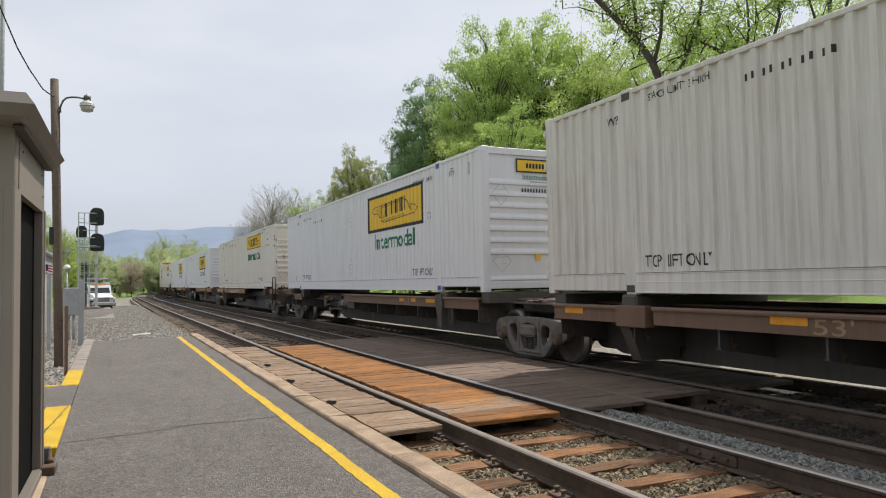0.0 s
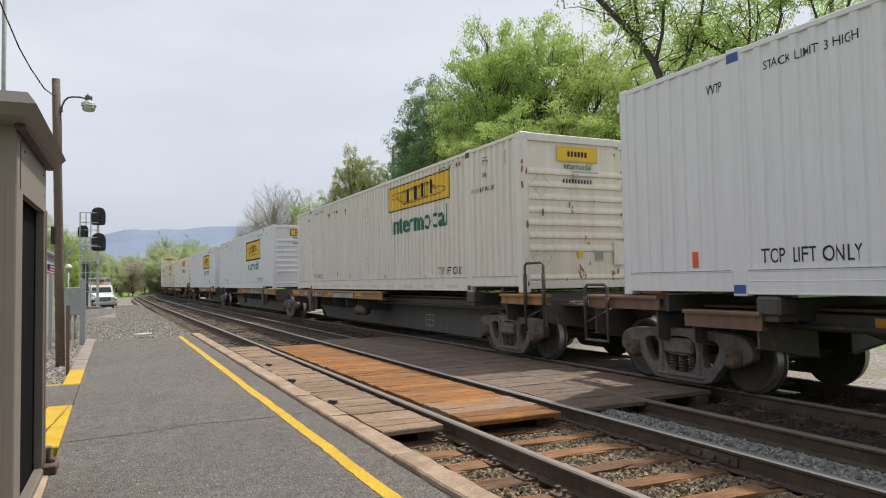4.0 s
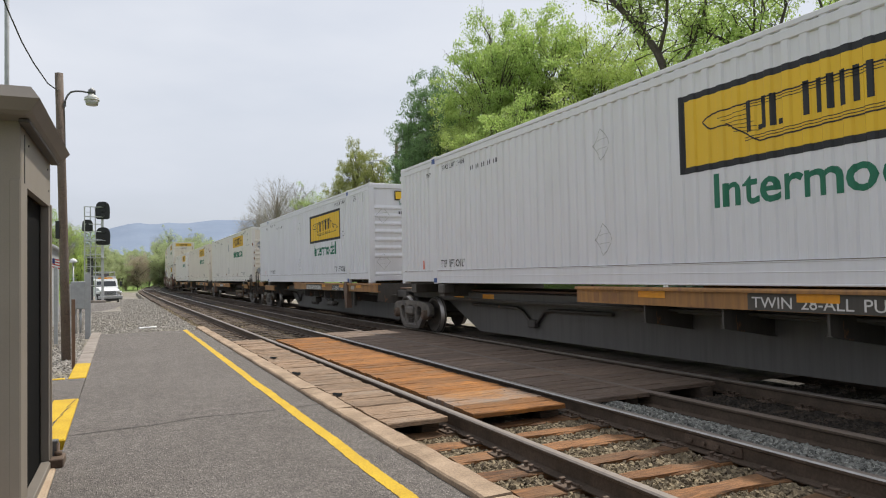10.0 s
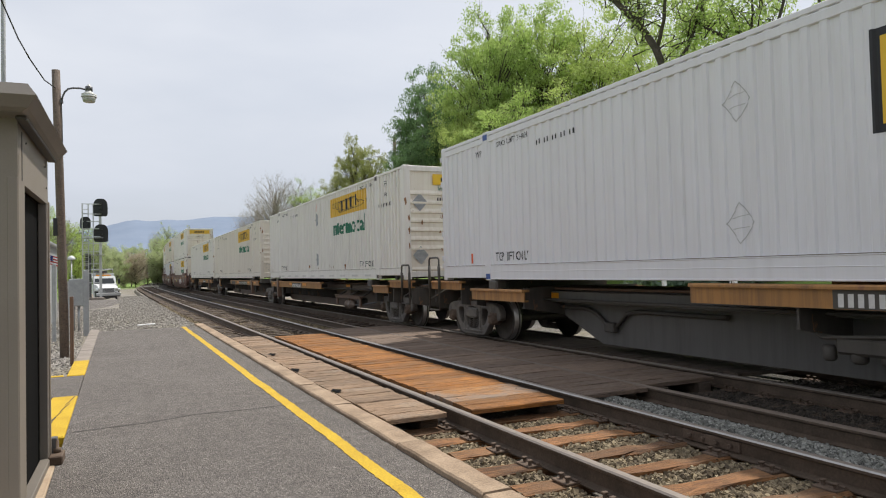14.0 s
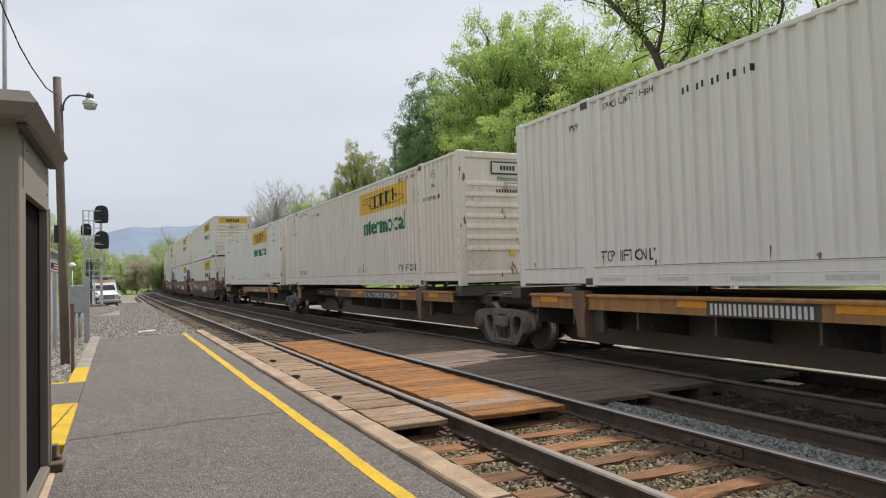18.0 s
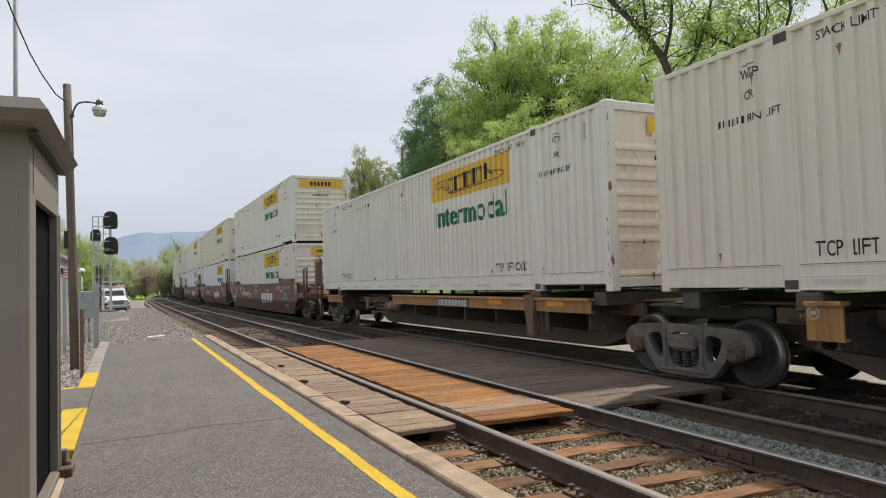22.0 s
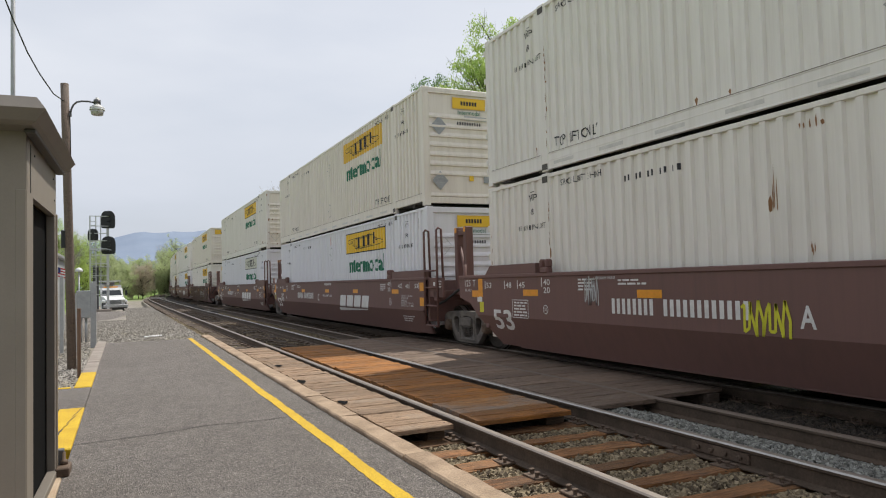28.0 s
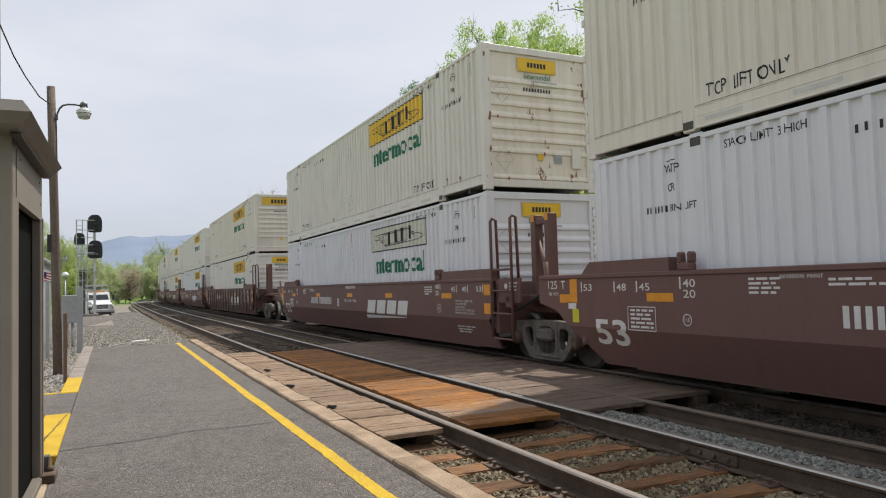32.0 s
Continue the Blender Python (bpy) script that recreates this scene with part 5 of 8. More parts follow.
crown_tree("thicket_a", 41, 8, 4.2, 0.02, LEAF_LIGHT, 190, 46, 0.85, (0.08, 0.17), 0.1, 0.3)
crown_tree("thicket_b", 43, 8, 4.2, 0.02, LEAF_LIGHT, 190, 46, 0.8, (0.08, 0.17), 0.1, 0.3)
tree_kind("sparse_a", 47, 18, LEAF_LIGHT, 240, 42, 0.75, (0.05, 0.12), spread=0.62, fork=0.45, trunk_r=0.2)
tree_kind("sparse_b", 59, 18, LEAF_YELLOW, 220, 34, 0.75, (0.05, 0.12), spread=0.6, fork=0.5, trunk_r=0.17)
crown_tree("bare_a", 71, 12, 4.4, 0.2, LEAF_GREY, 300, 7, 0.6, (0.03, 0.07), 0.14, 1.0)
tree_kind("bush", 83, 5, LEAF_YELLOW, 80, 80, 0.6, (0.07, 0.14), spread=0.9, fork=0.2, depth=3, trunk_r=0.07)
tree_kind("bush_b", 89, 5, LEAF_LIGHT, 80, 80, 0.6, (0.07, 0.14), spread=0.85, fork=0.2, depth=3, trunk_r=0.07)


def spruce_mesh(seed, height):
    rnd = random.Random(seed)
    pts, wood_bm = [], bmesh.new()
    tube(wood_bm, [(0, 0, 0), (0, 0, height * 0.97)], 0.14, 8, 0.015)
    z = 0.25
    while z < height * 0.98:
        reach = (height - z) * 0.36 + 0.12
        for k in range(7 if z < height * 0.7 else 5):
            az = rnd.uniform(0, 2 * math.pi)
            ln = reach * rnd.uniform(0.75, 1.1)
            for i in range(1, int(ln / 0.11) + 2):
                r = min(ln, 0.11 * i)
                sag = -0.28 * r + 0.10 * r * r / max(ln, 0.1)
                for s in range(2 + int(2.5 * r)):
                    off = rnd.uniform(-0.32, 0.32) * r * 0.62
                    pts.append(Vector((math.cos(az) * r - math.sin(az) * off, math.sin(az) * r + math.cos(az) * off, z + sag + rnd.uniform(-0.05, 0.05))))
        z += 0.24 if z < height * 0.75 else 0.16
    me = bpy.data.meshes.new("trunk")
    wood_bm.to_mesh(me)
    wood_bm.free()
    return me, leaf_mesh(pts, 1, 0.05, (0.07, 0.15), seed), NEEDLES, height, height * 0.36


TREE_KINDS["spruce_a"] = spruce_mesh(5, 7.5)
TREE_KINDS["spruce_b"] = spruce_mesh(9, 7.0)

LIGHT_TREE = "broad tree in bright spring leaf on the bank"
for key, az, d, el, wide in (("full_a", 29.4, 46, 20.6, 4.0), ("full_c", 27.0, 45, 16.0, 2.6), ("full_b", 33.2, 47, 21.3, 4.6), ("full_c", 37.4, 46, 20.3, 4.4), ("airy", 40.6, 50, 19.0, 4.6), ("full_b", 30.6, 53, 20.0, 4.2), ("full_c", 35.4, 41, 14.6, 3.8), ("full_a", 31.4, 40, 14.2, 3.6), ("full_c", 27.9, 41, 12.6, 2.6), ("full_b", 39.8, 42, 14.0, 3.8), ("airy", 44.6, 48, 16.0, 4.6), ("full_a", 43.0, 47, 12.5, 4.4), ("airy", 48.0, 50, 16.5, 4.6), ("full_a", 49.5, 47, 12.5, 4.4), ("airy", 53.0, 50, 16.5, 4.8), ("full_b", 56.5, 46, 13.5, 4.6), ("full_c", 61.5, 45, 15.0, 4.6), ("full_b", 66, 43, 17, 4.6)):
    plant(key, az, d, el, LIGHT_TREE, wide=wide)
for key, az, d, el, wide in (("full_b", 24.2, 50, 16.9, 3.0), ("full_a", 22.9, 49, 13.6, 2.4), ("full_c", 25.2, 47, 14.5, 2.8), ("full_a", 22.6, 46, 10.5, 2.2), ("full_b", 24.2, 46, 12.0, 2.4)):
    plant(key, az, d, el, "dark green leafy tree at the edge of the wood", mat=LEAF_DARK, wide=wide)
for key, az, d, el in (("sparse_a", 43.6, 46, 22.5), ("sparse_b", 46.5, 44, 24.5), ("sparse_a", 50.5, 46, 24.0), ("sparse_b", 54.0, 44, 25.5), ("sparse_a", 57.5, 47, 24.5), ("sparse_b", 60.5, 44, 25), ("sparse_b", 41.0, 49, 21.5), ("sparse_a", 64, 46, 25)):
    plant(key, az, d, el, "tall thin tree with sparse young leaves against the sky", wide=5.0)


def spot(az, el, d):
    return Vector((d * math.sin(radians(az)), d * math.cos(radians(az)), 1.437 + d * math.tan(radians(el))))


def gaunt_tree(label, d, lines, seed):
    """A dark tree of few leaves: its limbs follow lines of (bearing, elevation), with twigs of their own."""
    base = spot(lines[0][1][0][0], 0, d)
    base.z = land(base.x, base.y) - 0.1
    t = tagged(bare("tree", Matrix.Translation(base)), label, "tree", "trees beyond the tracks")
    rnd = random.Random(seed)
    bm, ends = bmesh.new(), []
    for r, line in lines:
        pts = [spot(a, e, d + rnd.uniform(-0.4, 0.4)) - base for a, e in line]
        tube(bm, pts, r * 0.72, 8, r * 0.3)
        for p, q in zip(pts[1:], pts[2:] + [pts[-1] + (pts[-1] - pts[-2]) * 0.6]):
            for _ in range(8):
                s = p.lerp(q, rnd.random())
                for _ in range(3):
                    way = Vector((rnd.uniform(-1, 1), rnd.uniform(-1, 1), rnd.uniform(-0.2, 1.0))).normalized()
                    e = s + way * rnd.uniform(0.5, 1.5)
                    tube(bm, [s, s.lerp(e, 0.5) + Vector((rnd.uniform(-0.15, 0.15), 0, rnd.uniform(0, 0.15))), e], r * 0.12, 4, 0.008)
                    ends += [e, s.lerp(e, 0.6)]
                    s = e
    me = bpy.data.meshes.new("trunk")
    bm.to_mesh(me)
    bm.free()
    put(me, "trunk", BARK, t, "dark bare trunk and limbs")
    put(leaf_mesh(rnd.sample(ends, len(ends) // 2), 22, 0.5, (0.05, 0.10), seed), "crown", LEAF_LIGHT, t, "thin young leaves")
    return t


gaunt_tree("leaning dark-trunked tree with few leaves", 31, ((0.30, ((44.8, 2.0), (44.4, 8.0), (43.6, 13.6), (42.5, 16.6), (41.4, 18.3), (40.0, 19.8), (38.1, 21.8), (36.5, 24.5))), (0.12, ((42.6, 16.4), (43.2, 18.5), (43.4, 20.5), (44.2, 23.0), (44.6, 26.0))), (0.14, ((43.4, 14.4), (44.8, 16.2), (46.0, 18.8), (46.6, 22.0))), (0.12, ((41.4, 18.3), (41.3, 20.5), (40.8, 23.5)))), 3)
gaunt_tree("forked dark-trunked tree with few leaves", 31, ((0.24, ((48.2, 2.0), (48.3, 7.0), (48.7, 10.8), (49.2, 12.8), (49.0, 15.0))), (0.16, ((49.0, 14.8), (48.2, 16.2), (47.2, 17.0), (46.2, 17.6))), (0.17, ((49.0, 14.8), (50.0, 16.3), (51.2, 17.0), (51.8, 18.8))), (0.1, ((48.9, 14.0), (49.6, 18.0), (49.5, 22.0)))), 4)
gaunt_tree("tall gaunt tree with thin upper leaves", 36, ((0.2, ((55.5, 3.0), (55.2, 12.0), (55.0, 19.0), (55.3, 25.0))), (0.1, ((55.1, 14.0), (53.8, 19.0), (53.0, 24.0))), (0.1, ((55.1, 16.0), (56.6, 20.0), (57.2, 25.0)))), 6)
for i, (az, d, el) in enumerate(((39.5, 36, 8), (42, 37, 9), (45.8, 38, 10.5), (48, 37, 9.5), (50, 39, 10), (53, 38, 9), (56.3, 37, 9.5), (59, 36, 9), (62, 36, 9), (37, 35, 6), (33, 35, 6), (29, 38, 6), (25, 42, 7))):
    plant(("bush", "bush_b")[i % 2], az, d, el, "bright green bush at the foot of the trees", "bush", name="bush")
for i, (az, d, el) in enumerate(((44.4, 30, 11.3), (47.7, 30, 9.6), (51.0, 30, 9.0), (54.5, 30.5, 10.3), (57.8, 30, 8.8), (61.5, 30, 9.5))):
    plant(("spruce_a", "spruce_b")[i % 2], az, d, el, "dense dark blue-green spruce on the grass bank", "spruce", name="spruce")
for key, az, d, el, mt, wide in (("full_a", 18.0, 72, 11.2, LEAF_OLIVE, 2.5), ("full_c", 16.6, 70, 8.6, LEAF_OLIVE, 2.4), ("full_b", 19.6, 70, 10.2, LEAF_OLIVE, 2.4), ("airy", 14.4, 80, 7.6, LEAF_LIGHT, 3.0), ("full_a", 17.2, 66, 6.8, LEAF_LIGHT, 2.6), ("full_b", 20.9, 64, 7.4, LEAF_YELLOW, 2.4), ("full_c", 15.4, 84, 6.2, LEAF_LIGHT, 2.6)):
    plant(key, az, d, el, "budding olive-green tree along the line", mat=mt, wide=wide)
for az, d, el, wide in ((11.6, 86, 8.0, 3.9), (10.3, 92, 6.2, 3.0), (13.2, 90, 7.6, 3.6), (9.3, 100, 5.0, 2.4)):
    plant("bare_a", az, d, el, "nearly leafless tree with fine grey twigs", wide=wide)
# thickets that close the view down the line
HAZY = "hazy green thicket closing the view down the line"
# these look hazy through their pale leaf colours, not through the air
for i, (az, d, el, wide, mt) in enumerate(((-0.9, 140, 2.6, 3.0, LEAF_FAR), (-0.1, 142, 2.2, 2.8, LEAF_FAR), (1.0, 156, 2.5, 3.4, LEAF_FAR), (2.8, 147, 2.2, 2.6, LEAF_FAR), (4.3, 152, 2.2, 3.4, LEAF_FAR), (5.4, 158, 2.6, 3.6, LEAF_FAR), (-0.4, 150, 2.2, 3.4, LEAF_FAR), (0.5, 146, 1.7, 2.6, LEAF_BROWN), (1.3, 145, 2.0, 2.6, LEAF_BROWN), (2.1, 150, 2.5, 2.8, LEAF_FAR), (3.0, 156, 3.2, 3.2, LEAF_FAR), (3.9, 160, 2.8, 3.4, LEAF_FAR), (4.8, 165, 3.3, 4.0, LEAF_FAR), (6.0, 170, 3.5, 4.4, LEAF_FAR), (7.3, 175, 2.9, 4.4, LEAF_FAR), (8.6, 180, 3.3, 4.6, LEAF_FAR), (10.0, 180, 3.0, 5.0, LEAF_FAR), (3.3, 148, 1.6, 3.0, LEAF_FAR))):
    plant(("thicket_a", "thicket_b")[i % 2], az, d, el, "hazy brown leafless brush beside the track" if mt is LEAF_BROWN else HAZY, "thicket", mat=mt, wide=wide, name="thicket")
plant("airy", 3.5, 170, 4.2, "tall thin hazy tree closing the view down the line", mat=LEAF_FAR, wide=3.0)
plant("airy", 5.5, 180, 3.9, "tall thin hazy tree closing the view down the line", mat=LEAF_OLIVE, wide=4.0)
plant("bare_a", 2.7, 170, 3.4, "nearly leafless tree with fine grey twigs", wide=2.2)
for key, az, d, el, mt, wide in (("full_c", -3.3, 100, 4.5, LEAF_YELLOW, 2.0), ("full_a", -4.6, 95, 5.2, LEAF_LIGHT, 2.2), ("airy", -2.2, 112, 4.4, LEAF_LIGHT, 2.6), ("thicket_a", -1.4, 105, 3.0, LEAF_FAR, 2.2), ("full_c", -5.8, 90, 5.6, LEAF_LIGHT, 2.2), ("thicket_b", -2.7, 98, 2.4, LEAF_YELLOW, 2.2), ("thicket_a", -4.2, 92, 2.6, LEAF_LIGHT, 2.2), ("thicket_b", -0.7, 116, 2.4, LEAF_FAR, 1.8), ("airy", -1.1, 120, 3.4, LEAF_FAR, 1.8)):
    plant(key, az, d, el, "light green tree behind the signal mast", mat=mt, wide=wide)
plant("bare_a", -3.6, 88, 4.6, "nearly leafless tree with fine grey twigs", wide=1.8)


# ---- freight containers ----
CL, CW, CH = 16.40, 2.59, 2.88
PITCH, DEPTH, POST = 0.229, 0.038, 6.17
RIBS = {"share": 1.0}   # share of the full depth that the present container's folds have


def fold_breaks(y0, y1):
    """Corrugation between y0 and y1: rows of (y, depth)."""
    n = max(1, int((y1 - y0) / PITCH))
    pad = ((y1 - y0) - n * PITCH) / 2
    out = [(y0, 0.0)]
    for i in range(n):
        a = y0 + pad + i * PITCH
        out += [(a + 0.040, 0.0), (a + 0.062, DEPTH), (a + 0.167, DEPTH), (a + 0.189, 0.0)]
    out.append((y1, 0.0))
    return out


FOLDS = []
for lo, hi in ((-CL / 2 + 0.16, -POST - 0.1), (-POST + 0.1, POST - 0.1), (POST + 0.1, CL / 2 - 0.16)):
    FOLDS.append(fold_breaks(lo, hi))
FOLD_Y = [y for f in FOLDS for y, _ in f]
FOLD_D = [d for f in FOLDS for _, d in f]


def fold_depth(y):
    return float(np.interp(y, FOLD_Y, FOLD_D))


def side_mesh(section, side, share):
    bm = bmesh.new()
    x = side * CW / 2
    lo = [bm.verts.new((x - side * (0.008 + d * share), y, 0.28)) for y, d in FOLDS[section]]
    hi = [bm.verts.new((x - side * (0.008 + d * share), y, CH - 0.055)) for y, d in FOLDS[section]]
    for i in range(len(lo) - 1):
        bm.faces.new((lo[i], lo[i + 1], hi[i + 1], hi[i]))
    return shared(bm, "side_panel")


SIDE_MESHES = {share: [side_mesh(k, s, share) for k in range(3) for s in (-1, 1)] for share in (1.0, 0.6)}


def end_mesh():
    """The nose: a flat upper panel over horizontal ribs."""
    bm = bmesh.new()
    rows = [(0.16, 0.026), (0.215, 0.026), (0.23, -0.006), (0.26, -0.006), (0.32, 0.026), (0.70, 0.026)]
    for k in range(7):
        z = 0.735 + 0.233 * k
        rows += [(z, 0.026), (z + 0.014, -0.008), (z + 0.055, -0.008), (z + 0.125, 0.026)]
    rows += [(CH - 0.1, 0.026)]
    y = -CL / 2 + 0.02
    a = [bm.verts.new((-CW / 2 + 0.17, y + d, zz)) for zz, d in rows]
    b = [bm.verts.new((CW / 2 - 0.17, y + d, zz)) for zz, d in rows]
    for i in range(len(rows) - 1):
        bm.faces.new((a[i], b[i], b[i + 1], a[i + 1]))
    return shared(bm, "nose_panel")


END_ME = end_mesh()


def simple(*boxes, bev=0.0, name="frame_piece"):
    bm = bmesh.new()
    for b in boxes:
        box(bm, *b, bev)
    return shared(bm, name)


H2, L2 = CW / 2, CL / 2
ROOF_ME = simple((-H2 + 0.06, H2 - 0.06, -L2 + 0.05, L2 - 0.05, CH - 0.09, CH - 0.03))
TOP_RAIL = {s: simple((min(s * H2, s * (H2 - 0.07)), max(s * H2, s * (H2 - 0.07)), -L2 + 0.14, L2 - 0.14, CH - 0.072, CH - 0.005), bev=0.008) for s in (-1, 1)}
TOP_BAND = {s: simple((min(s * (H2 - 0.002), s * (H2 - 0.06)), max(s * (H2 - 0.002), s * (H2 - 0.06)), -L2 + 0.15, L2 - 0.15, CH - 0.20, CH - 0.085), bev=0.012) for s in (-1, 1)}


def side_box(s, y0, y1, z0, z1, out=0.0, deep=0.06, bev=0.005):
    x0, x1 = sorted((s * (H2 + out), s * (H2 - deep)))
    return simple((x0, x1, y0, y1, z0, z1), bev=bev)


BOTTOM_RAIL = {s: (side_box(s, -POST + 0.1, POST - 0.1, 0.02, 0.295), side_box(s, -L2 + 0.14, -POST - 0.1, 0.11, 0.295), side_box(s, POST + 0.1, L2 - 0.14, 0.05, 0.295)) for s in (-1, 1)}
RAIL_LIP = {s: (side_box(s, -POST + 0.12, POST - 0.12, 0.275, 0.30, 0.006, 0.02), side_box(s, -POST + 0.12, POST - 0.12, 0.02, 0.045, 0.006, 0.02), side_box(s, -POST + 0.12, POST - 0.12, 0.165, 0.18, 0.004, 0.02), side_box(s, -L2 + 0.15, -POST - 0.11, 0.275, 0.30, 0.006, 0.02), side_box(s, POST + 0.11, L2 - 0.15, 0.275, 0.30, 0.006, 0.02)) for s in (-1, 1)}
SEAM = [shared(flat_mark(rect(0, 0, y1 - y0, 0.009), lambda u, v, y=y1: (-H2 - 0.0075, y - u, 0.292 + v)), "seam") for y0, y1 in ((-L2 + 0.16, -POST - 0.12), (-POST + 0.12, POST - 0.12), (POST + 0.12, L2 - 0.16))]
STRIPS = shared(flat_mark([q for k in range(10) for q in rect(1.22 * k, 0, 1.22 * k + 0.56, 0.055)], lambda u, v: (-H2 - 0.0035, 5.9 - u, 0.085 + v)), "strips")
CORNER = {(s, e): simple((min(s * H2, s * (H2 - 0.17)), max(s * H2, s * (H2 - 0.17)), min(e * L2, e * (L2 - 0.16)), max(e * L2, e * (L2 - 0.16)), 0.0, CH), bev=0.014) for s in (-1, 1) for e in (-1, 1)}
LIFT = {(s, e): simple((min(s * (H2 + 0.004), s * (H2 - 0.1)), max(s * (H2 + 0.004), s * (H2 - 0.1)), e * POST - 0.1, e * POST + 0.1, 0.0, CH + 0.012), bev=0.01) for s in (-1, 1) for e in (-1, 1)}
CASTING = simple((-0.085, 0.085, -0.075, 0.075, 0, 0.12), bev=0.012)
HEADER = {e: simple((-H2 + 0.15, H2 - 0.15, min(e * L2, e * (L2 - 0.08)), max(e * L2, e * (L2 - 0.08)), CH - 0.14, CH - 0.004), bev=0.008) for e in (-1, 1)}
SILL = {e: simple((-H2 + 0.15, H2 - 0.15, min(e * L2, e * (L2 - 0.08)), max(e * L2, e * (L2 - 0.08)), 0.06, 0.2), bev=0.008) for e in (-1, 1)}
FLOOR_ME = simple((-H2 + 0.07, H2 - 0.07, -L2 + 0.1, L2 - 0.1, 0.09, 0.16), *[(-H2 + 0.07, H2 - 0.07, -7.4 + 1.06 * k, -7.3 + 1.06 * k, 0.02, 0.1) for k in range(15)])
DOOR_ME = simple((-H2 + 0.17, -0.006, L2 - 0.07, L2 - 0.02, 0.2, CH - 0.14), (0.006, H2 - 0.17, L2 - 0.07, L2 - 0.02, 0.2, CH - 0.14), bev=0.006)
bm = bmesh.new()
for x in (-0.95, -0.3, 0.3, 0.95):
    tube(bm, [(x, L2 + 0.01, 0.15), (x, L2 + 0.01, CH - 0.15)], 0.02, 6)
ROD_ME = shared(bm, "lock_rod")
HINGE = simple((-0.016, 0.03, -0.03, 0.035, 0.0, 0.11), bev=0.006, name="hinge")
MARKS = {}


def draped(key, polys, y_left, z0, lift=0.0035):
    """Paint on the near side: polygons (u to the right, v up), cut at every fold and laid into it."""
    key = (key, RIBS["share"])
    if key in MARKS:
        return MARKS[key]
    bm = bmesh.new()
    for p in polys:
        vs = [bm.verts.new((0, y_left - u, z0 + v)) for u, v in p]
        try:
            bm.faces.new(vs)
        except ValueError:
            pass
    ys = [v.co.y for v in bm.verts]
    lo, hi = min(ys), max(ys)
    for y in FOLD_Y:
        if lo < y < hi:
            bmesh.ops.bisect_plane(bm, geom=bm.verts[:] + bm.edges[:] + bm.faces[:], plane_co=(0, y, 0), plane_no=(0, 1, 0))
    for v in bm.verts:
        d = -0.004 if abs(abs(v.co.y) - POST) < 0.1 else 0.008 + fold_depth(v.co.y) * RIBS["share"]
        v.co.x = -H2 + d - lift
    MARKS[key] = shared(bm, "marking")
    return MARKS[key]


def nose_mark(key, polys, x0, z0, lift=0.004):
    if key not in MARKS:
        MARKS[key] = shared(flat_mark(polys, lambda u, v: (x0 + u, -L2 + 0.02 - lift, z0 + v)), "marking")
    return MARKS[key]


def scroll(w, h):
    """The drawn scroll behind the name, as plain lines."""
    out = ribbon([(0.06 * w, 0.62 * h), (0.10 * w, 0.72 * h), (0.72 * w, 0.80 * h), (0.84 * w, 0.52 * h), (0.93 * w, 0.5 * h), (0.97 * w, 0.38 * h), (0.93 * w, 0.26 * h), (0.85 * w, 0.24 * h), (0.30 * w, 0.16 * h), (0.17 * w, 0.50 * h), (0.09 * w, 0.5 * h), (0.06 * w, 0.62 * h)], 0.018)
    for k in range(6):
        out += ribbon([((0.75 + 0.018 * k) * w, (0.70 - 0.06 * k) * h), (0.86 * w, (0.40 - 0.03 * k) * h)], 0.008)
        out += ribbon([((0.13 + 0.014 * k) * w, (0.62 - 0.05 * k) * h), ((0.26 + 0.008 * k) * w, (0.66 - 0.07 * k) * h)], 0.008)
    for v in (0.72, 0.68, 0.26, 0.22):
        out += ribbon([(0.24 * w, (v - 0.02) * h), (0.72 * w, (v + 0.04) * h)], 0.009)
    return out


def logo_bars(u, v, step, h):
    """Plain upright strokes in place of the name, two for each character."""
    out = []
    for k, w in enumerate((0.12, 0.19, 0.0, 0.21, 0.20, 0.22, 0.12)):
        if w > 0.15:
            for q in (0.0, w - 0.068):
                out += shifted(rect(0, 0, 0.068, h), u + step * k + q, v + 0.012 * k)
        elif w:
            out += shifted(rect(0, 0, 0.075, h), u + step * k + 0.06, v + 0.012 * k)
        if k in (0, 1):
            out += shifted(rect(0, 0, 0.05, 0.06), u + step * k + 0.22, v + 0.012 * k)
    return out


def diamond(w, h, line):
    out = ribbon([(0, h / 2), (w / 2, 0), (w, h / 2), (w / 2, h), (0, h / 2)], line)
    return out + ribbon([(0.18 * w, 0.62 * h), (0.82 * w, 0.7 * h)], line * 0.6) + ribbon([(0.2 * w, 0.36 * h), (0.8 * w, 0.4 * h)], line * 0.6)


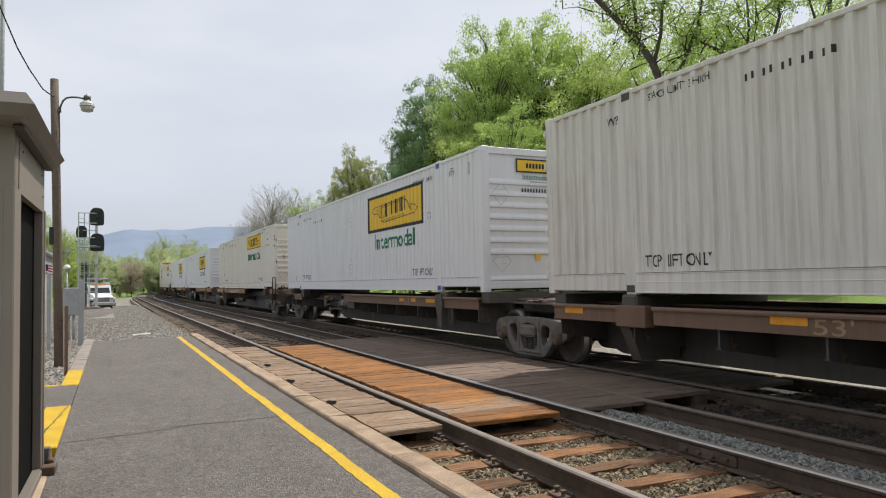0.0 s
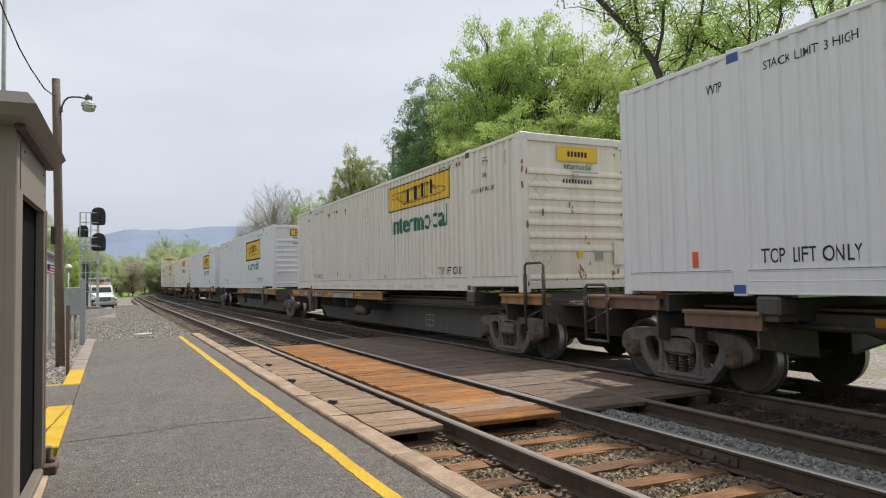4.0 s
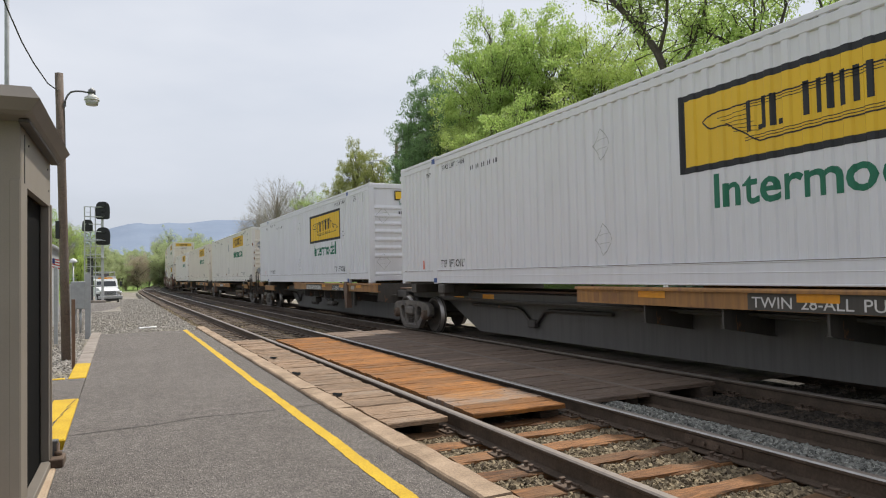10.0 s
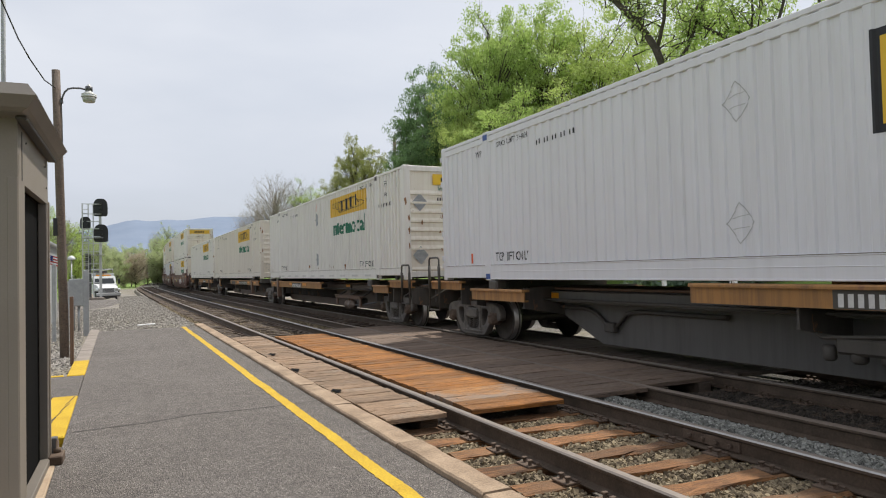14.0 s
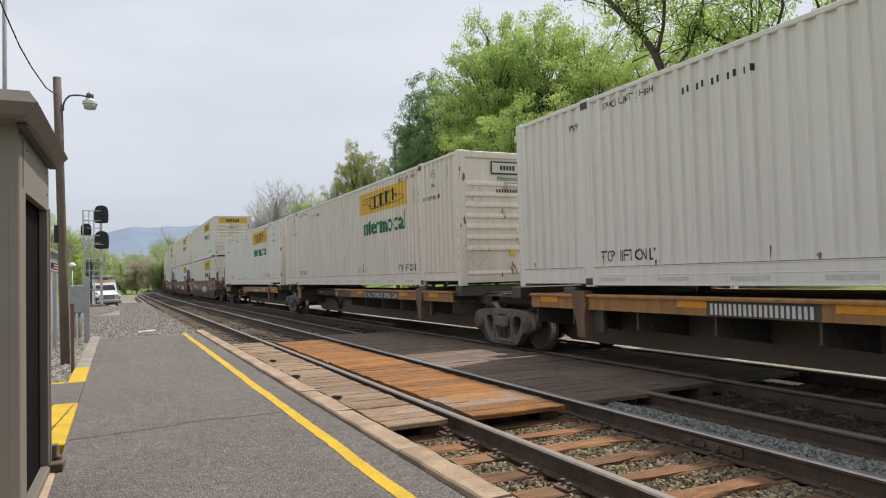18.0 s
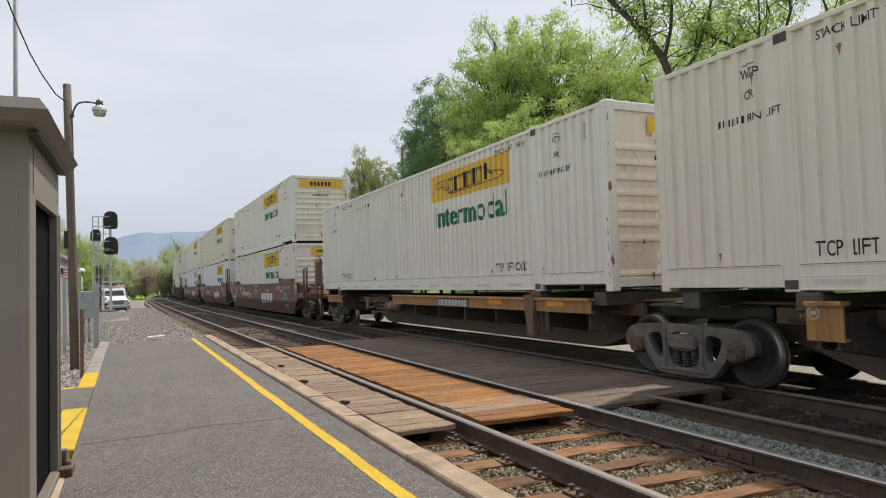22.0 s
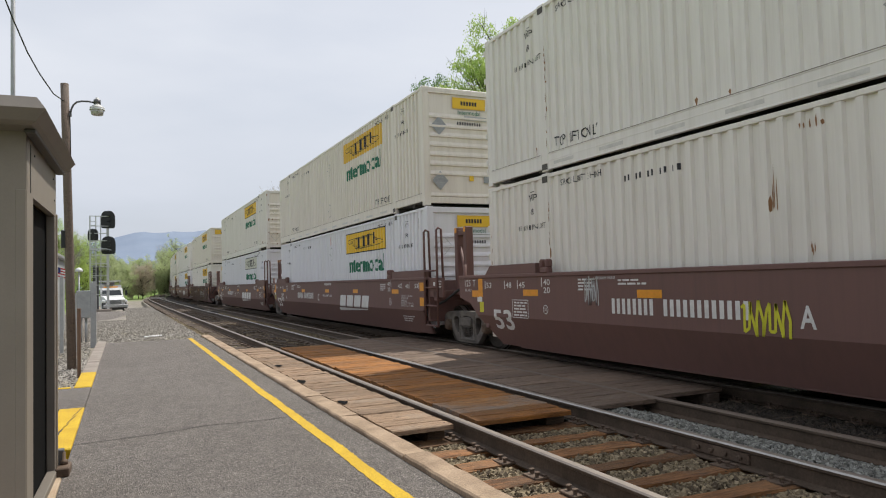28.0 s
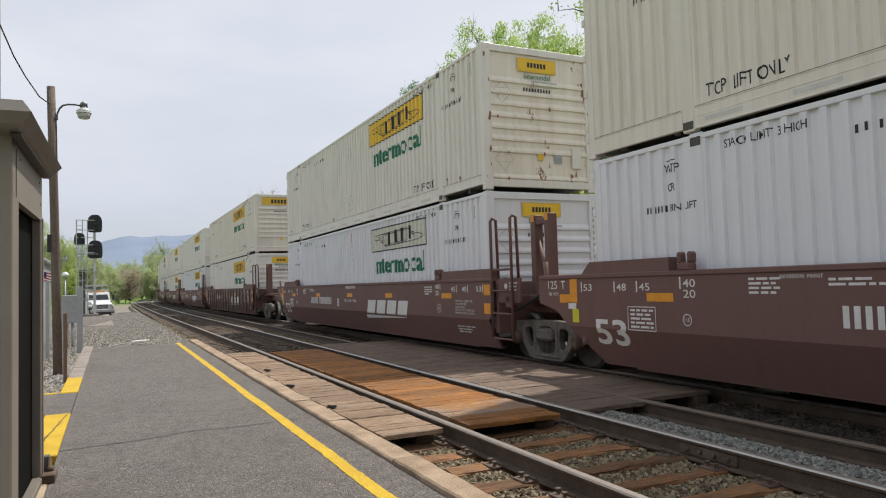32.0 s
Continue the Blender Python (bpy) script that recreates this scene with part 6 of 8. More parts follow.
def container(label, paint, y_front, z, logo="framed", up=0.0, mark=INK, placard=None, rust=False, nose_logo=True, lift_note=True, tick=False, note=1.4):
    """A 53-foot box, its nose towards the camera at y_front when the clip starts."""
    c = tagged(bare("freight_container"), label, "container", "containers on the train")
    c["s"] = y_front + L2
    c["z"] = z

    def P(nm, me, mt=paint, lb="", at=None):
        ob = put(me, nm, mt, c, lb, at)
        return tagged(ob, kind="stuff") if nm in ("number_mark", "lettering") else ob
    RIBS["share"] = 0.6 if logo == "framed" else 1.0
    for me in SIDE_MESHES[RIBS["share"]]:
        P("side_panel", me, paint, "corrugated steel side")
    P("nose_panel", END_ME, C_NOSE if rust else paint, "end panel with horizontal ribs")
    if tick:
        P("tick_mark", draped("tick", rect(0, 0, 0.04, 0.29), 0.12, 2.42, 0.006), TICK_ORANGE, "short orange stripe")
    P("roof", ROOF_ME)
    P("floor", FLOOR_ME, SPINE_DARK, "steel cross members")
    for s in (-1, 1):
        P("top_rail", TOP_RAIL[s])
        for me in BOTTOM_RAIL[s]:
            P("bottom_rail", me)
        for me in RAIL_LIP[s]:
            P("rail_lip", me)
        P("header", HEADER[s])
        P("sill", SILL[s], paint)
        for e in (-1, 1):
            P("corner_post", CORNER[(s, e)], paint)
            P("lift_post", LIFT[(s, e)], paint)
            for zz in (-0.002, CH - 0.112):
                P("corner_casting", CASTING, paint, "", pose(s * (H2 - 0.082), e * (L2 - 0.072), zz))
    for k, (y0, y1) in enumerate(((-L2 + 0.16, -POST - 0.1), (-POST + 0.1, POST - 0.1), (POST + 0.1, L2 - 0.16))):
        P("seam", SEAM[k], SEAM_DARK, "thin dark line along the bottom rail")
    P("door_pair", DOOR_ME)
    P("lock_rods", ROD_ME, GALV)
    for zz in (0.25, 0.42, 0.95, 1.5, 2.05, 2.6):
        P("hinge", HINGE, paint, "", pose(-H2, L2, zz))
    # side markings, laid from the rear towards the nose
    y_l = -1.5
    tag = "%.2f" % up
    if logo == "framed":
        P("logo_border", draped("border" + tag, rect(0, 0, 3.8, 1.0), y_l, 1.43 + up, 0.003), INK, "black logo border")
        P("logo_panel", draped("panel_in" + tag, rect(0, 0, 3.62, 0.84), y_l - 0.09, 1.51 + up, 0.0055), LOGO_YELLOW, "yellow logo panel")
        P("logo_drawing", draped("drawing" + tag, shifted(scroll(3.4, 0.8), 0.11, 0.02) + logo_bars(0.9, 0.27, 0.27, 0.36), y_l - 0.09, 1.51 + up, 0.008), INK)
        P("registration_mark", draped("reg" + tag, ribbon([(0.07 * math.cos(a * math.pi / 7), 0.07 * math.sin(a * math.pi / 7)) for a in range(15)], 0.012), -5.64, 1.58 + up, 0.004), INK)
        P("lettering", draped("inter_a" + tag, letters("Intermodal", 2.75, 0.42), -2.03, 0.95 + up), GREEN_INK, "green lettering")
    else:
        P("logo_panel", draped("panel_plain", rect(0, 0, 3.65, 0.61), -1.58, 2.04, 0.003), PALE_WHITE if logo == "bleached" else LOGO_PALE if logo == "plain" and paint is not C_CREAM else LOGO_YELLOW, "faded logo panel")
        if logo in ("lined", "bleached") or paint is C_CREAM:
            P("logo_border", draped("thin_border", ribbon([(0, 0), (3.65, 0), (3.65, 0.61), (0, 0.61), (0, 0)], 0.03), -1.58, 2.04, 0.005), INK)
        P("logo_drawing", draped("drawing_plain", shifted(scroll(3.5, 0.58), 0.08, 0.01) + logo_bars(0.9, 0.12, 0.29, 0.33), -1.58, 2.04, 0.0055), INK)
        P("lettering", draped("inter_b", letters("Intermodal", 3.36, 0.49), -1.80, 1.43), GREEN_INK, "green lettering")
    P("lettering", draped("top_lift_a", letters("TOP LIFT ONLY", 1.17, 0.165), -4.66, 0.37), mark, "black lettering")
    P("lettering", draped("top_lift_b", letters("TOP LIFT ONLY", 1.17, 0.165), 5.87, 0.37), mark)
    note_z = 2.53 if logo == "framed" else 2.63
    P("lettering", draped("stack_a", letters("STACK LIMIT 3 HIGH", 1.12, 0.10), -4.74, note_z), mark)
    P("lettering", draped("stack_b", letters("STACK LIMIT 3 HIGH", 1.12, 0.10), 5.77, note_z), mark)
    P("number_mark", draped("num_b", bars(10, 1.22, 0.085, 0.72), 4.40 if logo == "framed" else 4.16, 2.34 if logo == "framed" else 2.47), mark, "black marks")
    spots = [("a", -L2 + 1.55, 0.0)]
    if lift_note:
        spots.append(("b%.2f" % note, L2 - note, 0.0))
    else:
        P("lettering", draped("wtp_c", letters("WTP", 0.24, 0.12), POST + 0.42, 2.44), mark)
    for kk, y, dz in spots:
        P("lettering", draped("wtp_" + kk, letters("WTP", 0.25, 0.115) + rect(0.03, 0.155, 0.22, 0.167), y - 0.04, 2.47 + dz), mark)
        if logo != "framed":
            P("lettering", draped("or_" + kk, letters("OR", 0.16, 0.105), y - 0.08, 2.23), mark)
            P("number_mark", draped("owner_" + kk, bars(8, 0.42, 0.085, 0.6), y + 0.33, 1.97), mark, "black marks")
            P("lettering", draped("pin_" + kk, letters("PIN LIFT", 0.5, 0.09), y - 0.11, 1.97), mark)
    for z0, kk in ((0.45, "lo"), (1.87, "hi")):
        if placard and paint is C_PLAIN:
            P("placard", draped("plac_" + kk, [[(0, 0.24), (0.2, 0), (0.4, 0.24), (0.2, 0.48)]], 0.3, z0, 0.004), placard, "silver diamond placard")
        P("placard_frame", draped("dia_" + kk, diamond(0.4, 0.48, 0.011), 0.3, z0, 0.007), GREY_INK, "grey diamond frame")
    P("recess", draped("hook_a", rect(0, 0, 0.09, 0.26), -L2 + 0.62, 2.4, 0.006), GREY_INK)
    for e in (-1, 1):
        P("post_mark", draped("post_%d" % e, rect(0, 0, 0.17, 0.11), e * POST + 0.085, CH - 0.15, 0.004), BLUE_MARK if logo == "framed" else SPINE_DARK, "dark post-top mark")
        P("post_mark", draped("postlo_%d" % e, rect(0, 0, 0.17, 0.1), e * POST + 0.085, 0.03, 0.004), BLUE_MARK if logo == "framed" else SPINE_DARK)
    if rust:
        rnd = random.Random(int(y_front * 7 + z * 3))
        for k in range(11):
            y0 = rnd.uniform(-L2 + 0.4, L2 - 0.4)
            z0 = rnd.choice((0.3, 0.34, 0.4, 2.3, 2.45))
            hgt, wd = rnd.choice((rnd.uniform(0.05, 0.16), rnd.uniform(0.05, 0.16), rnd.uniform(0.2, 0.42))), rnd.uniform(0.012, 0.03)
            key = "rust_%d_%d" % (int(y_front), k)
            P("rust_stain", draped(key, [[(0, 0.0), (wd * 0.5, -hgt), (wd, 0.02), (wd * 1.4, 0.05), (wd * 0.6, 0.08), (-0.02, 0.05)]], y0, z0, 0.004), RUST_MARK, "rust stain")
        for k in range(5):
            x0, z0, n = rnd.uniform(-H2 + 0.2, H2 - 0.3), rnd.choice((0.74, 0.97, 1.2, 1.44, 1.67, 0.22)), rnd.randrange(2, 5)
            wd = rnd.uniform(0.008, 0.024)
            blob = [(wd * math.cos(a) * (1 + 0.4 * math.sin(3 * a + k)), wd * n * math.sin(a) * (1 + 0.3 * math.cos(2 * a))) for a in [2 * math.pi * q / 12 for q in range(12)]]
            P("rust_stain", nose_mark("nrust_%d_%d_%d" % (int(y_front), int(z * 10), k), [blob], x0, z0, 0.031), RUST_MARK, "rust bloom")
        for k in range(12):
            zz, wd = rnd.uniform(0.05, CH - 0.2), rnd.uniform(0.012, 0.05)
            sd = rnd.choice((-H2 + 0.03, -H2 + 0.12, H2 - 0.12, H2 - 0.04))
            blob = [(wd * 0.6 * math.cos(a) * (1 + 0.4 * math.sin(2 * a + k)), wd * rnd.uniform(1.2, 2.6) * math.sin(a)) for a in [2 * math.pi * q / 10 for q in range(10)]]
            P("rust_stain", nose_mark("crust_%d_%d_%d" % (int(y_front), int(z * 10), k), [blob], sd, zz, 0.0235), RUST_MARK, "rust fleck")
    if logo == "framed":
        P("sticker", draped("side_sticker", rect(0, 0, 0.12, 0.2), 6.92, 0.34, 0.005), TICK_ORANGE, "orange sticker")
        if up == 0.0:
            for s in (-1, 1):
                P("top_band", TOP_BAND[s], paint, "smooth deep upper rail")
    if logo != "framed" and paint not in (C_WHITE, C_GREY):
        tagged(P("reflective_strip", STRIPS, TAPE, "dull grey reflective tape strips"), kind="stuff")
    # nose markings
    bleached = rust and paint is C_DIRTY
    if nose_logo:
        P("nose_logo", nose_mark("n_border", rect(0, 0, 0.92, 0.28), -H2 + 0.80, 2.40, 0.003), INK if logo == "framed" or bleached else LOGO_PALE, "small yellow logo")
        P("nose_logo", nose_mark("n_panel", rect(0, 0, 0.86, 0.22), -H2 + 0.83, 2.43, 0.006), PALE_WHITE if bleached else LOGO_YELLOW)
        P("nose_logo", nose_mark("n_bars", bars(6, 0.46, 0.1), -H2 + 1.03, 2.49, 0.009), INK)
        P("lettering", nose_mark("n_inter", letters("Intermodal", 0.62, 0.11), -H2 + 0.95, 2.26), GREEN_INK)
    else:
        P("nose_logo", nose_mark("n_wide", rect(0, 0, 1.9, 0.36), -H2 + 0.34, 2.36, 0.003), LOGO_PALE, "wide yellow logo")
        P("nose_logo", nose_mark("n_widebars", bars(6, 0.95, 0.19), -H2 + 0.8, 2.44, 0.006), INK)
    P("number_mark", nose_mark("n_num", bars(10, 0.68, 0.075, 0.5), -H2 + 0.92, 2.0), mark)
    P("data_plate", nose_mark("n_plate", rect(0, 0, 0.62, 0.1), -H2 + 1.12, 2.13), GREY_INK, "grey data plate")
    P("number_mark", nose_mark("n_vert", [q for k in range(10) for q in rect(0, -0.125 * k, 0.045, -0.125 * k + 0.075)], H2 - 0.10, 2.55, 0.024), GREY_INK)
    for zz, kk in ((0.38, "lo"), (1.72, "hi")):
        if placard:
            P("placard", nose_mark("n_pl" + kk, [[(0, 0.23), (0.21, 0), (0.42, 0.23), (0.21, 0.46)]], -H2 + 0.22, zz, 0.003), placard, "silver diamond placard")
        P("placard_frame", nose_mark("n_dia" + kk, diamond(0.42, 0.46, 0.010), -H2 + 0.22, zz, 0.006), GREY_INK)
    P("sticker", nose_mark("n_st1", rect(0, 0, 0.12, 0.16), -H2 + 1.22, 0.62), LOGO_YELLOW, "yellow sticker")
    P("sticker", nose_mark("n_st2", rect(0, 0, 0.18, 0.2), -H2 + 1.62, 0.58), SILVER_INK, "grey sticker")
    P("document_box", simple((H2 - 0.55, H2 - 0.32, -L2 - 0.005, -L2 + 0.02, 0.48, 0.92), bev=0.01) if "doc" not in MARKS else MARKS["doc"])
    return c


NEW_LABEL = "clean white steel container with a yellow bordered logo"
OLD_LABEL = "weathered off-white steel container with a faded yellow logo"
CREAM_LABEL = "cream steel container with rust stains and a yellow logo"
ZS, ZB, ZT = 1.20, 0.32, 3.24
boxes = [
    container("weathered grey-white steel container with dusty grooves", C_GREY, -6.67, ZS, "plain", lift_note=False),
    container(NEW_LABEL, C_WHITE, 11.98, ZS, "framed", 0.16, lift_note=False),
    container(CREAM_LABEL, C_CREAM, 31.1, ZS, "plain", rust=True, lift_note=False),
    container(NEW_LABEL, C_WHITE, 52.08, ZS, "framed", lift_note=False),
    container(NEW_LABEL, C_WHITE, 70.98, ZS, "framed", lift_note=False),
    container(OLD_LABEL, C_PLAIN, 89.62, ZS, "plain", placard=SILVER_INK, rust=True, lift_note=False, tick=True),
    container("dirty cream steel container with rusty edges", C_DIRTY, 108.4, ZS, "plain", rust=True, tick=True),
    container(OLD_LABEL, C_PLAIN, 125.85, ZS, "plain", rust=True, tick=True),
    container("rust-streaked off-white container stacked on another", C_PLAIN, 147.1, ZT, "plain", rust=True, nose_logo=False),
    container("cream container standing in a well car", C_CREAM, 147.12, ZB, "plain", rust=True),
    container("dirty cream container stacked on another", C_DIRTY, 166.7, ZT, "plain", placard=SILVER_INK),
    container("white container standing in a well car", C_WHITE, 166.6, ZB, "lined", tick=True),
    container("dirty cream container stacked on another", C_CREAM, 186.3, ZT, "plain", rust=True),
    container("white container standing in a well car", C_WHITE, 186.3, ZB, "bleached", tick=True),
    container("dirty cream container stacked on another", C_DIRTY, 209.4, ZT, "plain", nose_logo=False),
    container("off-white container standing in a well car", C_PLAIN, 209.4, ZB, "plain"),
]
for k, yf in enumerate((229.1, 248.8, 268.5, 288.2)):
    boxes.append(container("off-white container stacked on another", (C_PLAIN, C_CREAM)[k % 2], yf, ZT, "plain"))
    boxes.append(container("white container standing in a well car", (C_WHITE, C_PLAIN)[k % 2], yf, ZB, "plain"))


def rust_patch(c, y, z, n, wide, tall, seed):
    """A run of small rust drips along the foot of a container's side."""
    rnd = random.Random(seed)
    polys = []
    for k in range(n):
        u, h, w = wide * (k + rnd.uniform(-0.3, 0.3)) / n, tall * rnd.uniform(0.25, 1.0), rnd.uniform(0.006, 0.02)
        v = rnd.uniform(0.0, 0.06)
        polys.append([(u, v), (u + w * 0.4, v - 0.02), (u + w, v), (u + w * rnd.uniform(0.8, 1.3), v + h * 0.5), (u + w * 0.6, v + h), (u - w * 0.2, v + h * 0.6)])
    ob = put(draped("rust_run_%d" % seed, polys, y, z, 0.0042), "rust_stain", RUST_MARK, c, "rust drips")
    return tagged(ob, kind="stuff")


for c, y, z, n, wide, tall in ((6, -1.42, 0.37, 16, 0.8, 0.13), (6, -1.70, 0.42, 5, 0.22, 0.22), (6, 2.1, 0.35, 5, 0.4, 0.05), (5, 1.25, 0.38, 3, 0.1, 0.12), (5, 0.88, 0.42, 3, 0.08, 0.14), (5, -1.45, 0.36, 12, 0.55, 0.12), (2, 3.04, 0.44, 2, 0.05, 0.2), (2, 1.85, 0.36, 6, 0.22, 0.1), (2, 1.24, 0.44, 2, 0.05, 0.2), (9, 1.68, 1.78, 4, 0.10, 0.5), (9, 1.20, 1.27, 3, 0.06, 0.16), (9, 1.25, 2.60, 6, 0.32, 0.14), (9, 2.9, 0.95, 3, 0.05, 0.2)):
    rust_patch(boxes[c], y, z, n, wide, tall, c * 1000 + int(100 * z) + n)


def rust_line(c, y, z0, z1, lift, seed):
    """A broken line of rust running up a post."""
    rnd = random.Random(seed)
    polys, z = [], z0
    while z < z1:
        h, w, u = rnd.uniform(0.04, 0.2), rnd.uniform(0.006, 0.022), rnd.uniform(-0.012, 0.012)
        polys.append([(u, z), (u + w, z + 0.2 * h), (u + w * rnd.uniform(0.5, 1.2), z + 0.7 * h), (u + 0.4 * w, z + h), (u - 0.3 * w, z + 0.5 * h)])
        z += h + rnd.choice((0.0, 0.01, 0.06, 0.16))
    return tagged(put(draped("rust_line_%d" % seed, polys, y, 0.0, lift), "rust_stain", RUST_MARK, c, "broken line of rust"), kind="stuff")


for k, (c, y, z0, z1, lift) in enumerate(((6, -L2 + 0.10, 0.12, 1.7, 0.0105), (6, -POST + 0.085, 0.35, 2.3, 0.0035), (7, -L2 + 0.06, 0.1, 1.2, 0.0105), (9, POST - 0.085, 0.3, 2.4, 0.0035), (8, POST - 0.085, 0.4, 2.2, 0.0035), (2, POST - 0.09, 0.5, 1.9, 0.0035), (9, L2 - 0.08, 0.1, 2.0, 0.0105))):
    rust_line(boxes[c], y, z0, z1, lift, 70 + k)


# ---- trucks ----
def rounded(pts, times=2):
    for _ in range(times):
        out = []
        for (a, b), (c, d) in zip(pts, pts[1:] + pts[:1]):
            out += [(0.78 * a + 0.22 * c, 0.78 * b + 0.22 * d), (0.22 * a + 0.78 * c, 0.22 * b + 0.78 * d)]
        pts = tuple(out)
    return pts


def cast_plate(outer, holes, half, bevel):
    """A cast plate with rounded windows through it, standing in the y-z plane."""
    cu = bpy.data.curves.new("casting", "CURVE")
    cu.dimensions, cu.fill_mode, cu.extrude, cu.bevel_depth, cu.bevel_resolution = "2D", "BOTH", half, bevel, 1
    for ring in (outer, *holes):
        ring = rounded(tuple(ring))
        sp = cu.splines.new("POLY")
        sp.points.add(len(ring) - 1)
        for p, (y, z) in zip(sp.points, ring):
            p.co = (y, z, 0, 1)
        sp.use_cyclic_u = True
    tmp = bpy.data.objects.new("casting", cu)
    me = bpy.data.meshes.new_from_object(tmp)
    bpy.data.objects.remove(tmp)
    bpy.data.curves.remove(cu)
    for v in me.vertices:
        v.co = Vector((v.co.z, v.co.x, v.co.y))
    me.materials.clear()
    return me


def slotted_end():
    """The bolster's end face with two slots through it."""
    return cast_plate(((-0.26, 0.41), (0.26, 0.41), (0.26, 0.62), (-0.26, 0.62)), (((-0.21, 0.45), (-0.03, 0.45), (-0.03, 0.58), (-0.21, 0.58)), ((0.03, 0.45), (0.21, 0.45), (0.21, 0.58), (0.03, 0.58))), 0.02, 0.008)


def truck_meshes():
    right = ((0.0, 0.745), (0.45, 0.74), (0.90, 0.715), (1.08, 0.67), (1.16, 0.56), (1.15, 0.43), (1.05, 0.40), (1.03, 0.52), (0.77, 0.52), (0.74, 0.36), (0.68, 0.29), (0.52, 0.11), (0.40, 0.08), (0.0, 0.08))
    outer = right[:-1] + tuple((-y, z) for y, z in right[::-1][:-1])
    window = ((0.38, 0.64), (0.62, 0.63), (0.69, 0.56), (0.62, 0.38), (0.50, 0.25), (0.38, 0.28))
    centre = ((-0.29, 0.66), (0.29, 0.66), (0.29, 0.17), (-0.29, 0.17))
    frame_me = cast_plate(outer, (window, tuple((-y, z) for y, z in window[::-1]), centre), 0.055, 0.014)
    bm = bmesh.new()
    box(bm, -1.12, 1.12, -0.26, 0.26, 0.43, 0.60, 0.02)
    box(bm, -0.35, 0.35, -0.3, 0.3, 0.58, 0.72, 0.02)
    bolster_me = shared(bm, "bolster")
    bm = bmesh.new()
    for y in (-0.17, 0.0, 0.17):
        rows = []
        for k in range(6):
            z = 0.195 + 0.04 * k
            rows += [(z, 0.05), (z + 0.008, 0.072), (z + 0.02, 0.072), (z + 0.028, 0.05)]
        turned(bm, rows, (0, y, 0), "z", 12)
    spring_me = shared(bm, "spring_nest")
    bm = bmesh.new()
    r = 0.425
    tube(bm, [(-1.12, 0, 0), (-0.7, 0, 0), (0, 0, 0), (0.7, 0, 0), (1.12, 0, 0)], 0.075, 12)
    for s in (-1, 1):
        turned(bm, ((s * 0.69, r + 0.026), (s * 0.72, r + 0.026), (s * 0.735, r), (s * 0.83, r - 0.006), (s * 0.83, r - 0.07), (s * 0.79, r - 0.09), (s * 0.77, 0.2), (s * 0.84, 0.13), (s * 0.84, 0.08)), (0, 0, 0), "x", 40)
        turned(bm, ((s * 0.69, r + 0.02), (s * 0.70, r - 0.08), (s * 0.74, 0.2), (s * 0.68, 0.1)), (0, 0, 0), "x", 40)
    set_me = shared(bm, "wheelset")
    set_me.materials.append(WHEEL_STEEL)
    set_me.materials.append(TREAD)
    for p in set_me.polygons:
        if math.hypot(p.center.y, p.center.z) > r - 0.02 and abs(p.normal.x) < 0.7:
            p.material_index = 1
    bm = bmesh.new()
    for s in (1,):
        turned(bm, ((s * 0.93, 0.115), (s * 1.10, 0.12), (s * 1.12, 0.10), (s * 1.14, 0.095), (s * 1.15, 0.06)), (0, 0, 0), "x", 16)
        for k in range(3):
            a = 2 * math.pi * k / 3
            turned(bm, ((s * 1.14, 0.018), (s * 1.165, 0.018)), (0, 0.065 * math.cos(a), 0.065 * math.sin(a)), "x", 6)
        box(bm, 0.93, 1.09, -0.125, 0.125, 0.05, 0.13, 0.012)
        box(bm, 0.95, 1.07, -0.15, -0.12, -0.06, 0.12, 0.01)
        box(bm, 0.95, 1.07, 0.12, 0.15, -0.06, 0.12, 0.01)
    cap_me = shared(bm, "bearing_cap")
    return frame_me, bolster_me, spring_me, set_me, cap_me


FRAME_ME, BOLSTER_ME, SPRING_ME, SET_ME, CAP_ME = truck_meshes()
SEAT_ME = simple((-0.08, 0.08, -0.42, 0.42, 0.12, 0.17), bev=0.015, name="spring_seat")
COLUMN_ME = simple((-0.07, 0.075, -0.035, 0.035, 0.14, 0.69), bev=0.015, name="column_guide")
BOLSTER_END = slotted_end()
WHEELSETS = []


def truck_under(car, y):
    """A two-axle truck under a car; its wheelsets are sub-parts that roll."""
    t = part("truck_bolster", BOLSTER_ME, TRUCK_STEEL, car, "sooty steel truck bolster", pose(0, y, 0))
    for s in (-1, 1):
        part("side_frame", FRAME_ME, TRUCK_STEEL, t, "cast steel side frame with two windows", pose(s * 1.0, 0, 0))
        part("spring_nest", SPRING_ME, WHEEL_STEEL, t, "coil springs", pose(s * 1.0, 0, 0))
        part("spring_seat", SEAT_ME, TRUCK_STEEL, t, "", pose(s * 1.01, 0, 0))
        part("bolster_end", BOLSTER_END, TRUCK_STEEL, t, "slotted bolster end", pose(s * 1.06, 0, 0))
        for y1 in (-0.33, 0.33):
            part("column_guide", COLUMN_ME, TRUCK_STEEL, t, "", pose(s * 1.02, y1, 0))
    for s in (-1, 1):
        w = part("wheelset", SET_ME, WHEEL_STEEL, t, "dark steel wheels with bright treads", pose(0, s * 0.9, 0.425))
        WHEELSETS.append((w, s * 0.9))
        for q in (0, 180):
            part("bearing_cap", CAP_ME, PLATE, t, "rusty bearing cap", pose(0, s * 0.9, 0.425, 0, 0, q))
    part("brake_beam", BRAKE_ME, PLATE, t)
    return t


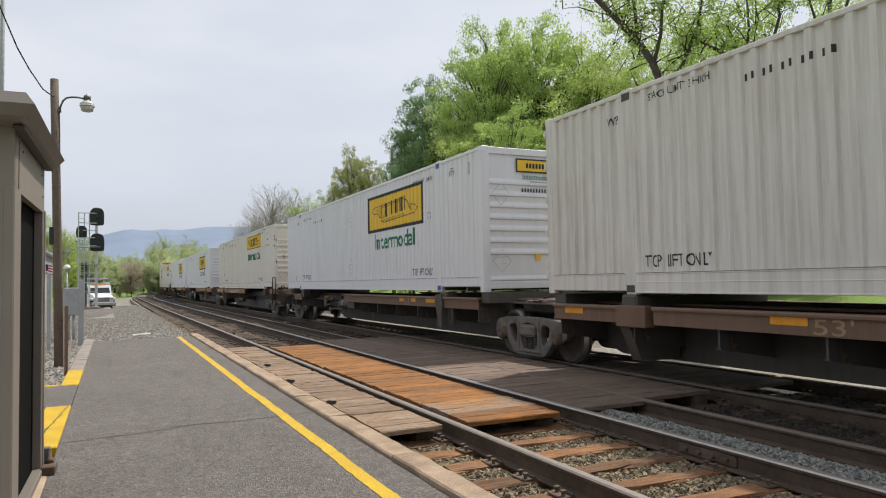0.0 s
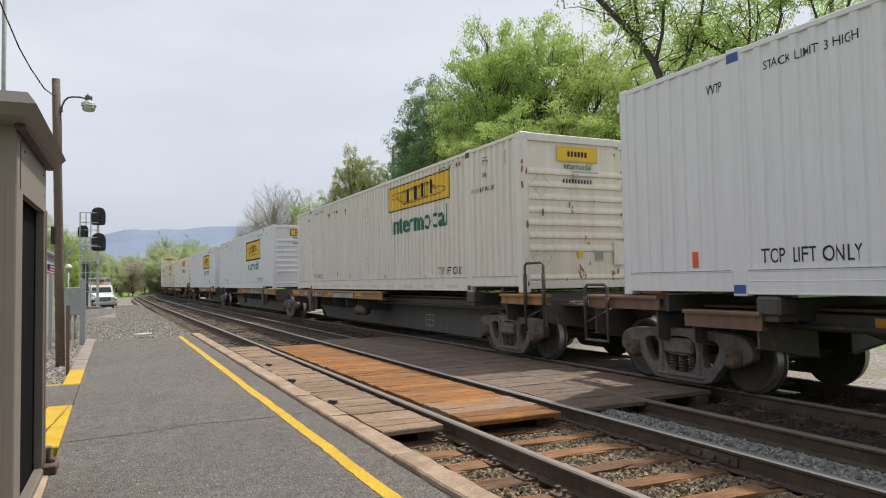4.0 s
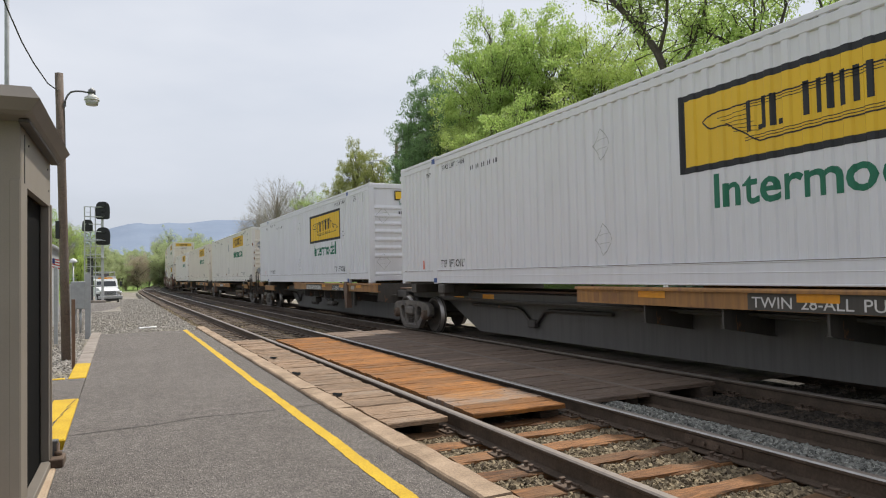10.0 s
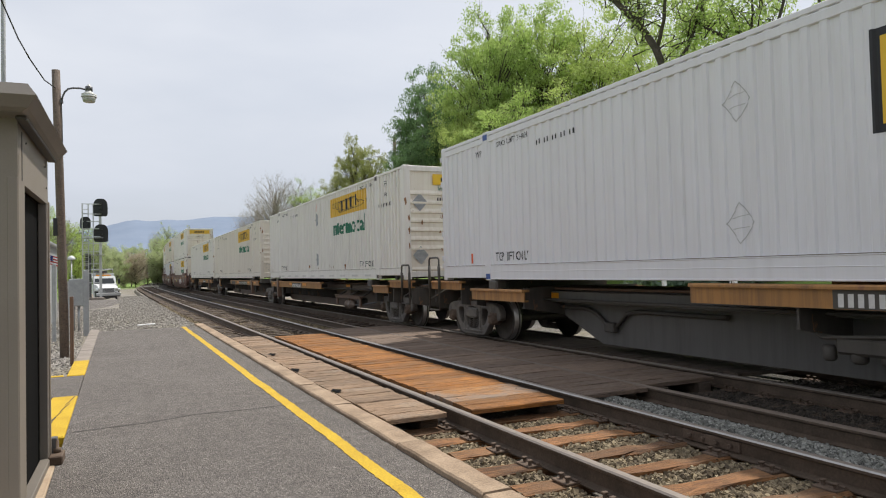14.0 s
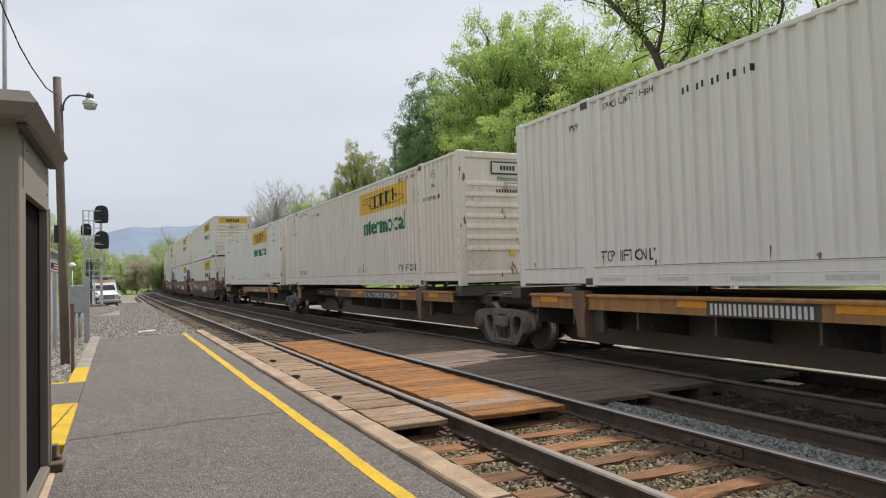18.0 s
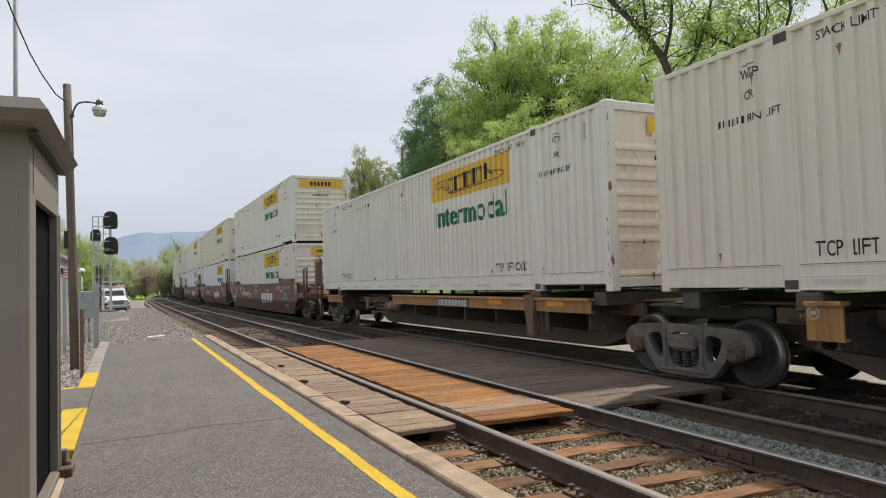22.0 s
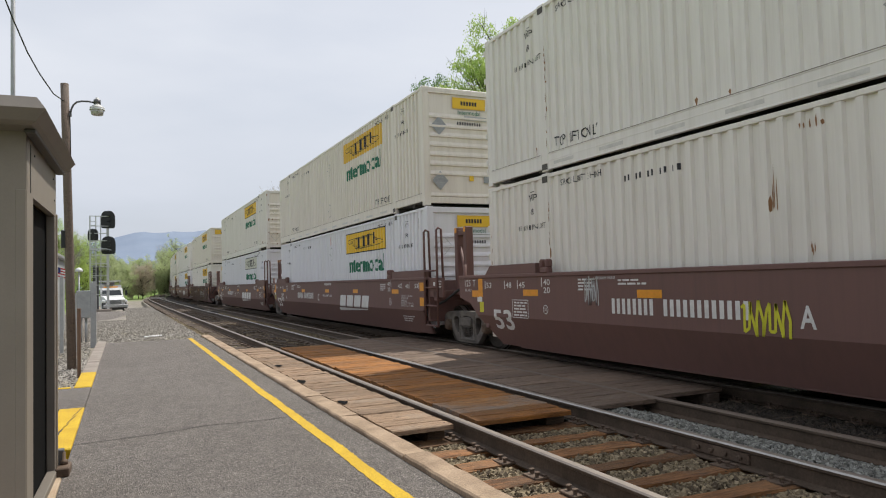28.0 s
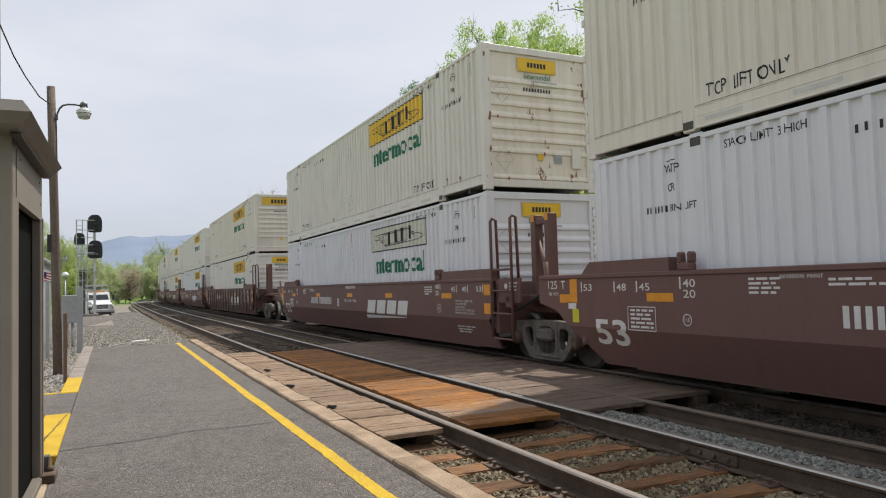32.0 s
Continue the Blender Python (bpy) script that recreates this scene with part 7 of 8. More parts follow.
BRAKE_ME = simple((-0.8, 0.8, -0.42, -0.36, 0.32, 0.40), (-0.8, 0.8, 0.36, 0.42, 0.32, 0.40), name="brake_beam")


def side_mark(car, polys, y_left, z0, x, mat, label="", name="marking"):
    """Paint on a car's near side; on the well cars it follows the sheet that rakes in below."""
    bm = flat_mark(polys, lambda u, v: (x, y_left - u, z0 + v))
    if car.name.startswith("well") and z0 < 0.74:
        bmesh.ops.bisect_plane(bm, geom=bm.verts[:] + bm.edges[:] + bm.faces[:], plane_co=(0, 0, 0.74), plane_no=(0, 0, 1))
        for v in bm.verts:
            v.co.x += max(0.0, 0.74 - v.co.z) * 0.22 / 0.54
    ob = part(name, tidy(bm), mat, car, label)
    return tagged(ob, kind="stuff") if name in ("lettering", "graffiti") else ob


# ---- spine cars ----
def outrigger_mesh(s):
    bm = bmesh.new()
    o = ((-1.28, 0.63), (-1.28, 0.98), (-0.3, 1.0), (-0.3, 0.47))
    v1 = [bm.verts.new((s * p, -0.015, z)) for p, z in o]
    v2 = [bm.verts.new((s * p, 0.015, z)) for p, z in o]
    bm.faces.new(v1)
    bm.faces.new(v2[::-1])
    for j in range(4):
        bm.faces.new((v1[(j + 1) % 4], v1[j], v2[j], v2[(j + 1) % 4]))
    for p in ((-1.29, 0.63), (-0.3, 0.47)):
        for q in (-0.04, 0.04):
            bm.verts.new((s * p[0], q, p[1]))
            bm.verts.new((s * p[0], q, p[1] - 0.016))
    bm.verts.ensure_lookup_table()
    w = bm.verts[-8:]
    for f in ((0, 2, 6, 4), (1, 5, 7, 3), (0, 1, 3, 2), (4, 6, 7, 5), (0, 4, 5, 1), (2, 3, 7, 6)):
        bm.faces.new([w[k] for k in f])
    bmesh.ops.recalc_face_normals(bm, faces=bm.faces[:])
    return shared(bm, "outrigger")


OUTRIGGER = {s: outrigger_mesh(s) for s in (-1, 1)}


def spine_car(label, s0, front, rear, trucks, kind, paint, text=None, layout="front", words=(), numbers=(), low=0.215, gear="pipe", nose=-7.72, tail=8.5, extra=(), front_plate=(-8.5, -6.45, 0.73, 0.97), sill=None, patches=None, foot=5.78):
    """One platform of a spine car round a container whose middle is at s0; front and rear are its ends along the line."""
    car = tagged(bare("spine_car"), label, "spine car", "cars of the train")
    car["s"] = s0
    a, b = front - s0, rear - s0
    bm = bmesh.new()
    low = 0.12 if kind == "deep" else low
    half = 0.42 if kind == "deep" else 0.36
    d0, d1 = (-4.7, 7.4) if layout == "rear" else (-8.0 if kind == "deep" else -6.7, 3.95 if max(trucks) - s0 > 5 else 6.0)
    old = paint is SPINE_BROWN
    sooty = SPINE_GREY if kind == "deep" or low < 0.2 else SPINE_DARK if old else SPINE_UMBER
    slab(bm, ((max(a + 0.4, d0 - 1.7), 0.78), (d0 - 1.25, 0.62), (d0, low), (d1, low), (d1 + 1.25, 0.62), (min(b - 0.4, d1 + 1.7), 0.78), (b, 0.80), (b, 1.02), (a, 1.02), (a, 0.80)), -half, half)
    part("centre_sill", tidy(bm), sooty, car, "deep dark centre sill")
    part("top_plate", tidy(boxed(-0.62, 0.62, a + 0.3, b - 0.3, 1.02, 1.06, 0.008)), SPINE_BROWN, car, "rusty top plate")
    x = -1.33
    zl, zh = sill or ((0.945, 1.19) if kind == "deep" else (0.855, 1.09))
    # outer sills stand only beside part of the deck
    if layout == "rear":
        spans, feet = (front_plate, (-1.07, foot - 0.18, zl, zh), (foot + 0.17, tail, zl, zh)), (foot,)
    else:
        spans, feet = ((nose, -6.15, zl, zh), (-5.8, 1.0, zl, zh)), (-5.97,)
    spans += extra
    for y0, y1, z0, z1 in spans:
        for s in (-1, 1):
            bm = bmesh.new()
            prof = ((1.335, z0), (1.335, z1 - 0.045), (1.375, z1 - 0.045), (1.375, z1 - 0.018), (1.36, z1), (1.22, z1), (1.22, z1 - 0.045), (1.31, z1 - 0.045), (1.31, z0 + 0.03), (1.24, z0 + 0.03), (1.24, z0))
            ra = [bm.verts.new((s * px, y0, pz)) for px, pz in prof]
            rb = [bm.verts.new((s * px, y1, pz)) for px, pz in prof]
            bm.faces.new(ra)
            bm.faces.new(rb[::-1])
            for j in range(len(prof)):
                bm.faces.new((ra[j], ra[(j + 1) % len(prof)], rb[(j + 1) % len(prof)], rb[j]))
            part("side_sill", tidy(bm), paint, car, "weathered channel side sill")
        if y1 - y0 > 5:
            arms = [y0 + 1.2 + 1.375 * i for i in range(4)] if layout == "front" else [y1 - 1.05 - 1.4 * i for i in range(4)]
        else:
            arms = [y0 + 0.1, y1 - 0.1]
        for yy in arms:
            for s in (-1, 1):
                part("outrigger", OUTRIGGER[s], SPINE_DARK, car, "", pose(0, yy, zl - 0.855))
        if patches is None:
            side_mark(car, rect(0, 0, min(0.62, (y1 - y0) * 0.3), 0.10), y0 + min(0.85, (y1 - y0) * 0.4), z0 + 0.075, x - 0.008, ORANGE_PLATE, "orange reflector patch")
            if y1 - y0 > 5:
                side_mark(car, rect(0, 0, 0.55, 0.10), y1 - 0.5, z0 + 0.075, x - 0.008, ORANGE_PLATE, "orange reflector patch")
                if not text:
                    side_mark(car, rect(0, 0, 0.45, 0.12), y0 + 1.9, z0 + 0.05, x - 0.0075, PALE_PATCH, "pale worn patch")
    for y, w in patches or ():
        side_mark(car, rect(0, 0, w, 0.09), y, zh - 0.14, x - 0.0125, ORANGE_PLATE, "orange reflector patch")
    for s in (-1, 1):
        x0, x1 = sorted((s * 0.60, s * 0.70))
        part("stringer", tidy(boxed(x0, x1, a + 1.2, b - 1.2, 0.80, 1.0, 0.01)), SPINE_UMBER if gear == "rigging" else sooty, car, "sooty inner stringer")
        for y in feet:
            if sill and old:
                xa, xb = sorted((s * 1.385, s * 1.20))
                part("load_bracket", tidy(boxed(xa, xb, y - 0.06, y + 0.54, zl - 0.05, zh + 0.01, 0.012)), paint, car, "worn load bracket over the sill")
                bm = bmesh.new()
                o = ((1.34, 0.75), (1.13, 0.27), (0.42, 0.25), (0.42, 0.95), (1.34, 0.95))
                va = [bm.verts.new((s * p, y + 0.30, z)) for p, z in o]
                vb = [bm.verts.new((s * p, y + 0.50, z)) for p, z in o]
                bm.faces.new(va)
                bm.faces.new(vb[::-1])
                for j in range(5):
                    bm.faces.new((va[j], va[(j + 1) % 5], vb[(j + 1) % 5], vb[j]))
                part("bracket_web", tidy(bm), SPINE_DARK, car, "deep sooty gusset under the bracket")
                continue
            bm = bmesh.new()
            slab(bm, ((y - 0.15, zh + 0.05), (y + 0.13, zh + 0.05), (y + 0.15, 0.95), (y + 0.06, 0.66), (y + 0.03, 0.43), (y - 0.17, 0.43), (y - 0.15, 0.72), (y - 0.20, 0.95)), min(s * 1.39, s * 1.22), max(s * 1.39, s * 1.22))
            part("load_bracket", tidy(bm), SPINE_DARK if old else SPINE_BROWN, car, "worn load bracket reaching below the sill")
            xa, xb = sorted((s * 1.24, s * 1.16))
            part("bracket_web", tidy(boxed(xa, xb, y - 0.42, y - 0.16, 0.5, 1.0, 0.01)), SPINE_DARK, car)
    for e in (-1, 1):
        part("cross_bearer", tidy(boxed(-1.3, 1.3, e * 6.1 - 0.12, e * 6.1 + 0.12, 0.92, 1.17, 0.01)), SPINE_DARK, car)
        part("cross_bearer", tidy(boxed(-1.25, 1.25, e * 7.85 - 0.15, e * 7.85 + 0.15, 0.98, 1.19, 0.01)), SPINE_DARK, car)
        part("pedestal", tidy(boxed(-1.33, -1.05, e * 6.1 - 0.16, e * 6.1 + 0.16, 0.98, 1.2, 0.03)), SPINE_DARK, car, "container pedestal")
    for y in (a + 0.25, b - 0.25):
        part("end_casting", tidy(boxed(-0.55, 0.55, y - 0.75, y + 0.75, 0.80, 1.0, 0.03)), SPINE_DARK, car, "articulated end casting")
        part("air_hose", tube(bmesh.new(), [(-0.35, y - 0.5, 1.0), (-0.4, y - 0.32, 1.1), (-0.42, y - 0.08, 1.13), (-0.4, y + 0.2, 1.08), (-0.36, y + 0.4, 1.0)], 0.018, 8), RUBBER, car, "looping black air hose")
        part("air_hose", tube(bmesh.new(), [(-0.75, y - 0.5, 0.98), (-0.8, y - 0.2, 1.06), (-0.8, y + 0.2, 1.06), (-0.75, y + 0.5, 0.98)], 0.012, 6), DARK_STEEL, car)
        part("end_deck", tidy(boxed(-0.95, 0.95, y - 0.5, y + 0.5, 0.985, 1.015)), SPINE_DARK, car)
        part("deck_rib", tidy(boxed(-0.9, 0.9, y - 0.06, y + 0.06, 1.015, 1.05, 0.01)), SPINE_BROWN, car)
    part("brake_pipe", tube(bmesh.new(), [(-0.85, a + 1.5, 0.86), (-0.85, b - 1.5, 0.86)], 0.025, 6), SPINE_DARK, car)
    if layout == "rear":
        side = -half - 0.004
        y, z = (-5.05, 0.45) if gear == "rigging" else (-1.72, 0.28)
        side_mark(car, ribbon([(0, 0), (0.5, 0), (0.5, 0.28), (0, 0.28), (0, 0)], 0.016) + ribbon([(0.25, 0), (0.25, 0.28)], 0.014) + ribbon([(0, 0.14), (0.5, 0.14)], 0.014), y, z, side, PALE_PATCH, "white stencilled box", "stencil")
    if gear == "rigging":
        part("rigging_bar", tidy(boxed(-1.12, -1.02, -4.65, -2.05, 0.58, 0.665, 0.01)), SPINE_BROWN, car, "rusty brake rigging bar")
        part("rigging_flange", tidy(boxed(-1.16, -0.98, -4.65, -2.05, 0.665, 0.682)), SPINE_BROWN, car)
        for y in (-4.55, -2.14):
            part("rigging_leg", tidy(boxed(-1.1, -1.04, y - 0.07, y + 0.07, 0.36, 0.585, 0.01)), SPINE_BROWN, car)
        for y in (-4.5, -3.3, -2.15):
            part("rigging_strut", tube(bmesh.new(), [(-1.06, y, 0.64), (-0.45, y + 0.1, 0.92)], 0.03, 6), SPINE_DARK, car)
        tank = part("brake_tank", turned(bmesh.new(), ((-0.38, 0.035), (-0.34, 0.05), (-0.24, 0.10), (-0.19, 0.135), (-0.17, 0.15), (-0.15, 0.135), (0.22, 0.135), (0.24, 0.155), (0.29, 0.155), (0.31, 0.14), (0.33, 0.09)), (-1.05, -3.60, 0.385), "y", 18), SPINE_UMBER, car, "brown flanged brake cylinder")
        for k in range(8):
            a0 = math.pi * k / 4
            part("bolt", turned(bmesh.new(), ((-0.20, 0.016), (-0.15, 0.016)), (-1.05 + 0.145 * math.cos(a0), -3.60, 0.385 + 0.145 * math.sin(a0)), "y", 6), SPINE_DARK, tank)
        part("brake_rod", tube(bmesh.new(), [(-1.05, -3.95, 0.385), (-1.02, -4.6, 0.42), (-0.95, -5.6, 0.52)], 0.022, 8), DARK_STEEL, car)
        for q in (-0.12, 0.12):
            part("tank_strap", tidy(boxed(-1.09, -1.01, -3.52 + q - 0.025, -3.52 + q + 0.025, 0.5, 0.60)), SPINE_BROWN, car)
        part("gusset", tidy(slab(bmesh.new(), ((-1.55, 1.0), (-1.75, 0.80), (-2.30, 0.62), (-2.52, 0.66), (-2.60, 1.0)), -0.74, -0.715)), SPINE_UMBER, car, "rusty brown gusset plate")
        side_mark(car, rect(0, 0, 0.42, 0.07), -2.08, 0.93, -0.745, ORANGE_PLATE, "orange reflector patch")
        part("valve", tidy(boxed(-1.05, -0.8, -4.45, -4.1, 0.42, 0.6, 0.03)), SPINE_DARK, car)
    elif gear == "cylinder":
        rusty = SPINE_DARK if old else SPINE_BROWN
        tank = part("brake_tank", turned(bmesh.new(), ((-0.50, 0.03), (-0.47, 0.09), (-0.40, 0.14), (-0.36, 0.15), (0.22, 0.15), (0.24, 0.17), (0.30, 0.17), (0.32, 0.15), (0.44, 0.15), (0.48, 0.07)), (-1.05, 1.57, 0.76), "y", 18), rusty, car, "dull brown brake cylinder with a bolted flange")
        part("tank_label", flat_mark(ribbon([(0, 0), (0.17, 0), (0.17, 0.13), (0, 0.13), (0, 0)], 0.012) + rect(0.03, 0.03, 0.14, 0.05) + rect(0.03, 0.07, 0.12, 0.10), lambda u, v: (-1.05 - 0.1505 * math.cos((v - 0.02) / 0.15) - 0.002, 1.72 - u, 0.76 + 0.1505 * math.sin((v - 0.02) / 0.15))), PALE_PATCH, tank, "pale stencilled plate")
        for y in (1.35, 1.95):
            part("tank_strap", tidy(boxed(-1.13, -0.97, y - 0.03, y + 0.03, 0.88, 1.0)), SPINE_DARK, car)
        part("brake_rod", tube(bmesh.new(), [(-1.05, 2.0, 0.77), (-1.05, 2.6, 0.77), (-1.05, 3.95, 0.66)], 0.03, 8), rusty, car)
        part("brake_pipe", tube(bmesh.new(), [(-1.08, 1.9, 0.90), (-1.1, 2.6, 0.89), (-1.1, 3.5, 0.87), (-1.08, 3.72, 0.80), (-1.06, 3.8, 0.66)], 0.022, 8), rusty, car, "rusty bent brake pipe")
        part("brake_pipe", tube(bmesh.new(), [(-1.06, 1.6, 0.60), (-1.1, 2.2, 0.57), (-1.1, 2.8, 0.585), (-1.1, 3.05, 0.54), (-1.1, 3.2, 0.44)], 0.018, 8), DARK_STEEL, car)
        part("brake_lever", tube(bmesh.new(), [(-1.14, 2.2, 1.02), (-1.14, 2.7, 0.93), (-1.14, 2.95, 0.83), (-1.12, 3.05, 0.62)], 0.022, 8), rusty, car, "bent brake lever")
        part("slack_adjuster", turned(bmesh.new(), ((-0.45, 0.03), (-0.42, 0.055), (0.2, 0.055), (0.24, 0.075), (0.4, 0.075), (0.42, 0.03)), (-0.98, 2.75, 0.68), "y", 12), rusty, car)
        part("valve", tidy(boxed(-1.12, -0.90, 3.12, 3.42, 0.48, 0.60, 0.03)), SPINE_DARK, car)
        part("valve_bowl", turned(bmesh.new(), ((-0.05, 0.05), (0.0, 0.075), (0.08, 0.075), (0.10, 0.04)), (-1.02, 3.24, 0.42), "z", 12), SPINE_DARK, car)
        part("bracket", tidy(boxed(-1.1, -0.95, 3.72, 4.02, 0.62, 0.92, 0.02)), rusty, car, "rusty rod bracket")
        if old:
            part("bracket", tidy(boxed(-1.24, -1.0, 0.30, 0.92, 0.64, 0.86, 0.02)), rusty, car)
    elif layout == "front":
        part("brake_pipe", tube(bmesh.new(), [(-half - 0.06, 6.2, 0.72), (-half - 0.06, 4.25, 0.70), (-half - 0.06, 4.0, 0.62), (-half - 0.06, 3.75, 0.44), (-half - 0.06, 3.5, 0.44), (-half - 0.06, 3.25, 0.66), (-half - 0.06, 3.0, 0.70), (-half - 0.06, 1.2, 0.70)], 0.035, 8), SPINE_DARK, car, "dark pipe dipping along the sill")
        part("dirt_collector", tidy(boxed(-half - 0.14, -half - 0.02, 3.5, 3.75, 0.34, 0.5, 0.02)), SPINE_DARK, car)
    if layout == "front":
        for y in (6.7, 5.3):
            side_mark(car, rect(0, 0, 0.5, 0.1), y, 0.87, -0.705, ORANGE_PLATE, "orange reflector patch")
    for y in trucks:
        truck_under(car, y - s0)
    for y, w in [(y, w) for _, y, w in words if w > 1] + list(numbers) + ([(-2.33, 3.2)] if text and kind == "deep" else [(-1.92, 2.58)] if text else []):
        side_mark(car, rect(0, 0, w + 0.12, zh - zl - 0.055), y + 0.06, zl + 0.004, x - 0.0068, SPINE_DARK, "dark painted panel")
    if text:
        side_mark(car, letters(text, 3.2 if kind == "deep" else 2.58, 0.125), -2.33 if kind == "deep" else -1.92, zl + 0.03, x - 0.01, WHITE_INK, "white lettering", "lettering")
    for body, y, w in words:
        side_mark(car, letters(body, w, 0.17 if old else 0.13), y, zl + 0.015 if old else zl + 0.03, x - 0.01, FADED_INK if old else WHITE_INK, "faded lettering", "lettering")
    for y, w in numbers:
        tagged(side_mark(car, bars(20, w, 0.135, 0.42), y, zl + 0.02, x - 0.01, WHITE_INK, "white marks", "number_mark"), kind="stuff")
    return car


cars = [
    spine_car("rusty brown spine car platform under a container", 1.63, -8.4, 10.77, (-7.9,), "shallow", SPINE_BROWN, layout="rear", words=(("53'", 3.25, 0.44),), tail=7.9, sill=(0.80, 1.04), patches=((3.77, 0.46), (7.59, 0.46))),
    spine_car("rusty brown spine car platform under a container", 19.87, 10.77, 29.25, (10.77, 27.58), "shallow", SPINE_BROWN, words=(("53'", -3.91, 0.42),), gear="cylinder", patches=((-3.60, 0.28), (-4.36, 0.26), (-5.2, 0.5)), extra=((6.17, 7.33, 0.82, 1.03), (7.78, 9.29, 1.0, 1.19))),
    spine_car("dark brown spine car platform under a container", 39.17, 30.0, 49.78, (32.0,), "shallow", SPINE_ORANGE, layout="rear", words=(("2-28/1-57", 5.98, 1.29),), numbers=((3.42, 2.05),), low=0.14, tail=9.0, sill=(0.95, 1.17), foot=6.26, patches=((8.75, 0.8), (4.08, 0.56), (5.72, 0.2), (1.16, 0.5)), front_plate=(-8.85, -7.37, 1.0, 1.18)),
    spine_car("weathered orange spine car platform under a container", 60.02, 49.78, 68.56, (49.78,), "deep", SPINE_ORANGE, "TWIN 28-ALL PURPOSE SPINE CAR", nose=-8.66, patches=((-0.43, 0.52), (-2.91, 0.49), (-6.4, 0.5))),
    spine_car("weathered orange spine car platform under a container", 79.05, 68.56, 88.0, (68.56, 86.5), "deep", SPINE_ORANGE, words=(("2-28/1-57", -4.40, 1.24),), numbers=((-0.98, 2.08),), patches=((-3.11, 0.46), (-5.2, 0.44), (-6.9, 0.5)), nose=-8.75, extra=((4.95, 6.95, 0.82, 1.04), (7.44, 8.93, 1.0, 1.18))),
    spine_car("weathered orange spine car platform under a container", 98.4, 89.3, 107.11, (90.95,), "shallow", SPINE_ORANGE, layout="rear", gear="rigging", numbers=((3.17, 1.42),), patches=((3.72, 0.5), (1.53, 0.56), (6.9, 0.5)), tail=7.2, extra=((-7.6, -6.45, 0.84, 1.05),), front_plate=(-9.2, -7.75, 1.0, 1.18)),
    spine_car("weathered orange spine car platform under a container", 116.47, 107.11, 124.7, (107.11,), "shallow", SPINE_ORANGE, "53' ALL PURPOSE SPINE CAR", extra=((5.70, 6.12, 0.70, 1.11),), patches=((-1.23, 0.54), (-4.66, 0.55), (-6.5, 0.5))),
    spine_car("weathered orange spine car platform under a container", 134.07, 124.7, 143.0, (124.7, 141.3), "shallow", SPINE_ORANGE, numbers=((-2.0, 1.48),), gear="cylinder", patches=((-4.4, 0.55), (-6.5, 0.5)), extra=((5.76, 7.5, 0.80, 1.04),)),
]


for car, y, w, ink in ((cars[6], 0.74, 1.33, "PURPLE"), (cars[3], 0.62, 0.0, "RED")):
    zl = 0.855 if ink == "PURPLE" else 0.945
    if w:
        side_mark(car, rect(0, 0, w, 0.175), y, zl + 0.008, -1.3375, GRAFFITI_TEAL, "painted-over dark teal panel")
    for k in range(3):
        side_mark(car, rect(0, 0, 0.13, 0.13), y - (0.48 if w else 0.05) - 0.21 * k, zl + 0.03, -1.3385, GRAFFITI_PLUM if w else RUST_MARK, "", "marking")


side_mark(cars[6], ribbon([(0.065 * math.cos(k * math.pi / 8), 0.065 * math.sin(k * math.pi / 8)) for k in range(17)], 0.016) + rect(-0.035, -0.02, 0.035, 0.02), 6.03, 0.99, -1.3385, PALE_PATCH, "pale round sticker", "sticker")
part("brake_tank", turned(bmesh.new(), ((-0.42, 0.03), (-0.39, 0.09), (-0.34, 0.13), (-0.30, 0.145), (0.26, 0.145), (0.28, 0.16), (0.34, 0.16), (0.37, 0.13), (0.40, 0.06)), (-1.02, 1.42, 0.60), "y", 18), SPINE_UMBER, cars[2], "rusty brown brake reservoir")
for y in (1.1, 1.65):
    part("tank_strap", tidy(boxed(-1.08, -0.96, y - 0.03, y + 0.03, 0.72, 0.98)), SPINE_DARK, cars[2])
part("valve", tidy(boxed(-1.10, -0.86, -1.35, -0.75, 0.46, 0.64, 0.03)), SPINE_DARK, cars[4], "dark brake valve cluster")
for y, r in ((-0.62, 0.07), (-0.95, 0.085), (-1.25, 0.07)):
    part("valve_bowl", turned(bmesh.new(), ((-0.07, 0.6 * r), (-0.04, r), (0.06, r), (0.10, 0.7 * r)), (-1.0, y, 0.44), "z", 12), SPINE_DARK, cars[4])
part("brake_pipe", tube(bmesh.new(), [(-1.02, -0.4, 0.70), (-1.08, -0.6, 0.62), (-1.08, -1.4, 0.68), (-1.0, -2.0, 0.72), (-1.0, -2.7, 0.56)], 0.022, 8), SPINE_DARK, cars[4])
part("reservoir", tidy(boxed(-1.08, -0.84, -3.45, -2.75, 0.39, 0.55, 0.05)), SPINE_DARK, cars[4], "sooty air reservoir")
part("reservoir_strap", tidy(boxed(-1.0, -0.92, -3.15, -3.05, 0.54, 0.98)), SPINE_DARK, cars[4])
for y in (7.13, -6.39):
    car = cars[2] if y > 0 else cars[4]
    side_mark(car, rect(0, 0, 0.33, 0.11), y, 1.0, -1.3385, PALE_PATCH, "pale printed notice", "sticker")


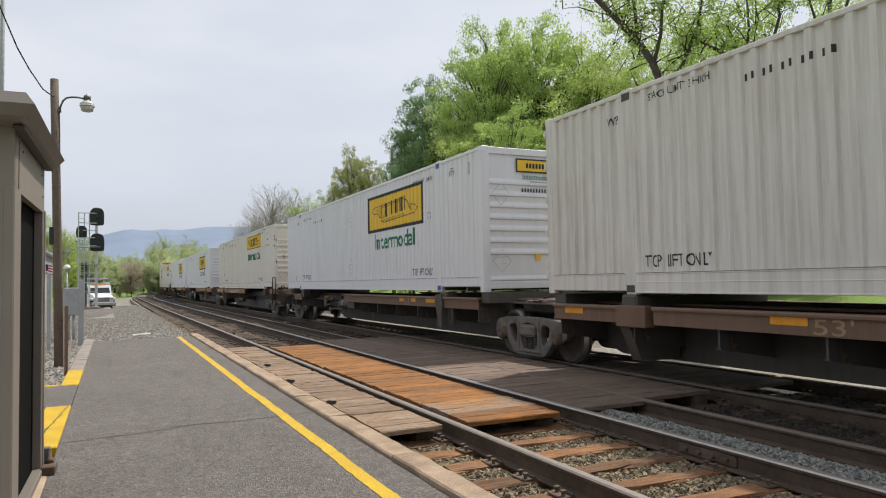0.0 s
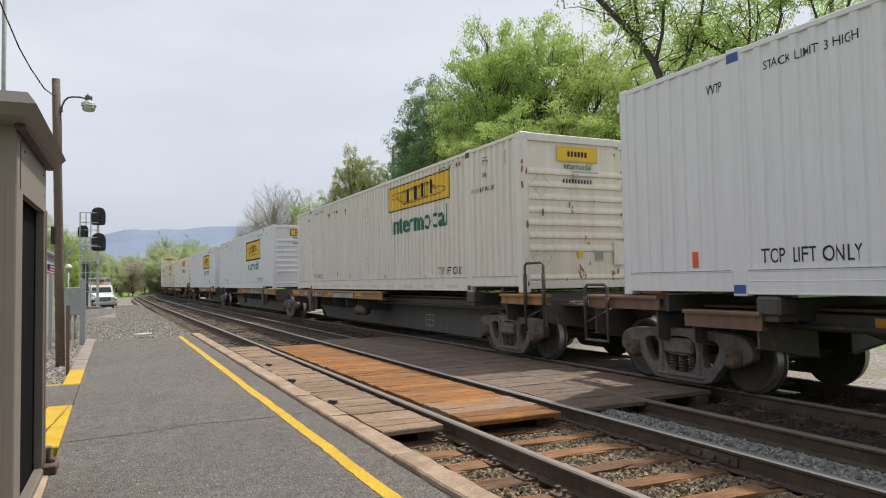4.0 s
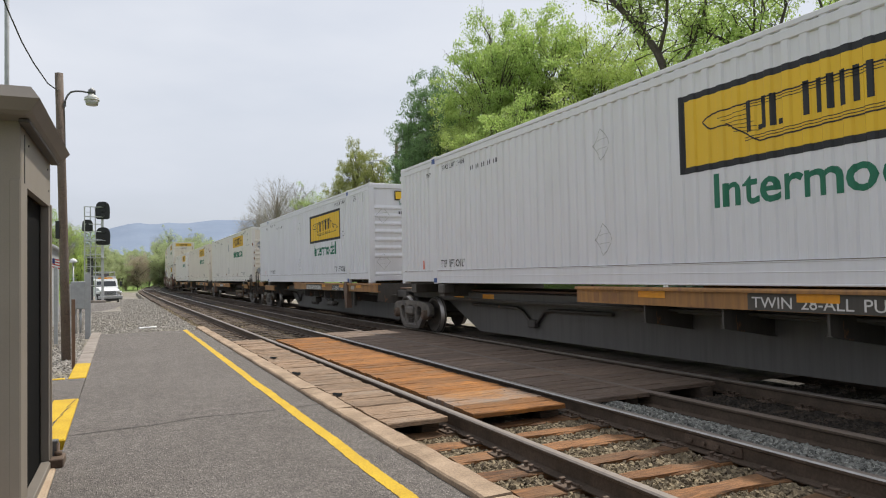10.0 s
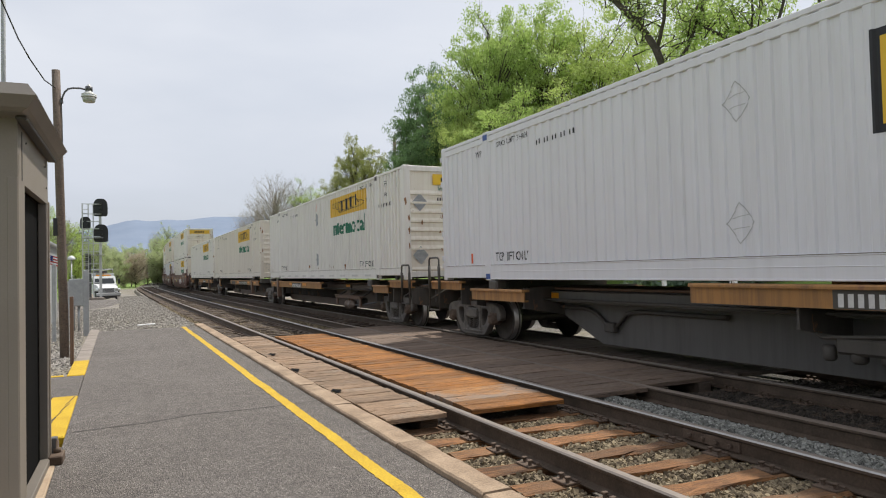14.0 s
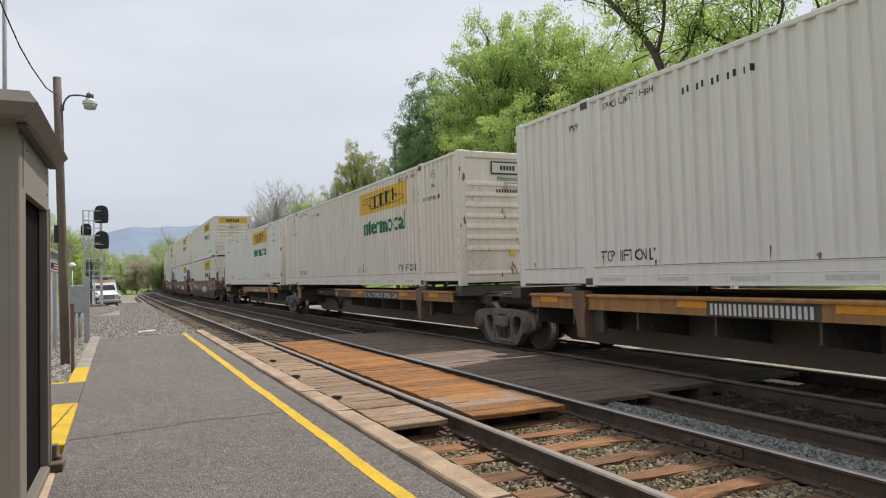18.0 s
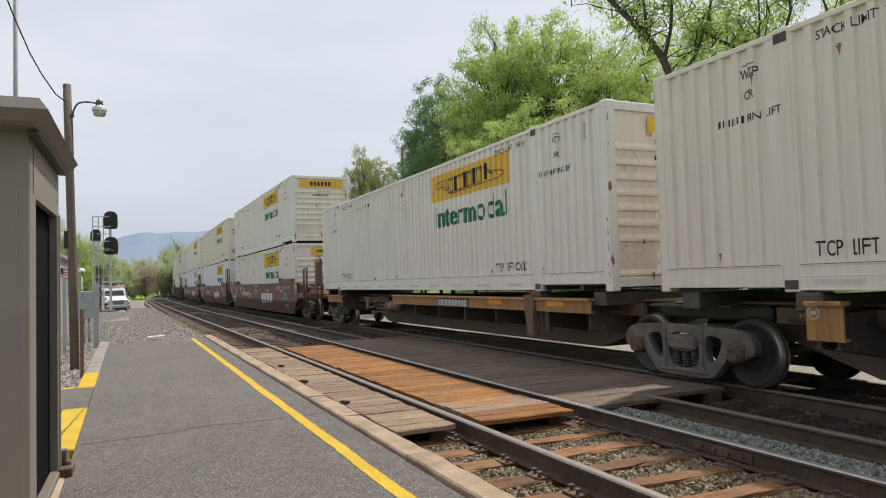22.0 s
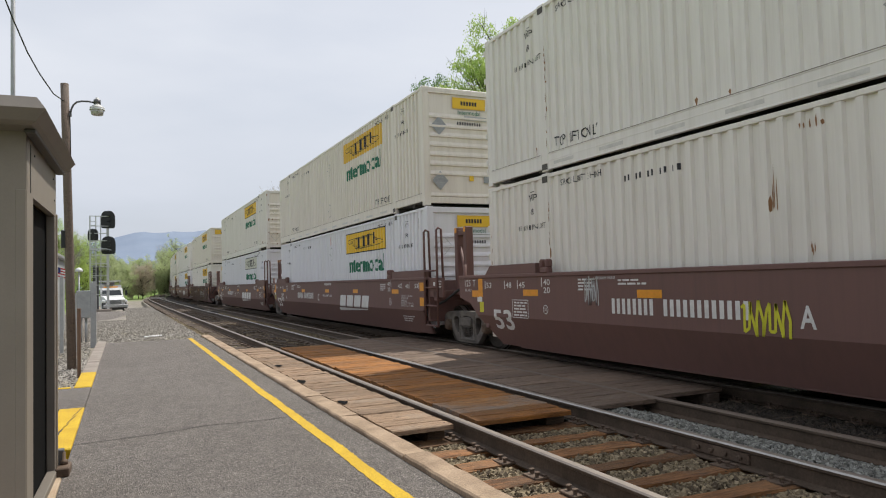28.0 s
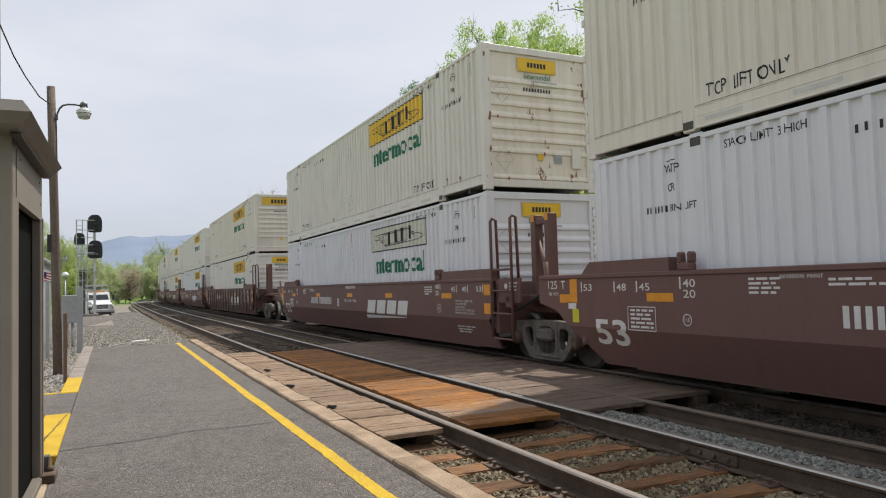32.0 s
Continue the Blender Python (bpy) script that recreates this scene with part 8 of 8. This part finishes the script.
def end_rail(car, y0, y1, z0, z1):
    """A looped hand rail with a step below it at a car's end."""
    part("hand_rail", tube(bmesh.new(), [(-1.40, y0, z0), (-1.40, y0, z1 - 0.05), (-1.40, y0 + 0.05 * (1 if y1 > y0 else -1), z1), (-1.40, y1 - 0.05 * (1 if y1 > y0 else -1), z1), (-1.40, y1, z1 - 0.05), (-1.40, y1, z0)], 0.022, 8), SPINE_DARK, car, "dark looped hand rail")
    for y in (y0, y1):
        part("rail_sleeve", tube(bmesh.new(), [(-1.40, y, 1.0), (-1.40, y, z1 - 0.18)], 0.034, 8), SPINE_DARK, car)
    part("step_rung", tube(bmesh.new(), [(-1.40, y0, z0 + 0.02), (-1.40, y1, z0 + 0.02)], 0.02, 6), SPINE_DARK, car)
    part("step_brace", tube(bmesh.new(), [(-1.38, y0, 0.78), (-1.05, (y0 + y1) / 2, 1.0)], 0.018, 6), SPINE_DARK, car)


end_rail(cars[1], 9.28, 8.76, 0.5, 1.34)
end_rail(cars[2], -8.31, -8.88, 0.5, 1.71)
end_rail(cars[4], 8.89, 8.37, 0.52, 1.70)
end_rail(cars[5], -8.76, -9.25, 0.6, 1.56)
tail = cars[7]
part("tail_platform", tidy(boxed(-1.34, 1.34, 7.25, 8.85, 1.0, 1.07, 0.01)), SPINE_DARK, tail, "dark tail platform")
part("tail_sill", tidy(boxed(-1.36, -1.28, 7.25, 8.85, 1.07, 1.22, 0.01)), SPINE_DARK, tail)
for y0 in (7.3, 8.15):
    side_mark(tail, rect(0, 0, 0.65, 0.13), y0 + 0.65, 1.08, -1.364, ORANGE_PLATE, "orange reflector plate")
for y in (8.15, 8.72):
    part("grab_post", tube(bmesh.new(), [(-1.40, y, 0.5), (-1.40, y, 1.62), (-1.32, y, 1.68)], 0.024, 6), SPINE_DARK, tail)
for z in (0.52, 0.85, 1.15, 1.5):
    part("step_rung", tube(bmesh.new(), [(-1.40, 8.15, z), (-1.40, 8.72, z)], 0.016, 6), SPINE_DARK, tail)


# ---- well cars ----
def well_car(label, s0, front, rear, trucks, letter="", stand=True, nose=-8.45):
    car = tagged(bare("well_car"), label, "well car", "cars of the train")
    car["s"] = s0
    a, b = front - s0, rear - s0
    w = 1.5
    for s in (-1, 1):
        bm = bmesh.new()
        for t in (0.0, 0.06):
            top = [bm.verts.new((s * (w - t), y, z)) for y, z in ((nose, 1.46), (9.52, 1.46))]
            mid = [bm.verts.new((s * (w - t), y, z)) for y, z in ((9.52, 1.08), (9.04, 0.96), (8.74, 0.74), (nose + 0.22, 0.74), (nose, 0.86))]
            foot = [bm.verts.new((s * (w - t - 0.22), y, 0.20)) for y in (8.12, nose + (0.1 if stand else 1.6))]
            bm.faces.new((top[0], top[1], *mid))
            bm.faces.new((mid[2], foot[0], foot[1], mid[3]))
        part("side_wall", tidy(bm), WELL_BROWN, car, "oxide brown well side")
        part("top_chord", tidy(boxed(min(s * (w + 0.02), s * (w - 0.12)), max(s * (w + 0.02), s * (w - 0.12)), nose + 0.02, 9.5, 1.455, 1.52, 0.01)), WELL_BROWN, car)
        part("bottom_chord", tidy(boxed(min(s * (w - 0.23), s * (w - 0.42)), max(s * (w - 0.23), s * (w - 0.42)), -7.5, 7.5, 0.17, 0.26, 0.01)), WELL_BROWN, car)
        for e in (-1, 1):
            ya, yb, yl = (-8.4, -6.27, -6.06) if e < 0 else (6.55, 8.36, 6.29)
            bm = bmesh.new()
            slab(bm, ((ya, 1.515), (yb, 1.515), (yb - (0.2 if e > 0 else 0.0), 1.69), (ya, 1.69)), min(s * (w + 0.01), s * (w - 0.14)), max(s * (w + 0.01), s * (w - 0.14)))
            part("end_riser", tidy(bm), WELL_BROWN, car, "brown guide riser with a sloping end")
            x0, x1 = sorted((s * (w + 0.03), s * (w - 0.1)))
            lug = part("lug", tidy(boxed(x0, x1, yl - 0.12, yl + 0.12, 1.5, 1.62, 0.03)), WELL_BROWN, car, "brown hinged lug")
            for q in (-0.085, 0.085):
                part("lug_ear", tidy(boxed(x0, x1, yl + q - 0.035, yl + q + 0.035, 1.60, 1.745, 0.025)), WELL_BROWN, lug)
    part("well_floor", tidy(boxed(-1.24, 1.24, -7.5, 7.5, 0.2, 0.29)), SPINE_DARK, car)
    for e in (-1, 1):
        end = a if e < 0 else b
        y0, y1 = sorted((e * 8.6, end))
        part("end_deck", tidy(boxed(-0.75, 0.75, y0, y1, 0.86, 1.12, 0.02)), WELL_BROWN, car, "brown end platform over the truck")
        part("bulkhead", tidy(boxed(-1.44, 1.44, e * 8.45 - 0.06, e * 8.45 + 0.06, 0.5, 1.44, 0.01)), WELL_BROWN, car)
        part("end_beam", tidy(boxed(-1.44, 1.44, e * 8.85 - 0.1, e * 8.85 + 0.1, 0.98, 1.2, 0.015)), WELL_BROWN, car)
        part("brake_rod", tube(bmesh.new(), [(-0.6, y0, 1.2), (-0.6, y1, 1.2)], 0.02, 6), GALV, car)
        part("air_hose", tube(bmesh.new(), [(-0.5, end - 0.5, 1.13), (-0.55, end - 0.2, 1.34), (-0.55, end + 0.2, 1.34), (-0.5, end + 0.5, 1.13)], 0.03, 8), RUBBER, car)
    # ladder posts and the braced stand at the nose end
    if stand:
        for y in (-8.40, -9.10):
            part("hand_post", tube(bmesh.new(), [(-1.50, y, 0.40), (-1.50, y, 2.56), (-1.46, y, 2.61), (-1.38, y, 2.58), (-1.36, y, 1.5)], 0.028, 8), WELL_BROWN, car, "bent brown hand rail")
        for z in (0.42, 0.87, 1.28, 1.66):
            part("ladder_rung", tube(bmesh.new(), [(-1.50, -8.40, z), (-1.50, -9.10, z)], 0.02, 6), WELL_BROWN, car)
        for s in (-1, 1):
            x0, x1 = sorted((s * 1.44, s * 1.38))
            part("end_panel", tidy(boxed(x0, x1, -9.25, -8.46, 1.06, 1.50, 0.01)), WELL_BROWN, car, "recessed brown end panel")
        part("ladder_disc", turned(bmesh.new(), ((0.0, 0.05), (-0.006, 0.05)), (-1.442, -8.8, 1.36), "x", 14), WHITE_INK, car, "small white disc")
        tagged(part("stencil", tidy(flat_mark(word_bars(0.34, 0.03, 4) + shifted(word_bars(0.3, 0.03, 5), 0, -0.06) + shifted(word_bars(0.3, 0.03, 6), 0, -0.12), lambda u, v: (-1.444, -8.92 - 0.8 * u, 1.4 + v))), WHITE_INK, car), kind="stuff")
        for y in (-9.02, -9.46):
            st = part("stand_post", tidy(boxed(-0.98, -0.80, y - 0.075, y + 0.075, 1.1, 2.62, 0.012)), WELL_BROWN, car, "stout brown stand post")
            part("stand_cap", tidy(boxed(-0.986, -0.82, y - 0.05, y + 0.05, 2.50, 2.61)), ORANGE_PLATE, st, "orange reflector patch")
        part("stand_brace", tube(bmesh.new(), [(-0.89, -9.44, 1.2), (-0.89, -9.06, 2.2)], 0.04, 6), WELL_BROWN, car)
        part("stand_beam", tidy(boxed(-0.96, -0.82, -9.5, -8.98, 2.44, 2.56, 0.01)), WELL_BROWN, car)
        part("stand_foot", tidy(boxed(-1.05, -0.75, -9.6, -8.85, 1.1, 1.2, 0.02)), WELL_BROWN, car)
        part("brake_hose", tube(bmesh.new(), [(-1.3, -8.7, 0.9), (-1.32, -9.1, 0.98), (-1.25, -9.6, 1.2), (-1.15, -9.9, 1.35)], 0.03, 8), RUBBER, car, "black hose sagging to the next car")
    part("tail_post", tube(bmesh.new(), [(-1.40, 9.45, 1.1), (-1.40, 9.45, 1.75)], 0.04, 8), WELL_BROWN, car)
    for y in trucks:
        truck_under(car, y - s0)
    # markings on the near side, from the tail towards the nose
    x = -w - 0.004
    M = lambda polys, y, z, mat=WHITE_INK, lb="", nm="marking": side_mark(car, polys, y, z, x, mat, lb, nm)
    M(letters("53", 0.70, 0.37), 8.10, 0.50, WHITE_INK, "large white lettering", "lettering")
    tagged(M(bars(8, 0.90, 0.215, 0.42) + shifted(bars(12, 1.40, 0.215, 0.42), 1.05, 0), 4.27 if stand else 4.55, 0.90, WHITE_INK, "white marks", "number_mark"), kind="stuff")
    tagged(M(bars(11, 0.92, 0.09, 0.4), 0.36, 1.375, WHITE_INK, "white marks", "number_mark"), kind="stuff")
    if letter:
        M(letters(letter, 0.19, 0.24), 1.21 if stand else 1.5, 0.84, WHITE_INK, "", "lettering")
    M(letters("WELL LD LMT 118,000", 1.15, 0.085), 0.55, 0.98, WHITE_INK, "", "lettering")
    # plain slanted blocks where the road's mark stands
    for k in range(4):
        M(shifted(rect(0, 0, 0.60, 0.35), 0, 0, 0.3), -1.5 - 0.73 * k, 0.71, WHITE_INK, "white slanted block mark", "logo_block")
    M([[(0, 0), (2.85, 0.08), (2.88, 0.1), (0.03, 0.1)]], -1.35, 0.57, WHITE_INK, "", "logo_stripe")
    for y in (6.98, 3.6 if stand else 4.0, 0.23, -2.91, -6.23):
        M(rect(0, 0, 0.48, 0.11), y, 1.13, ORANGE_PLATE, "orange reflector", "reflector")
    M(rect(0, 0, 0.24 if stand else 0.46, 0.2), -8.08 if stand else -8.93, 1.2 if stand else 1.26, ORANGE_PLATE, "orange square", "reflector")
    if stand:
        M(rect(0, 0, 0.24, 0.2), -8.08, 0.85, ORANGE_PLATE, "", "reflector")
    M(rect(0, 0, 0.2, 0.1), 8.72, 1.0, WHITE_INK, "white paper tag", "sticker")
    M([[(0, 0), (0.45, 0), (0.45, 0.36), (0.27, 0.36), (0.27, 0.13), (0, 0.13)]], 8.94, 1.09, ORANGE_PLATE, "orange corner mark", "reflector")
    for t, y, z in (("40", -5.92, 1.33), ("20", -5.92, 1.19), ("45", -6.69, 1.27), ("48", -7.18, 1.27), ("53", -7.78, 1.27), ("40", 6.33, 1.31), ("20", 6.33, 1.18), ("45", 7.12, 1.27), ("48", 7.58, 1.27), ("53", 8.33, 1.27)):
        M(letters(t, 0.2, 0.10), y, z, WHITE_INK, "", "lettering")
        if t not in ("20",):
            M(rect(0, 0, 0.025, 0.15), y - 0.24 if y < 0 else y + 0.06, z - 0.02, WHITE_INK)
    M(letters("125 T", 0.46, 0.13), 9.25, 1.30, WHITE_INK, "", "lettering")
    for body, wd, z in (("2 INCH TREAD COND. SHOES", 0.75, 1.06), ("#24 BRAKE BEAMS", 0.48, 1.0), ("38 INCH WHEELS", 0.42, 0.94), ("SPRG 7 OC D-5  7 IC D-6  5 IIC", 0.82, 0.88), ("SPRG 2 OC B-353  2 IC B-354", 0.80, 0.82)):
        M(letters(body, wd, 0.043), -6.87, z, WHITE_INK, "", "lettering")
    M(letters("REL ROD", 0.26, 0.05), 9.24, 1.20, WHITE_INK, "", "lettering")
    M(letters("110", 0.1, 0.07), -6.055, 0.885, WHITE_INK, "", "lettering")
    M(letters("110", 0.09, 0.06), 6.325, 0.88, WHITE_INK, "", "lettering")
    M(letters("EXTERIOR PAINT", 0.5, 0.04), 4.95, 1.39, WHITE_INK, "", "lettering")
    for y, z, n in ((-6.83, 0.56, 15), (-6.83, 0.505, 12), (-6.83, 0.45, 11), (-5.36, 1.36, 8), (-5.36, 1.31, 8), (-5.36, 1.26, 8), (-5.36, 1.21, 6), (5.35, 1.38, 8), (5.35, 1.33, 7), (5.35, 1.28, 8), (5.35, 1.23, 7), (4.4, 1.36, 10), (4.4, 1.31, 12)):
        tagged(M(word_bars(n * 0.05, 0.026, n + int(z * 100)), y, z, WHITE_INK, "", "stencil"), kind="stuff")
    M(ribbon([(0.09 * math.cos(k * math.pi / 8), 0.09 * math.sin(k * math.pi / 8)) for k in range(17)], 0.012), -6.105, 0.92, WHITE_INK)
    M(ribbon([(0.07 * math.cos(k * math.pi / 8), 0.07 * math.sin(k * math.pi / 8)) for k in range(17)], 0.012), 6.28, 0.91, WHITE_INK)
    tagged(M(ribbon([(0, 0), (0.53, 0), (0.53, 0.31), (0, 0.31), (0, 0)], 0.012) + [q for k in range(5) for q in shifted(word_bars(0.44, 0.028, k), 0.05, 0.03 + 0.055 * k)], 7.36, 0.745, WHITE_INK, "", "stencil"), kind="stuff")
    M(rect(0, 0, 0.16, 0.2), 8.62, 0.80, YELLOW_INK, "yellow sticker", "sticker")
    return car


cars += [
    well_car("oxide brown well car with white stencils and sprayed scrawl", 155.0, 143.9, 165.1, (145.9,), "A", stand=False, nose=-9.5),
    well_car("oxide brown well car with white stencils", 174.75, 165.1, 184.8, (165.1,), "C"),
    well_car("oxide brown well car with white stencils", 194.25, 184.8, 205.2, (184.8, 203.6), "B"),
    well_car("rusty brown well car with upright ribs along its side", 217.5, 206.6, 227.3, (208.0,)),
    well_car("brown well car carrying stacked containers", 237.2, 227.3, 247.0, (227.3,)),
    well_car("brown well car carrying stacked containers", 256.9, 247.0, 266.7, (247.0,)),
    well_car("brown well car carrying stacked containers", 276.6, 266.7, 286.4, (266.7,)),
    well_car("brown well car carrying stacked containers", 296.3, 286.4, 306.0, (286.4, 305.0)),
]
lead = cars[8]
part("bent_grab_rail", tube(bmesh.new(), [(-0.9, -10.55, 2.42), (-0.9, -11.0, 2.44), (-0.9, -11.45, 2.28), (-0.9, -11.58, 2.12), (-0.9, -11.62, 1.95), (-0.9, -11.62, 1.0)], 0.032, 8), GALV, lead, "bent pale grab rail")
st = part("stand_post", tidy(boxed(-1.0, -0.78, -10.68, -10.34, 1.05, 2.42, 0.015)), WELL_BROWN, lead, "stout brown stand post")
for y in (-10.64, -10.44):
    part("stand_cap", tidy(boxed(-1.006, -0.9, y - 0.06, y + 0.06, 2.28, 2.40)), ORANGE_PLATE, st, "orange reflector patch")
for y, z0, z1 in ((-10.68, 0.44, 2.0), (-11.14, 0.44, 2.03)):
    part("hand_post", tube(bmesh.new(), [(-1.52, y, z0), (-1.52, y, z1), (-1.46, y, z1 + 0.05)], 0.038, 8), WELL_BROWN, lead, "brown step post")
    part("grab_iron", tube(bmesh.new(), [(-1.46, y + 0.10, 1.02), (-1.52, y + 0.10, 1.06), (-1.52, y + 0.10, z1 - 0.08), (-1.46, y + 0.06, z1 - 0.03)], 0.016, 6), GALV, lead, "pale grab iron")
part("stirrup_step", tidy(boxed(-1.56, -1.46, -11.18, -10.64, 0.42, 0.46, 0.008)), WELL_BROWN, lead)
for s in (-1, 1):
    x0, x1 = sorted((s * 1.50, s * 1.38))
    part("end_sill", tidy(boxed(x0, x1, -11.25, -9.52, 0.88, 1.10, 0.012)), WELL_BROWN, lead, "brown side sill of the end platform")
part("end_beam", tidy(boxed(-1.38, 1.38, -11.27, -11.12, 0.86, 1.12, 0.012)), WELL_BROWN, lead)
part("slack_housing", tidy(boxed(-0.72, 0.2, -10.9, -9.7, 1.12, 1.42, 0.03)), WELL_BROWN, lead, "brown cushioning housing")
for z, x in ((1.30, -0.95), (1.50, -0.85), (1.44, -0.6)):
    part("air_pipe", tube(bmesh.new(), [(x, -9.45, z), (x, -11.1, z)], 0.022, 6), GALV, lead, "pale air pipe")
part("brake_valve", turned(bmesh.new(), ((-0.16, 0.05), (-0.13, 0.11), (0.13, 0.11), (0.16, 0.05)), (-1.15, -9.75, 1.28), "y", 12), WELL_BROWN, lead, "round brown brake valve")
part("coupler", tidy(boxed(-0.14, 0.14, -12.1, -11.2, 0.78, 0.98, 0.03)), SPINE_DARK, lead, "dark coupler shank")
part("brake_tank", turned(bmesh.new(), ((-0.3, 0.06), (-0.27, 0.10), (0.27, 0.10), (0.3, 0.06)), (-0.4, -11.5, 0.66), "y", 12), SPINE_DARK, lead, "small dark cylinder")
part("walkway", tidy(boxed(-1.3, 0.6, -11.1, -10.75, 1.12, 1.16, 0.008)), WELL_BROWN, lead, "grated end walkway")
side_mark(lead, ribbon([(0, 0), (0.42, 0), (0.42, 0.24), (0, 0.24), (0, 0)], 0.012) + rect(0.2, 0, 0.215, 0.24) + rect(0, 0.12, 0.42, 0.132), -8.96, 0.96, -1.506, WHITE_INK, "white stencilled table", "stencil")
ribbed = cars[11]
for k in range(17):
    for s in (-1, 1):
        x0, x1 = sorted((s * 1.50, s * 1.56))
        part("side_rib", boxed(x0, x1, -7.6 + 0.95 * k, -7.48 + 0.95 * k, 0.3, 1.45, 0.01), SPINE_UMBER, ribbed)
# sprayed scrawl on the first well car
scrawl = [(0.14 * k + 0.10 * math.sin(2.3 * k), 0.17 + 0.17 * math.sin(1.7 * k + 0.6)) for k in range(22)]
first_well = cars[8]
side_mark(first_well, ribbon([(u * 0.22, v * 1.2) for u, v in scrawl], 0.035), 2.25, 0.72, -1.506, YELLOW_INK, "yellow sprayed scrawl", "graffiti")
side_mark(first_well, ribbon([(u * 0.30, v * 1.1) for u, v in scrawl[::-1]], 0.03), -6.6, 0.72, -1.506, TEAL_INK, "teal sprayed scrawl", "graffiti")
side_mark(first_well, ribbon([(u * 0.12, v * 1.3) for u, v in scrawl], 0.02), 5.2, 1.0, -1.506, GREY_INK, "faint scratched scrawl", "graffiti")


# ---- the train rolls in ----
def travel(t):
    return 5.08 * t + 0.01175 * t * t


def on_line(s, z):
    xa, ya = along(s - 7.0)
    xb, yb = along(s + 7.0)
    return pose((xa + xb) / 2 + TRAIN_C, (ya + yb) / 2, z, 0, 0, math.degrees(-math.atan2(xb - xa, yb - ya)))


def motions():
    times = [i * 1.0 for i in range(33)]
    for c in boxes:
        s, z = c["s"], c["z"]
        walk(c, [(t, on_line(s - travel(t), z)) for t in times])
    for c in cars:
        s = c["s"]
        walk(c, [(t, on_line(s - travel(t), 0.0)) for t in times])
    turns = [i / 10 for i in range(321)]
    for w, y in WHEELSETS:
        walk(w, [(t, pose(0, y, 0.425, math.degrees(travel(t) / 0.425))) for t in turns])


motions()
